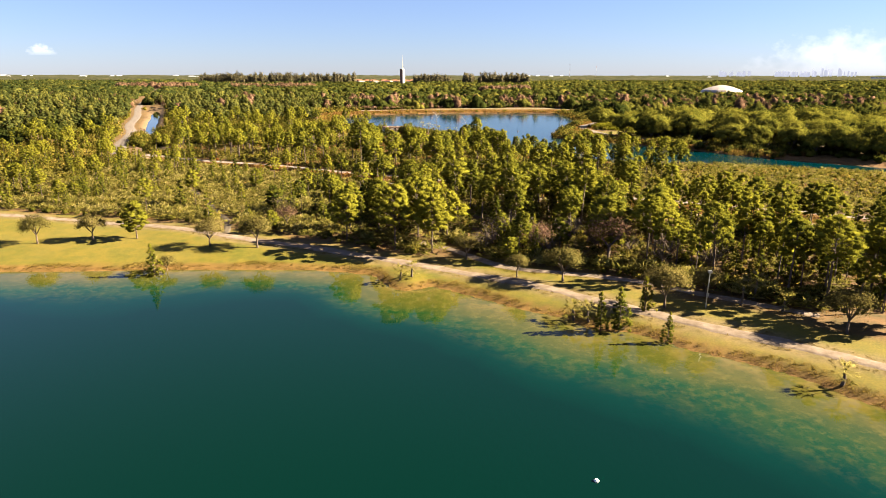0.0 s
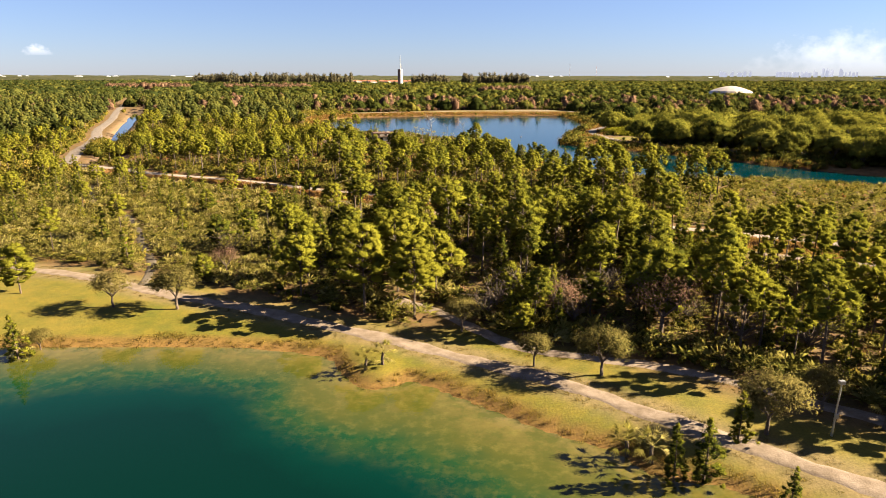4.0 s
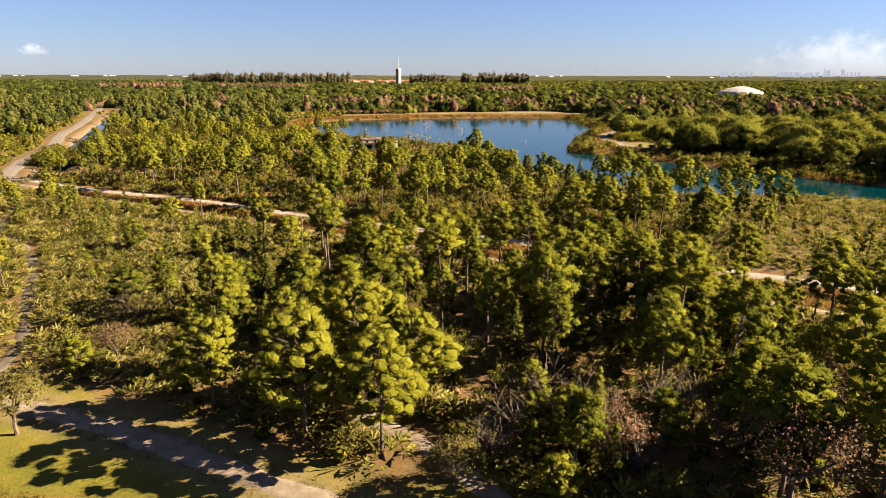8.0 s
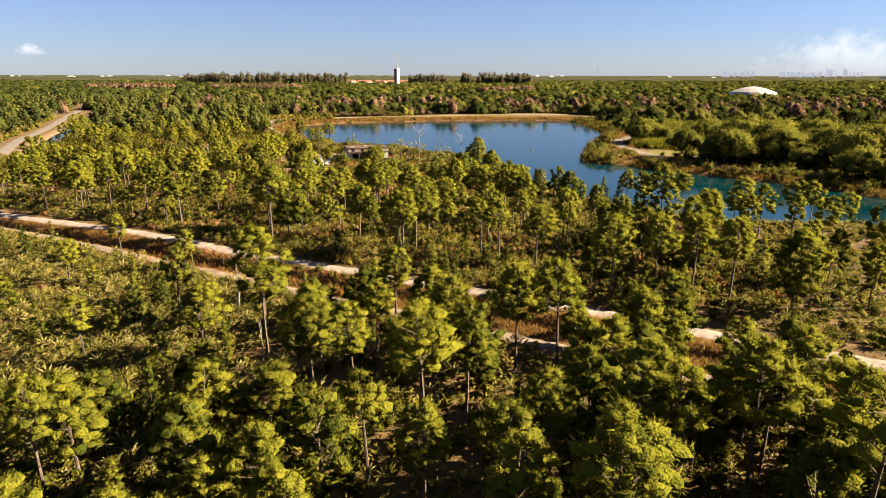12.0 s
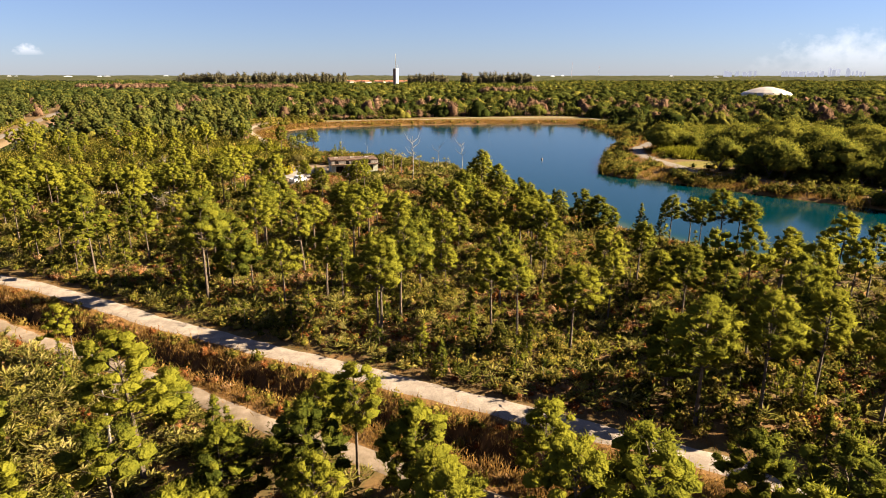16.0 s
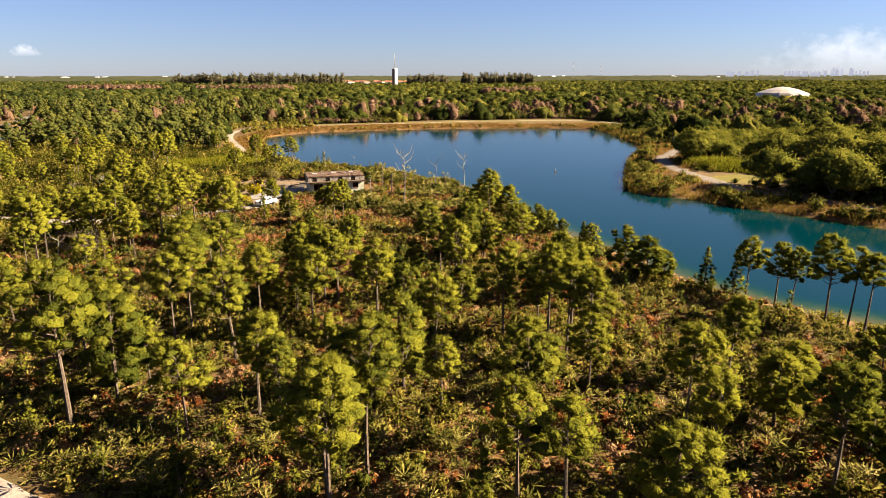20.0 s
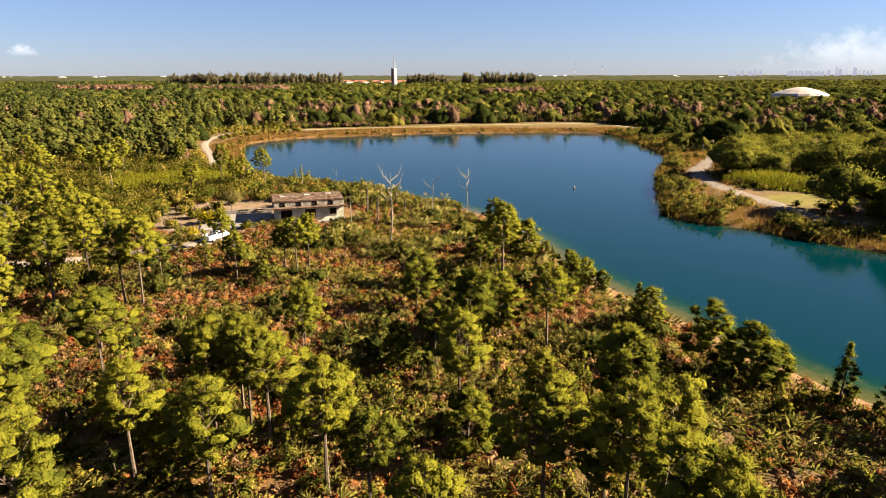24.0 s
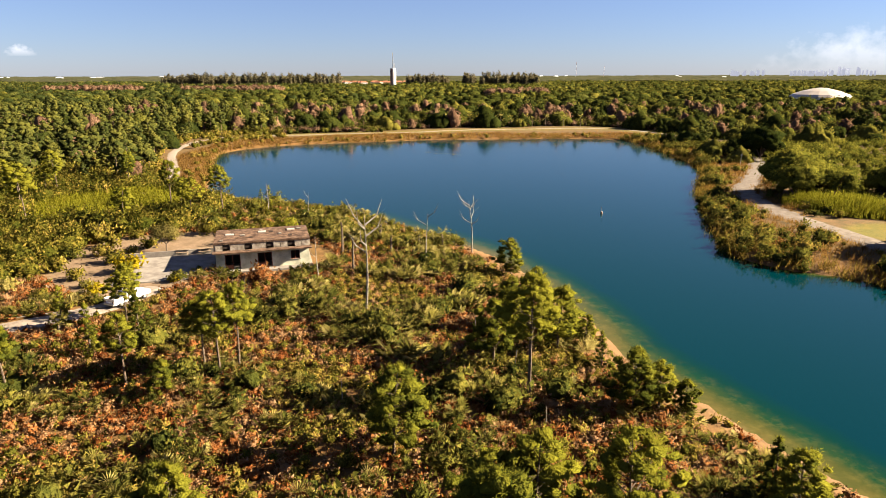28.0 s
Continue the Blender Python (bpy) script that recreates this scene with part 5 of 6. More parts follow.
TILE_RED = flat("terracotta_roof", (0.181, 0.076, 0.043), 0.85, 0.2)
TOWER_BROWN = flat("brown_tower_side", (0.140, 0.091, 0.070), 0.8, 0.3, 0, 0.2, 0.2)
# Blue-grey stands in for distance haze on the far houses.
HAZE_GREY = flat("pale_concrete", (0.343, 0.357, 0.381), 0.8, 0.3, 0, 0.3, 0.05)
TIN = flat("pale_tin_roof", (0.295, 0.257, 0.224), 0.5, 0.4, 0.2, 0.25, 0.15)
BUOY = flat("faded_orange_plastic", (0.130, 0.070, 0.040), 0.5)

# ---- the narrow canal by the grey road ----
line = CANAL
tx, ty = np.gradient(line[:, 0]), np.gradient(line[:, 1])
n = np.hypot(tx, ty)
cv = np.stack([np.stack([line[:, 0] - ty / n * a, line[:, 1] + tx / n * a, np.full(len(line), 0.35)], 1) for a in (-3, 0, 3)], 1).reshape(-1, 3)
tagged(mesh_object("water_canal", cv, grid_faces(3, len(line)), CANALWATER, None, True, None, depth=np.ones(len(cv))), "straight narrow canal reflecting the sky", "canal", kind="structure")
tx, ty = np.gradient(DITCH[:, 0]), np.gradient(DITCH[:, 1])
n = np.hypot(tx, ty)
cv = np.stack([np.stack([DITCH[:, 0] - ty / n * a, DITCH[:, 1] + tx / n * a, np.full(len(DITCH), -0.2)], 1) for a in (-1.3, 0, 1.3)], 1).reshape(-1, 3)
tagged(mesh_object("water_ditch", cv, grid_faces(3, len(DITCH)), DITCHWATER, None, True, None, depth=np.ones(len(cv))), "dark still water in the roadside ditch", "ditch", kind="structure")

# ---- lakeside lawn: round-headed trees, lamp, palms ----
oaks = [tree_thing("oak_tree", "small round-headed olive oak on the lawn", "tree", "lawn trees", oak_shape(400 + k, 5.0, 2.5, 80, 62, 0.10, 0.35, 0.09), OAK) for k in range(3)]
OAK_SPOTS = [(-37.3, 97.5, 4.8), (-29.6, 97.1, 5.3), (26.6, 70.5, 5.4), (16.2, 80.1, 5.0), (10.3, 82.3, 3.4), (3.7, 90.6, 3.9), (-58, 101, 4.6), (-66, 99, 5.0), (-40.5, 88.3, 2.6), (33, 74, 4.0), (43.6, 62.6, 5.2)]
for k, (x, y, h) in enumerate(OAK_SPOTS):
    ob = oaks[k] if k < 3 else copy_thing(oaks[k % 3], pose(0, 0, 0))
    stand(ob, x, y, 70 * k, h / 5.0)
lamp = thing("lamp_post", "slim grey lamp post with a box head on the lawn", "lamp post")
pipe("pole", METAL, lamp, [(0, 0, 0), (0, 0, 2.3), (0.03, 0, 4.5)], [0.09, 0.075, 0.06])
box("head", METAL, lamp, -0.2, 0.25, -0.16, 0.16, 4.42, 4.72, 0.03, "grey box lamp head")
box("control_box", METAL, lamp, -0.15, 0.15, -0.2, -0.08, 1.6, 2.0, 0.02)
stand(lamp, 31.4, 70.1)


def palm_thing(seed, h, label, fronds=16, length=1.7):
    """Cabbage palm: ringed stem and a round head of fan leaves."""
    rng = np.random.default_rng(seed)
    ob = thing("palm_tree", label, "palm tree", "palms")
    us = np.linspace(0, 1, 6)
    pipe("trunk", BARK, ob, np.stack([0.15 * us ** 2, 0.1 * np.sin(us * 3), us * h], 1), 0.17 - 0.04 * us, 7)
    tris, tints = [], []
    for i in range(fronds):
        az, el = i * 2.4, rng.uniform(-0.5, 1.2)
        d = np.array([math.cos(az) * math.cos(el), math.sin(az) * math.cos(el), math.sin(el)])
        side = unit(np.cross(d, (0, 0, 1.0)))
        root, tip = np.array([0.15, 0.02, h]), np.array([0.15, 0.02, h]) + d * length * 0.55
        for a in np.linspace(-1.2, 1.2, 9):
            e = tip + (d * math.cos(a) + side * math.sin(a)) * length * 0.5 + np.array([0, 0, -0.25 * abs(a)])
            w = side * 0.07
            tris.append([tip - w, tip + w, e])
        tris.append([root - side * 0.03, root + side * 0.03, tip])
        tints += [np.clip(rng.normal(0.55, 0.2), 0, 1)] * 10
    tris = np.array(tris)
    way = unit(tris.mean(1) - np.array([0.15, 0, h - 0.5]))
    face = face_way(tris)
    flip = (face * way).sum(1) < 0
    tris[flip] = tris[flip][:, [1, 0, 2]]
    part("crown", tris, PALMETTO, ob, np.array(tints), "", unit(way + 0.4 * face_way(tris)))
    return ob


palm_kinds = [palm_thing(420 + k, h, "cabbage palm with a ragged grey-green head", 18, 1.6) for k, h in enumerate((1.3, 2.6, 4.6))]
PALM_SPOTS = [(-5.8, 82.6, 0), (-4.2, 83.4, 0), (17.0, 68.0, 0), (15.6, 69.3, 0), (-42.0, 87.5, 0), (36, 71, 1), (38.5, 73, 1), (40, 69, 0), (-6.0, 275.5, 2), (-1.5, 284, 1), (2.5, 287, 1), (6, 288, 1), (37, 52.5, 0), (-9.0, 285.0, 2), (-4, 292, 1), (-33, 254, 0)]
seen_palm = set()
for k, (x, y, kind) in enumerate(PALM_SPOTS):
    ob = palm_kinds[kind] if kind not in seen_palm else copy_thing(palm_kinds[kind], pose(0, 0, 0))
    seen_palm.add(kind)
    stand(ob, x, y, 50 * k, 0.9 + 0.05 * (k % 5))
park_palm = palm_thing(430, 4.2, "palm with yellow-green fronds on the far lawn", 16, 2.6)
for k in range(15):
    ob = park_palm if k == 0 else copy_thing(park_palm, pose(0, 0, 0))
    stand(ob, -2 + 5.4 * k + 1.5 * math.sin(k * 2.3), 515 + 3 * math.sin(k * 1.7), 70 * k, 0.85 + 0.3 * ((k * 7) % 5) / 5)

# ---- dead trees ----
def snag_thing(seed, h, forks, label):
    rng = np.random.default_rng(seed)
    ob = thing("dead_tree", label, "dead tree", "dead trees")
    lean = rng.normal(size=2) * 0.05 * h
    us = np.linspace(0, 1, 7)
    spine = np.stack([lean[0] * us ** 1.5 + 0.02 * h * np.sin(us * 4), lean[1] * us, us * h], 1)
    pipe("trunk", DEADWOOD, ob, spine, 0.012 * h * (1 - us) + 0.025, 7)
    for i in range(forks):
        u = rng.uniform(0.5, 0.92)
        root = np.array([np.interp(u, us, spine[:, k]) for k in range(3)])
        az, l = i * 2.1 + rng.uniform(0, 1), h * rng.uniform(0.14, 0.30)
        mid = root + np.array([math.cos(az) * l * 0.55, math.sin(az) * l * 0.55, l * 0.35])
        tip = mid + np.array([math.cos(az + 0.3) * l * 0.3, math.sin(az + 0.3) * l * 0.3, l * 0.6])
        pipe("branch", DEADWOOD, ob, [root, mid, tip], [0.009 * h, 0.006 * h, 0.012], 5)
        if h > 6:
            pipe("twig", DEADWOOD, ob, [mid, mid + np.array([math.cos(az - 0.8), math.sin(az - 0.8), 0.7]) * l * 0.4], [0.02, 0.008], 4)
    return ob


SNAGS = [(-2.5, 259.7, 11.7, 6), (10.4, 286.4, 8.2, 8), (-27.5, 313.3, 5.3, 7), (-19.0, 308.7, 4.8, 2), (3.8, 277.8, 7.9, 2), (-10.2, 272.9, 5.5, 2), (9.3, 253.6, 2.9, 0), (12.4, 246.3, 1.9, 0), (13.7, 236.8, 2.0, 0), (-2.2, 240.2, 2.4, 0),
         (-18.9, 148.9, 7.8, 1), (-12.9, 136.6, 4.8, 1), (-29.4, 163.0, 3.2, 0), (-62, 262, 7, 7), (-66, 258, 6, 6), (-44, 215, 6, 2)]
for k, (x, y, h, forks) in enumerate(SNAGS):
    label = "tall bleached dead tree with bare branches" if forks > 2 else ("broken grey dead trunk among the palmettos" if h < 4 else "bare grey dead trunk with few branches")
    stand(snag_thing(500 + k, h, forks, label), x, y, 37 * k)

def bare_shrub(seed):
    """Leafless many-stemmed shrub."""
    rng = np.random.default_rng(seed)
    ob = thing("bare_shrub", "leafless grey-brown shrub with many twigs", "shrub", "bare shrubs")
    pipe("stem", BARK, ob, [(0, 0, 0), (0.05, 0, 0.9)], [0.07, 0.05], 5)
    twigs = []
    for i in range(26):
        az, up = rng.uniform(0, 6.28), rng.uniform(0.5, 1.4)
        a = np.array([0.05, 0, rng.uniform(0.3, 0.9)])
        b = a + np.array([math.cos(az), math.sin(az), up]) * rng.uniform(0.6, 1.1)
        twigs.append(tube([a, b], [0.025, 0.015], 3))
        for j in range(4):
            twigs.append(tube([b, b + np.array([*(rng.normal(size=2) * 0.5), rng.uniform(0.2, 0.8)])], [0.013, 0.006], 3))
    tagged(part("twig_mass", np.concatenate(twigs), BARK, ob), kind="stuff")
    return ob


bare = bare_shrub(560)
for k, (x, y, s) in enumerate(((31.5, 86, 1.7), (34, 90, 2.0), (28.5, 91.5, 1.5), (24.0, 94.5, 1.6), (16.0, 92.0, 1.3), (37.5, 84.5, 1.8), (-30, 118, 1.6), (-17.5, 262, 1.4), (-46, 226, 1.9), (21, 100, 1.6), (8.0, 97.0, 1.9), (11.5, 97.5, 2.1), (14.5, 96.0, 1.9), (6.5, 93.5, 1.5), (20.0, 97.0, 2.0))):
    ob = bare if k == 0 else copy_thing(bare, pose(0, 0, 0))
    stand(ob, x, y, 67 * k, s)

bright_tree = tree_thing("broadleaf_tree", "small round yellow-green tree among dark pines", "tree", "", oak_shape(580, 7.0, 3.0, 80, 60, 0.13, 0.3, 0.1, 0.7), CANE)
stand(bright_tree, 34.8, 102.1, 0, 1.0)
leafless_tree = tree_thing("leafless_tree", "spreading leafless brown tree at the wood edge", "tree", "leafless trees", oak_shape(570, 7.5, 4.2, 70, 30, 0.14, 0.4, 0.02), LEAFLESS)
stand(leafless_tree, 24.2, 87.8, 40, 1.0)
for k, (x, y, s) in enumerate(((14.2, 92.5, 0.7), (33.5, 97.2, 0.8), (-27.5, 108.5, 0.55))):
    stand(copy_thing(leafless_tree, pose(0, 0, 0)), x, y, 130 * k, s)

# ---- growth along the shores and the ditch ----
edge_rng = np.random.default_rng(41)
reeds = [grass_soup(600 + k, 20, 0.9, 0.6, 0.035) for k in range(4)]
low_grass = [grass_soup(610 + k, 30, 0.34, 0.7, 0.022) for k in range(4)]
e = jitter_grid(edge_rng, -75, 62, 38, 97, 0.62)
d = -signed(e[:, 0], e[:, 1], NEAR_LAKE)
dice = edge_rng.uniform(size=len(e))
bank = (d > -0.15) & (d < 1.5 + 0.7 * np.sin(e[:, 0] * 0.4)) & off_lanes(e, 0.3) & in_view(e, 5)
scatter("bank_grass", low_grass, np.column_stack([e, edge_rng.uniform(0.6, 1.0, len(e))])[bank & (dice < 0.9)], [REED], "tufted golden grass along the water's edge", "grass", 21, 0.2)
e = jitter_grid(edge_rng, -92, 72, 108, 206, 0.6)
d = line_distance(e[:, 0], e[:, 1], DITCH)
dice = edge_rng.uniform(size=len(e))
verge = (d > 1.25) & (d < 5.8) & off_lanes(e, 0.25) & in_view(e, 5)
scatter("ditch_grass", low_grass, np.column_stack([e, edge_rng.uniform(1.0, 2.0, len(e))])[verge & (dice < 0.97)], [DRYGRASS], "dry orange grass on the ditch banks", "grass", 22, 0.2)
scatter("ditch_shrubs", shrubs, np.column_stack([e, edge_rng.uniform(0.45, 1.0, len(e))])[verge & (d > 1.9) & (dice > 0.98)], [SHRUB], "small green shrubs beside the ditch", "shrubs", 23, 0.2)
e = jitter_grid(edge_rng, -75, 70, 50, 200, 0.5)
fringe = np.zeros(len(e), bool)
for line, half in ((ROAD, 1.9), (TRACK, 1.35), (SHORE_PATH, 1.1), (SIDE_PATH, 0.9)):
    gap = line_distance(e[:, 0], e[:, 1], line) - half
    fringe |= (gap > -0.25) & (gap < 0.7)
fringe &= (edge_rng.uniform(size=len(e)) < 0.55) & in_view(e, 5)
lakeside = e[:, 1] < lane_y(SHORE_PATH, e[:, 0]) + 14
scatter("path_edge_grass", low_grass, np.column_stack([e, edge_rng.uniform(0.35, 0.8, len(e))])[fringe & lakeside], [REED], "short yellow grass along the path edges", "grass", 35, 0.2)
scatter("road_edge_grass", low_grass, np.column_stack([e, edge_rng.uniform(0.4, 1.0, len(e))])[fringe & ~lakeside], [DRYGRASS], "short dry grass along the road edges", "grass", 36, 0.2)
e = jitter_grid(edge_rng, -80, 150, 190, 478, 1.25)
d = -signed(e[:, 0], e[:, 1], FAR_LAKE)
dice = edge_rng.uniform(size=len(e))
right_side = (e[:, 0] > 48) & (e[:, 1] > 215) & (e[:, 1] < 462)
ring = (d > -0.8) & off_lanes(e, 0.4)
clump = np.sin(e[:, 0] * 0.35 + 1.5 * np.sin(e[:, 1] * 0.21)) + np.sin(e[:, 1] * 0.33)
wet = ring & (d < 2.4) & (right_side | ((e[:, 1] > 330) & (dice > 0.62)))
scatter("shore_reeds", reeds, np.column_stack([e, edge_rng.uniform(1.2, 2.3, len(e))])[wet & (dice < np.where(right_side & (clump > 0.2), 0.3, 0.8))], [REED], "tall golden reeds at the lake edge", "reeds", 24, 0.2)
road_gap = line_distance(e[:, 0], e[:, 1], BANK_ROAD)
thick = ring & right_side & (d > -0.3) & (d < 24) & (e[:, 0] < 130) & (road_gap > 3.2) & (np.hypot((e[:, 0] - 81) / 6.5, (e[:, 1] - 296) / 6.5) > 1)
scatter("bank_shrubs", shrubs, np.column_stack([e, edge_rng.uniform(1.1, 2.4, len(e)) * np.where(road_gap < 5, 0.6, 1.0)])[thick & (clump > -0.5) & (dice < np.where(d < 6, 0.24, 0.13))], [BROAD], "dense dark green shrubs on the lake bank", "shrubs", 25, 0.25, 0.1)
scatter("bank_bushes", shrubs, np.column_stack([e, edge_rng.uniform(0.9, 1.9, len(e)) * np.where(road_gap < 5, 0.6, 1.0)])[thick & (clump > -0.9) & (dice > 0.26) & (dice < 0.37)], [SHRUB], "olive and golden bushes on the lake bank", "shrubs", 37, 0.3, -0.05)
scatter("bank_dry_grass", reeds, np.column_stack([e, edge_rng.uniform(0.8, 1.5, len(e))])[(ring & (d > 0.3) & (d < 16) & (e[:, 1] > 215) & ((e[:, 0] > 45) | (e[:, 1] > 330))) & (dice > np.where(right_side, 0.4, 0.12))], [DRYGRASS], "dry orange grass on the far banks", "grass", 26, 0.2)
scatter("far_bank_bushes", shrubs, np.column_stack([e, edge_rng.uniform(0.8, 1.5, len(e))])[ring & (d > 0.2) & (d < 7) & (e[:, 1] > 330) & ~right_side & (dice > 0.94)], [SHRUB], "scattered bushes along the far shore", "shrubs", 27, 0.2)
e = jitter_grid(edge_rng, -80, -42, 296, 340, 0.9)
field = (np.hypot((e[:, 0] + 60) / 15, (e[:, 1] - 318) / 17) < 1.0) & off_lanes(e, 1.0) & dry_land(e, 4)
scatter("tall_grass_field", reeds, np.column_stack([e, edge_rng.uniform(1.6, 2.6, len(e))])[field], [CANE], "dense yellow-green tall grass", "grass", 28, 0.25)
e = jitter_grid(edge_rng, 0, 13, 411, 421, 0.8)
raft = np.abs(e[:, 1] - (420.5 - 0.65 * e[:, 0])) < 1.2
scatter("reed_raft", low_grass, np.column_stack([e, edge_rng.uniform(0.8, 1.2, len(e))])[raft], [SHRUB], "low reeds standing in open water", "reeds", 29).location.z = 3.3

# ---- broadleaf trees on the far bank ----
dome_rng = np.random.default_rng(47)
cane = []
for cx, cy, wide in ((84, 313, 6.5), (80, 318, 5.0), (89, 309, 5.0), (96, 304, 6.0), (101, 300, 5.0), (92, 300, 3.5), (110, 296, 4.5), (97, 352, 4.0)):
    k = int(9 * wide * wide)
    a, rr = dome_rng.uniform(0, 6.28, k), np.sqrt(dome_rng.uniform(0, 1, k))
    cane.append(np.stack([cx + np.cos(a) * rr * wide, cy + np.sin(a) * rr * wide, (0.35 + 0.65 * np.sqrt(1 - rr * rr)) * dome_rng.uniform(0.8, 1.1, k) * (1.0 + 0.28 * wide)], 1))
cane = np.concatenate(cane)
cane = cane[off_lanes(cane, 1.2) & dry_land(cane, 3)]
scatter("cane_thicket", [grass_soup(620 + k, 22, 1.1, 0.7, 0.06) for k in range(4)], cane, [CANE], "rounded thicket of tall yellow-green cane grass", "cane", 30, 0.2)
crowns = [tree_thing("broadleaf_tree", label, "tree", "bank trees", oak_shape(450 + k, 8.0, 5.2, 70, 40, 0.26, 0.12, 0.2, 0.74), CANOPY_LIT)
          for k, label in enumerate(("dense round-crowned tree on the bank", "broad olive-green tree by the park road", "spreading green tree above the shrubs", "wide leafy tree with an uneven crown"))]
bank_rng = np.random.default_rng(51)
t = jitter_grid(bank_rng, 72, 200, 190, 430, 7.6)
t = t[off_lanes(t, 1.6) & dry_land(t, 10) & (np.hypot((t[:, 0] - 84) / 13, (t[:, 1] - 296) / 11) > 1) & (np.hypot((t[:, 0] - 93) / 15, (t[:, 1] - 305) / 13) > 1) & (np.hypot(t[:, 0] - 160, t[:, 1] - 340) > 9)]
t = t[(t[:, 0] > np.interp(t[:, 1], [190, 225, 280, 340, 380, 430], [150, 112, 80, 80, 101, 113]))]
t = t[np.hypot(t[:, 0] - 105, t[:, 1] - 392) > 9][:220]
dark_tree = tree_thing("broadleaf_tree", "very dark dense tree overhanging the park road", "tree", "bank trees", oak_shape(459, 8.0, 5.2, 70, 24, 0.3, 0.05, 0.24, 0.02), BROAD)
stand(dark_tree, 104.5, 390.0, 0, 1.35)
for k, (x, y) in enumerate(t):
    kind = 0 if k < 2 else int(bank_rng.integers(4))
    ob = crowns[k] if k < 4 else copy_thing(crowns[kind], pose(0, 0, 0))
    stand(ob, x, y, float(bank_rng.uniform(0, 360)), float(bank_rng.uniform(0.75, 1.5)))

w = jitter_grid(bank_rng, 76, 210, 180, 440, 3.9)
w = w[off_lanes(w, 2.2) & dry_land(w, 4) & (np.hypot((w[:, 0] - 81) / 7, (w[:, 1] - 296) / 7) > 1) & (w[:, 0] > np.interp(w[:, 1], [180, 225, 280, 340, 380, 430], [140, 108, 80, 82, 104, 116]))]
scatter("bank_undergrowth", vines, np.column_stack([w, bank_rng.uniform(1.2, 2.8, len(w))]), [CANOPY_LIT], "tangled green undergrowth between the bank trees", "shrubs", 33, 0.28, 0.0)
w = jitter_grid(bank_rng, -70, 110, 470, 540, 2.6)
w = w[off_lanes(w, 2.5) & dry_land(w, 12) & (w[:, 1] > np.interp(w[:, 0], FAR_ROAD[:, 0], FAR_ROAD[:, 1]) + np.where(w[:, 0] > -20, 15, 6))]
bare_edge = bank_rng.uniform(size=len(w)) < 0.4
scatter("wood_edge_bare_shrubs", vines, np.column_stack([w, bank_rng.uniform(1.3, 2.8, len(w))])[bare_edge], [LEAFLESS], "grey-brown leafless shrubs along the wood edge", "shrubs", 38, 0.3, 0.05)
scatter("wood_edge_shrubs", vines, np.column_stack([w, bank_rng.uniform(1.3, 3.2, len(w))])[~bare_edge], [BROAD], "olive and brown shrubs along the wood edge", "shrubs", 34, 0.3, 0.05)

# ---- the old building and its yard ----
HX, HY, HTURN = -24.4, 275.5, 15.6
house = thing("old_building", "derelict flat-roofed concrete building with dark doorways", "building")
house.matrix_basis = pose(HX, HY, 1.45, 0, 0, HTURN)
L, D, H = 12.3, 7.8, 2.7
box("plinth", CONCRETE, house, -0.3, L + 0.4, -1.3, D + 0.2, -0.4, 0.22, 0.03)
for a, b, z0, z1 in ((0, 1.15, 0.2, H), (3.15, 5.4, 0.2, H), (7.3, 9.8, 0.2, H), (11.0, L, 0.2, H), (1.15, 3.15, 2.3, H), (5.4, 7.3, 2.3, H), (9.8, 11.0, 0.2, 1.1), (9.8, 11.0, 2.3, H)):
    box("front_wall", WALL, house, a, b, 0, 0.2, z0, z1, 0.0)
box("end_wall", WALL, house, 0, 0.2, 0.2, D, 0.2, H, 0.0)
box("end_wall", WALL, house, L - 0.2, L, 0.2, D, 0.2, H, 0.0)
box("back_wall", WALL, house, 0.2, L - 0.2, D - 0.2, D, 0.2, H, 0.0)
# Added sheet behind the openings; its near-black colour paints the indoor shade.
box("inner_wall", DARK, house, 0.3, L - 0.3, 3.0, 3.15, 0.2, H, 0.0)
for a, b in ((1.15, 3.15), (5.4, 7.3)):
    door = box("doorway", FRAME_RED, house, a, b, 0.05, 0.13, 2.22, 2.3, 0.0, "rusty door frame of a dark opening")
    box("jamb", FRAME_RED, door, a, a + 0.08, 0.05, 0.13, 0.22, 2.22, 0.0)
    box("jamb", FRAME_RED, door, b - 0.08, b, 0.05, 0.13, 0.22, 2.22, 0.0)
    box("mullion", FRAME_RED, door, (a + b) / 2 - 0.04, (a + b) / 2 + 0.04, 0.06, 0.12, 0.22, 2.22, 0.0)
    box("panel", FRAME_RED, door, a + 0.08, (a + b) / 2 - 0.04, 0.07, 0.11, 0.22, 0.85, 0.0)
window = box("window", FRAME_RED, house, 9.8, 11.0, 0.05, 0.13, 1.1, 1.16, 0.0, "small broken window with a rusty frame")
for a in (9.8, 10.36, 10.94):
    box("bar", FRAME_RED, window, a, a + 0.06, 0.05, 0.13, 1.16, 2.3, 0.0)
box("sill", CONCRETE, window, 9.7, 11.1, -0.08, 0.03, 1.02, 1.1, 0.0)
box("canopy", ROOFING, house, -0.35, L + 0.35, -1.0, 0.25, H, H + 0.14, 0.02, "rusty brown canopy along the front")
box("roof_slab", ROOFING, house, -0.2, L + 0.2, 0.26, D + 0.2, H + 0.98, H + 1.2, 0.03, "flat roof covered in brown leaf litter")
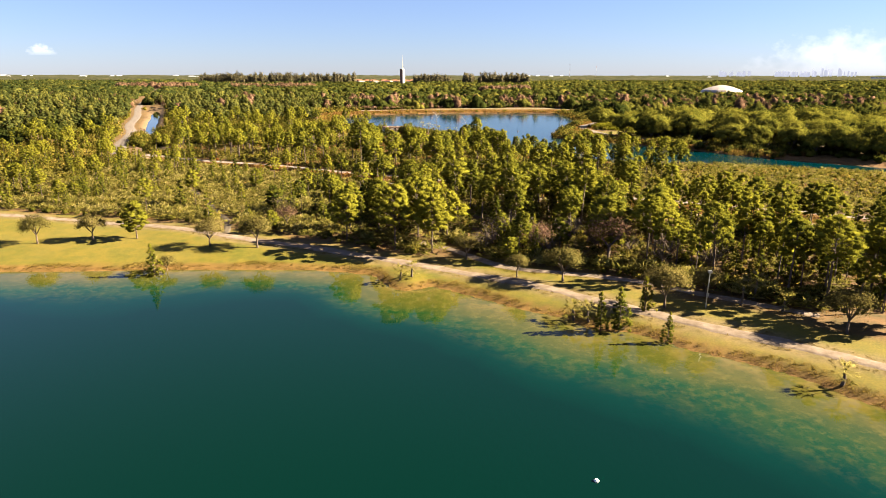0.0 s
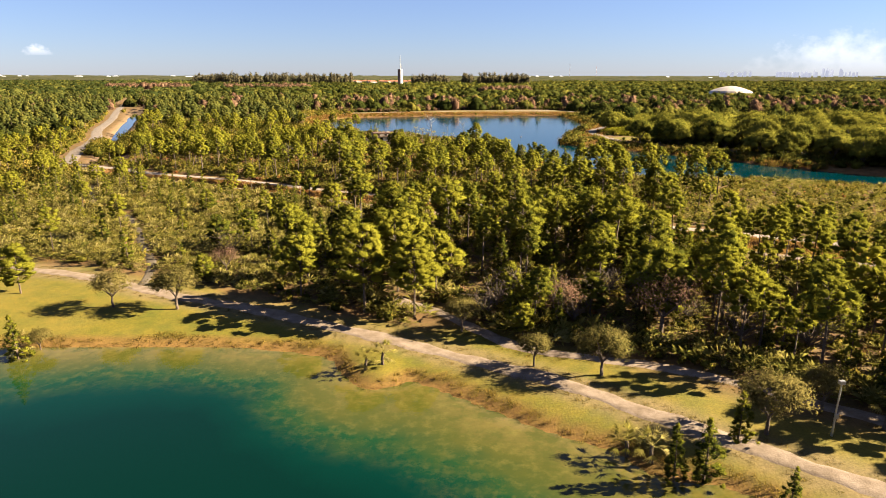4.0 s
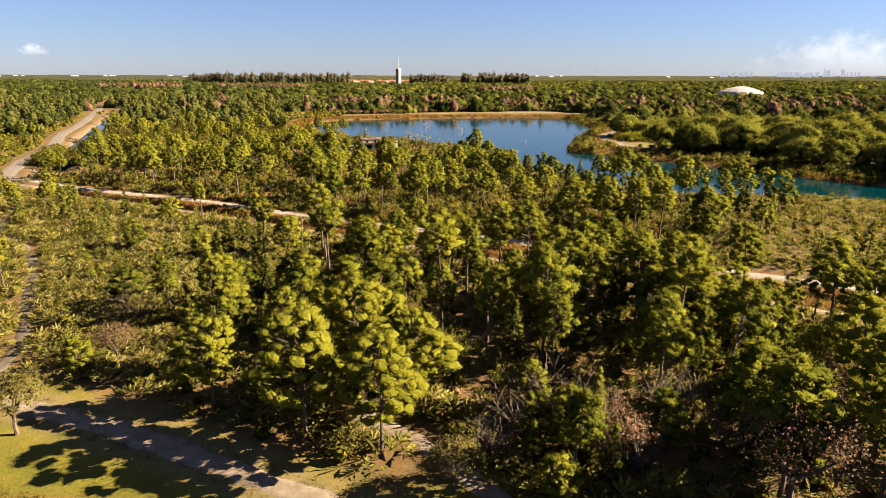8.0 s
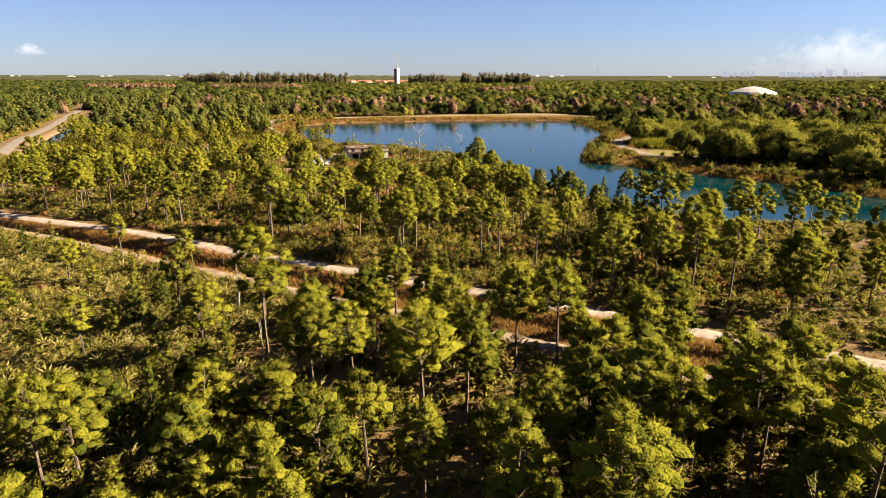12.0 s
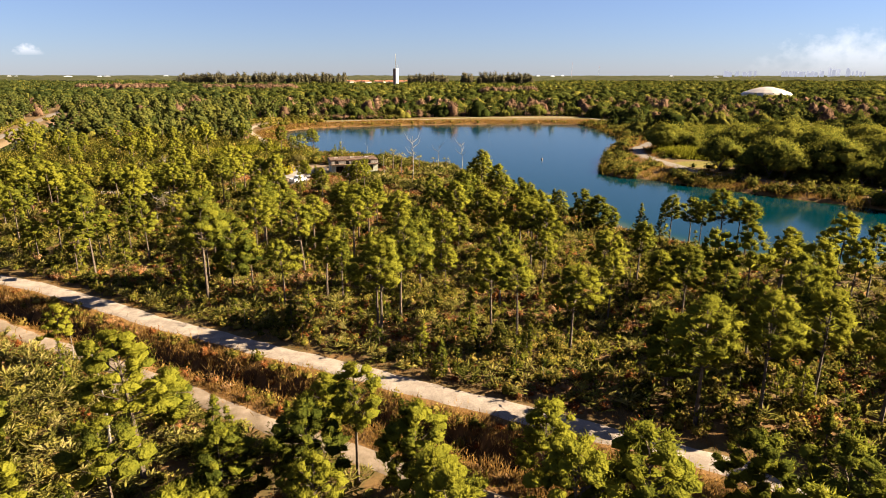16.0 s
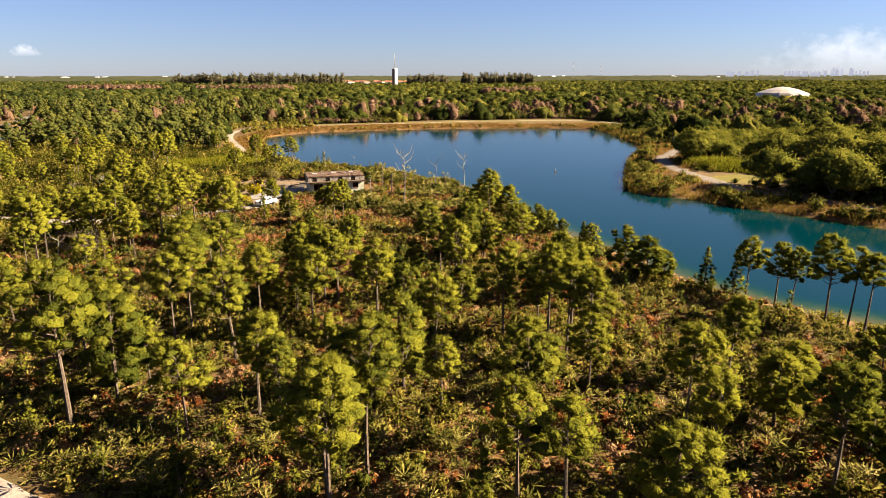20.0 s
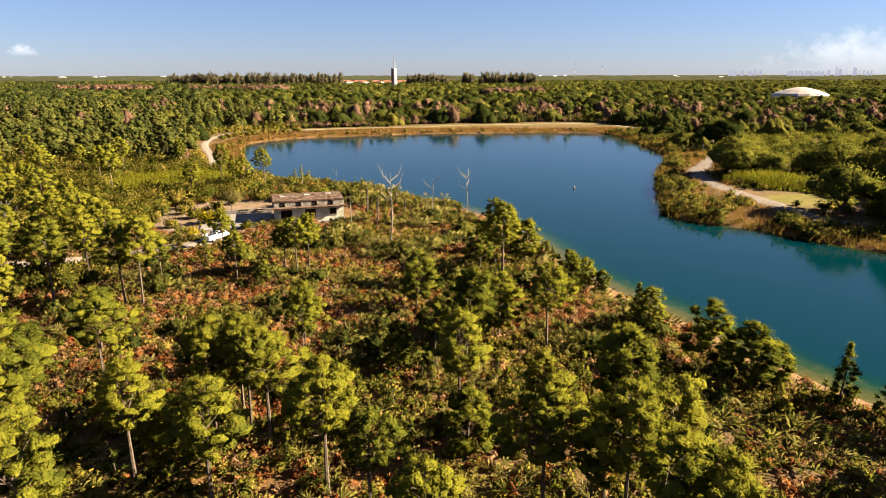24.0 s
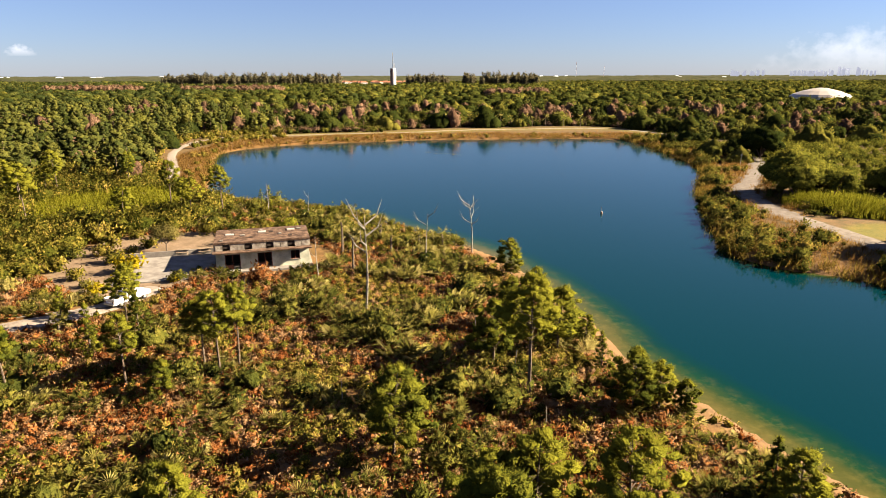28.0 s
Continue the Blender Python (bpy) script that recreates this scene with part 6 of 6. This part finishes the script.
for k in range(13):
    a = k * L / 13
    if k % 3 == 1:
        box("vent", DARK, house, a + 0.05, a + L / 13 - 0.05, 0.34, 0.42, H + 0.36, H + 0.9, 0.0)
    else:
        box("parapet_block", FASCIA, house, a + 0.02, a + L / 13 - 0.02, 0.26, 0.5, H, H + 0.98, 0.02)
box("parapet", FASCIA, house, -0.2, 0.05, 0.5, D, H, H + 0.98, 0.02)
box("parapet", FASCIA, house, L - 0.05, L + 0.2, 0.5, D, H, H + 0.98, 0.02)
box("parapet", FASCIA, house, 0.05, L - 0.05, D - 0.2, D + 0.1, H, H + 0.98, 0.02)
box("roof_edge", ROOFING, house, -0.22, L + 0.22, 0.2, 0.5, H + 0.98, H + 1.27, 0.02)
for a, b in ((1.2, 4.2), (5.6, 4.8), (9.6, 5.2)):
    box("skylight", TIN, house, a, a + 1.1, b, b + 0.9, H + 1.205, H + 1.33, 0.02, "pale skylight panel")
for k in range(9):
    a = 0.6 + 1.3 * k
    box("rubble", DARK if k % 2 else CONCRETE, house, a, a + 0.4 + 0.1 * (k % 3), 1.2 + (k * 37 % 50) / 10, 1.7 + (k * 37 % 50) / 10, H + 1.205, H + 1.33, 0.02)

patio = box("pavement", CONCRETE, None, -12.5, -0.4, -2.2, 9.5, -0.25, 0.12, 0.03)
patio.matrix_basis = pose(HX, HY, 1.5, 0, 0, HTURN)
tagged(patio, "cracked pale concrete patio beside the building", "patio", kind="structure")
yard_wall = box("garden_wall", CONCRETE, None, -12.5, -0.3, 10.0, 10.25, -0.3, 0.75, 0.03)
yard_wall.matrix_basis = pose(HX, HY, 1.5, 0, 0, HTURN)
tagged(yard_wall, "low weathered concrete wall behind the patio", "wall")
kerb = box("kerb", CONCRETE, None, -9.0, 9.0, -0.12, 0.12, -0.2, 0.25, 0.02)
kerb.matrix_basis = pose(-38.5, 259.5, 1.5, 0, 0, 22)
tagged(kerb, "pale concrete kerb along the drive", "kerb")


def picnic_table():
    ob = thing("picnic_table", "grey weathered wooden picnic table on the patio", "picnic table", "picnic tables")
    for k in range(5):
        box("top_plank", PLANK, ob, -0.9, 0.9, -0.375 + 0.15 * k, -0.24 + 0.15 * k, 0.71, 0.75, 0.005)
    for y0 in (-0.85, 0.57):
        box("bench", PLANK, ob, -0.9, 0.9, y0, y0 + 0.28, 0.42, 0.46, 0.005)
    for x0 in (-0.7, 0.62):
        box("crossbar", PLANK, ob, x0, x0 + 0.08, -0.8, 0.8, 0.35, 0.42, 0.0)
        for s in (-1, 1):
            pipe("leg", PLANK, ob, [(x0 + 0.04, 0.65 * s, 0), (x0 + 0.04, 0.25 * s, 0.71)], [0.05, 0.05], 4)
    return ob


table = picnic_table()
table.matrix_basis = pose(-32.2, 283.9, 1.6, 0, 0, 8)
copy_thing(table, pose(-29.3, 284.6, 1.6, 0, 0, 22))


def boulder(seed, w, h, label):
    bm = bmesh.new()
    bmesh.ops.create_icosphere(bm, subdivisions=4, radius=1.0)
    for v in bm.verts:
        n1 = noise.noise(v.co * 1.3 + Vector((seed, 0, 0))) * 0.45 + noise.noise(v.co * 3.5 + Vector((0, seed, 0))) * 0.18 + noise.noise(v.co * 8.0) * 0.06
        v.co *= 1 + n1
        v.co = Vector((v.co.x * w, v.co.y * w * 0.8, max(v.co.z, -0.4) * h * 0.6 + 0.25 * h))
    return tagged(solid("boulder", bm, ROCK, None), label, "boulder", "boulders")


for k, (x, y, w, h) in enumerate(((-49.0, 293.0, 0.75, 2.5), (-50.0, 302.0, 0.9, 2.2), (-53.5, 286.0, 0.6, 1.0), (-43.0, 268.5, 0.45, 0.6), (-58.0, 297.0, 0.7, 1.2))):
    stand(boulder(k * 7.3 + 1, w, h, "upright pale limestone boulder in the yard" if h > 2 else "low limestone boulder at the yard edge"), x, y, 40 * k, 1.0, 0.1)


def pickup():
    ob = thing("pickup_truck", "white pickup truck parked beside the drive", "truck")
    body = bmesh.new()
    box_mesh(body, -2.75, 2.75, -0.95, 0.95, 0.45, 1.0, 0.1)
    solid("body", body, CAR_WHITE, ob)
    cab = bmesh.new()
    box_mesh(cab, -0.95, 1.25, -0.86, 0.86, 1.0, 1.75)
    for v in cab.verts:
        if v.co.z > 1.5:
            v.co.x = v.co.x * 0.72 + 0.05
            v.co.y *= 0.86
    bmesh.ops.bevel(cab, geom=list(cab.edges), offset=0.06, segments=2, affect="EDGES")
    solid("cab", cab, CAR_WHITE, ob)
    for name, x0, x1, y0, y1 in (("windscreen", 1.0, 1.14, -0.66, 0.66), ("rear_window", -0.86, -0.74, -0.6, 0.6), ("side_window", -0.6, 0.8, -0.845, -0.78), ("side_window", -0.6, 0.8, 0.78, 0.845)):
        box(name, GLASS, ob, x0, x1, y0, y1, 1.15, 1.58, 0.02)
    bed = box("cargo_bed", RUBBER, ob, -2.6, -1.05, -0.8, 0.8, 1.0, 1.02, 0.0)
    for y0 in (-0.94, 0.82):
        box("bed_side", CAR_WHITE, ob, -2.7, -0.98, y0, y0 + 0.12, 1.0, 1.28, 0.02)
    box("tailgate", CAR_WHITE, ob, -2.75, -2.66, -0.82, 0.82, 1.0, 1.28, 0.02)
    box("bumper", METAL, ob, 2.72, 2.86, -0.85, 0.85, 0.45, 0.65, 0.02)
    box("bumper", METAL, ob, -2.88, -2.73, -0.85, 0.85, 0.45, 0.65, 0.02)
    for y0 in (-0.8, 0.55):
        box("headlight", GLASS, ob, 2.72, 2.78, y0, y0 + 0.25, 0.72, 0.9, 0.02)
        box("tail_light", FRAME_RED, ob, -2.79, -2.74, y0 + 0.02, y0 + 0.22, 0.75, 0.98, 0.01)
    for x0 in (-1.75, 1.75):
        for s in (-1, 1):
            wheel = pipe("tyre", RUBBER, ob, [(x0, 0.72 * s, 0.38), (x0, 0.74 * s, 0.38), (x0, 0.94 * s, 0.38), (x0, 0.97 * s, 0.38)], [0.3, 0.38, 0.38, 0.28], 16)
            pipe("rim", METAL, wheel, [(x0, 0.9 * s, 0.38), (x0, 0.975 * s, 0.38), (x0, 0.976 * s, 0.38)], [0.2, 0.22, 0.01], 12)
    return ob


stand(pickup(), -30.8, 264.1, 66, 0.92, -0.06)
bush_shapes = [shrub_soup(640 + k, 20, 16, 0.2, 0.8, 1.1) for k in range(3)]


def bush(seed, x, y, size, mat, label):
    v, t, m, n = bush_shapes[seed % 3]
    ob = thing("bush", label, "bush", "yard bushes")
    soup_object("leaves", v, t, m, n, [mat], ob)
    pipe("stem", BARK, ob, [(0, 0, 0), (0.03, 0, 0.7)], [0.06, 0.03], 5)
    return stand(ob, x, y, seed * 55, size)


for k, (x, y, size, mat, label) in enumerate(((-36.4, 275.9, 1.9, YELLOW, "bright yellow-leaved bush in the sandy yard"), (-28.2, 272.0, 1.1, BROAD, "small dark green bush on the patio edge"), (-28.6, 271.6, 0.7, YELLOW, "small yellow bush on the patio edge"),
                                              (-40.5, 280.0, 1.6, SHRUB, "rounded olive bush in the yard"), (-44.0, 283.5, 1.3, SHRUB, "rounded olive bush in the yard"), (-46.5, 276.0, 1.7, SHRUB, "rounded olive bush in the yard"),
                                              (-39.0, 288.0, 1.4, SHRUB, "rounded olive bush in the yard"), (-33.0, 296.5, 1.6, SHRUB, "green bush behind the garden wall"), (-28.0, 297.0, 1.8, BROAD, "green bush behind the garden wall"),
                                              (-43.5, 293.0, 1.2, SHRUB, "rounded olive bush in the yard"), (-36.0, 266.5, 1.2, YELLOW, "yellow-green bush by the drive"), (-41.5, 264.5, 1.1, SHRUB, "green bush by the drive"), (-47, 267, 1.5, PALMETTO, "pale green bush by the drive"),
                                              (-20.0, 297.5, 2.0, PINE, "bright green bush behind the building"), (-14.0, 300.0, 1.8, BROAD, "dark bush behind the building"), (-17.5, 271.8, 1.8, RUST, "bare reddish bush before the building"), (-45.0, 288.0, 1.5, SHRUB, "rounded olive bush in the yard"), (-41.8, 272.5, 1.3, SHRUB, "low olive bush in the sandy yard"), (-38.6, 269.3, 0.9, PALMETTO, "pale green bush in the sandy yard"),
                                              (-47.5, 282.0, 1.6, BROAD, "dark bush at the yard edge"), (-37.5, 292.5, 1.3, SHRUB, "green bush by the garden wall"), (-40.0, 284.3, 1.0, SHRUB, "small olive bush in the yard"))):
    bush(k, x, y, size, mat, label)
yard_tree = copy_thing(oaks[0], pose(0, 0, 0))
stand(yard_tree, -35.3, 285.5, 20, 0.95)

# ---- on the water ----
buoy = thing("buoy", "small faded marker buoy on the lake", "buoy", "buoys")
pipe("float", BUOY, buoy, [(0, 0, -0.3), (0, 0, 0.0), (0, 0, 0.5), (0, 0, 0.8)], [0.2, 0.38, 0.36, 0.1], 12)
pipe("mast", METAL, buoy, [(0, 0, 0.7), (0, 0, 1.7)], [0.06, 0.05], 6)
box("top_mark", BUOY, buoy, -0.12, 0.12, -0.12, 0.12, 1.55, 1.8, 0.02)
buoy.matrix_basis = pose(37.8, 317.8, 0) @ Matrix.Diagonal((0.6, 0.6, 0.75, 1))
ball = thing("float", "small white float on the green lake", "float", "buoys")
pipe("body", WHITE, ball, [(0, 0, -0.2), (0, 0, -0.1), (0, 0, 0.05), (0, 0, 0.15), (0, 0, 0.18)], [0.05, 0.18, 0.2, 0.12, 0.01], 12)
ball.matrix_basis = pose(11.1, 38.9, 0)
post = thing("sign_post", "slim grey post beside the park road", "post")
pipe("pole", METAL, post, [(0, 0, 0), (0, 0, 3.2)], [0.07, 0.06], 8)
box("panel", METAL, post, -0.25, 0.25, -0.06, -0.02, 2.6, 3.2, 0.01)
stand(post, 93.5, 379.0)

# ---- buildings in the distance ----
tower = thing("water_tower", "tall cylindrical white and brown water tower", "tower")
tower.matrix_basis = pose(-90, 1477, 0)
pipe("shaft", WHITE, tower, [(0, 0, 0), (0, 0, 20), (0, 0, 36), (0, 0, 36.4), (0, 0, 36.5)], [5.6, 5.6, 5.6, 5.4, 0.1], 28)
ang = np.linspace(radians(150), radians(262), 14)
strip = np.array([[(5.75 * math.cos(a), 5.75 * math.sin(a), z) for a in ang] for z in (0.0, 36.6)])
tris = np.concatenate([np.stack([strip[0, :-1], strip[0, 1:], strip[1, 1:]], 1), np.stack([strip[0, :-1], strip[1, 1:], strip[1, :-1]], 1)])
part("side_panel", tris, TOWER_BROWN, tower, None, "brown cladding on one side")
pipe("antenna", METAL, tower, [(0, 0, 36), (0, 0, 52), (0, 0, 66)], [1.1, 0.8, 0.5], 6)
pipe("antenna", METAL, tower, [(3, 0, 36), (3, 0, 47)], [0.35, 0.2], 6)

dome = thing("arena", "wide pale ribbed arena roof above the trees", "arena")
dome.matrix_basis = pose(302, 700, 0.0) @ Matrix.Diagonal((0.82, 0.82, 1.13, 1))
ang = np.linspace(0, 2 * np.pi, 17)[:-1] + 0.2
rings = [(26.5, 8.0), (24.0, 9.6), (15.5, 11.9), (6.0, 13.6), (0.2, 14.0)]
for k in range(16):
    a, b = ang[k], ang[k] + 2 * np.pi / 16
    tris = []
    for (r0, z0), (r1, z1) in zip(rings, rings[1:]):
        q = [(r0 * math.cos(a), r0 * math.sin(a), z0), (r0 * math.cos(b), r0 * math.sin(b), z0), (r1 * math.cos(b), r1 * math.sin(b), z1), (r1 * math.cos(a), r1 * math.sin(a), z1)]
        tris += [[q[0], q[1], q[2]], [q[0], q[2], q[3]]]
    part("roof_panel", np.array(tris), TIN, dome)
pipe("wall", WHITE, dome, [(0, 0, 0), (0, 0, 8.1)], [25, 25], 16)

shelter = thing("park_shelter", "flat-roofed grey park shelter between trees", "shelter")
box("roof", TIN, shelter, -5.5, 5.5, -3.5, 3.5, 2.8, 3.1, 0.05)
box("fascia", CONCRETE, shelter, -5.6, 5.6, -3.65, -3.52, 2.55, 3.0, 0.02)
for x0 in (-5, 0, 5):
    for y0 in (-3, 3):
        pipe("column", PLANK, shelter, [(x0, y0, 0), (x0, y0, 2.8)], [0.15, 0.15], 6)
box("back_wall", WALL, shelter, -5, 5, 2.9, 3.05, 0, 2.8, 0.0)
stand(shelter, 160, 342, 5)


def small_house(seed, roof):
    ob = thing("house", "small pale house with a terracotta roof" if roof is TILE_RED else "low pale building on the plain", "house", "distant houses")
    box("wall", HAZE_GREY, ob, -9, 9, -6, 6, 0, 6, 0.0)
    bm = bmesh.new()
    v = [bm.verts.new(c) for c in ((-9.8, -6.8, 6), (9.8, -6.8, 6), (9.8, 6.8, 6), (-9.8, 6.8, 6), (-5, 0, 9.5), (5, 0, 9.5))]
    for f in ((0, 1, 5, 4), (1, 2, 5), (2, 3, 4, 5), (3, 0, 4), (3, 2, 1, 0)):
        bm.faces.new([v[i] for i in f])
    solid("roof", bm, roof, ob)
    for k in (-6, -1, 4):
        box("window", GLASS, ob, k, k + 2, -6.06, -6.01, 2, 4, 0.0)
    return ob


red_house, white_house = small_house(1, TILE_RED), small_house(2, HAZE_GREY)
house_rng = np.random.default_rng(61)
for k in range(22):
    ob = red_house if k == 0 else copy_thing(red_house, pose(0, 0, 0))
    ob.matrix_basis = pose(-225 + 9.5 * k + float(house_rng.uniform(-4, 4)), 1660 + float(house_rng.uniform(0, 90)), 1.5, 0, 0, float(house_rng.uniform(-40, 40)))
for k in range(34):
    ob = white_house if k == 0 else copy_thing(white_house, pose(0, 0, 0))
    x = float(house_rng.uniform(-3100, -700)) if k < 22 else float(house_rng.uniform(300, 1700))
    ob.matrix_basis = pose(x, float(house_rng.uniform(3300, 4300)), 2.5, 0, 0, float(house_rng.uniform(-30, 30))) @ Matrix.Diagonal((float(house_rng.uniform(0.8, 2.0)), 1, float(house_rng.uniform(0.8, 1.3)), 1))
depot = thing("warehouse", "long white flat warehouse beyond the woods", "warehouse")
box("wall", WHITE, depot, -45, 45, -20, 20, 0, 12, 0.0)
box("roof", TIN, depot, -46, 46, -21, 21, 12, 13, 0.0)
depot.matrix_basis = pose(1870, 2750, 0)
skyline = bmesh.new()                    # high-rises set about 4 km off; their glow stands in for haze
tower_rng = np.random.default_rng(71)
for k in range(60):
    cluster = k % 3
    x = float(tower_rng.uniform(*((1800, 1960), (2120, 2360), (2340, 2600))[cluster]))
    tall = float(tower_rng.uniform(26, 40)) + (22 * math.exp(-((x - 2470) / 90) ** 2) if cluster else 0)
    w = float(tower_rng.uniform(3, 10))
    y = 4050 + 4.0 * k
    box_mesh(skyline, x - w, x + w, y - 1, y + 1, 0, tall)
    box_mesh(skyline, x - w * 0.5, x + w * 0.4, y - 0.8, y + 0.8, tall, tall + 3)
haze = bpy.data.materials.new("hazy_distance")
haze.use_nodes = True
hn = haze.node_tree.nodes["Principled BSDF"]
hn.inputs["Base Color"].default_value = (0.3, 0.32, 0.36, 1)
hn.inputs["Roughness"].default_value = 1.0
# Emission paints distance haze onto the towers; they are no light source.
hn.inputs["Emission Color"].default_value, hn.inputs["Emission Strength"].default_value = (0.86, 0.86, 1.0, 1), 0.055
tagged(solid("backdrop_skyline", skyline, haze, None), "blue-grey city skyline on the horizon with a painted haze glow", "skyline", kind="structure")
for x, y, h in ((645, 3300, 78), (790, 3350, 62)):
    ob = thing("radio_mast", "thin red and white radio mast on the horizon", "mast", "radio masts")
    for k in range(6):
        pipe("section", FRAME_RED if k % 2 else METAL, ob, [(0, 0, h * k / 6), (0, 0, h * (k + 1) / 6)], [0.55, 0.5], 4)
    ob.matrix_basis = pose(x, y, 0)


# ---- clouds: a far backdrop ----
def cloud(name, x, y, z, w, h, seed, base, label, fade):
    m = bpy.data.materials.new("cloud_white")
    m.use_nodes = True
    nodes, links = m.node_tree.nodes, m.node_tree.links
    nodes.remove(nodes["Principled BSDF"])
    tc = nodes.new("ShaderNodeTexCoord")
    sep = nodes.new("ShaderNodeSeparateXYZ")
    links.new(tc.outputs["UV"], sep.inputs[0])
    n = nodes.new("ShaderNodeTexNoise")
    n.noise_dimensions = "4D"
    n.inputs["W"].default_value = seed
    n.inputs["Scale"].default_value, n.inputs["Detail"].default_value, n.inputs["Roughness"].default_value = 3.2, 8.0, 0.58
    mp = nodes.new("ShaderNodeMapping")
    mp.inputs["Scale"].default_value = (w / h * 0.7, 1.0, 1.0)
    links.new(tc.outputs["UV"], mp.inputs[0])
    links.new(mp.outputs[0], n.inputs["Vector"])
    # dome-shaped envelope: full in the middle, gone at the rim
    ex = maths(nodes, links, "POWER", maths(nodes, links, "ABSOLUTE", maths(nodes, links, "MULTIPLY_ADD", sep.outputs[0], 2.0), 0.0), 2.0)
    nodes[ex.node.name].inputs[0].links[0].from_node.inputs[0].links[0].from_node.inputs[2].default_value = -1.0
    up = maths(nodes, links, "POWER", sep.outputs[1], 1.6)
    env = maths(nodes, links, "SUBTRACT", maths(nodes, links, "SUBTRACT", 1.0, ex), up)
    r = nodes.new("ShaderNodeMapRange")
    r.inputs[1].default_value, r.inputs[2].default_value = 0.64, 0.98
    total = nodes.new("ShaderNodeMath")
    total.operation = "ADD"
    links.new(n.outputs[0], total.inputs[0])
    links.new(maths(nodes, links, "MULTIPLY", env, 0.55), total.inputs[1])
    links.new(total.outputs[0], r.inputs[0])
    foot = nodes.new("ShaderNodeMapRange")
    foot.inputs[1].default_value, foot.inputs[2].default_value = 0.0, base
    foot.inputs[3].default_value = 0.15
    links.new(sep.outputs[1], foot.inputs[0])
    alpha = maths(nodes, links, "MULTIPLY", maths(nodes, links, "MULTIPLY", r.outputs[0], fade), foot.outputs[0])
    em = nodes.new("ShaderNodeEmission")
    em.inputs["Color"].default_value = (0.96, 0.92, 0.94, 1)
    em.inputs["Strength"].default_value = 0.19
    tr = nodes.new("ShaderNodeBsdfTransparent")
    mx = nodes.new("ShaderNodeMixShader")
    links.new(alpha, mx.inputs[0])
    links.new(tr.outputs[0], mx.inputs[1])
    links.new(em.outputs[0], mx.inputs[2])
    links.new(mx.outputs[0], nodes["Material Output"].inputs["Surface"])
    me = bpy.data.meshes.new(name)
    me.from_pydata([(-w / 2, 0, 0), (w / 2, 0, 0), (w / 2, 0, h), (-w / 2, 0, h)], [], [(0, 1, 2, 3)])
    uv = me.uv_layers.new()
    for i, c in enumerate(((0, 0), (1, 0), (1, 1), (0, 1))):
        uv.data[i].uv = c
    me.materials.append(m)
    ob = new(name, me)
    ob.location = (x, y, z)
    ob.visible_shadow = False
    return tagged(ob, label, "cloud", kind="structure")


cloud("backdrop_cloud", 2600, 4200, 20, 1400, 330, 3.7, 0.5, "pale cumulus cloud low over the horizon", 0.36)
cloud("backdrop_cloud", -2560, 4200, 135, 230, 90, 8.1, 0.4, "small faint white cloud", 0.4)
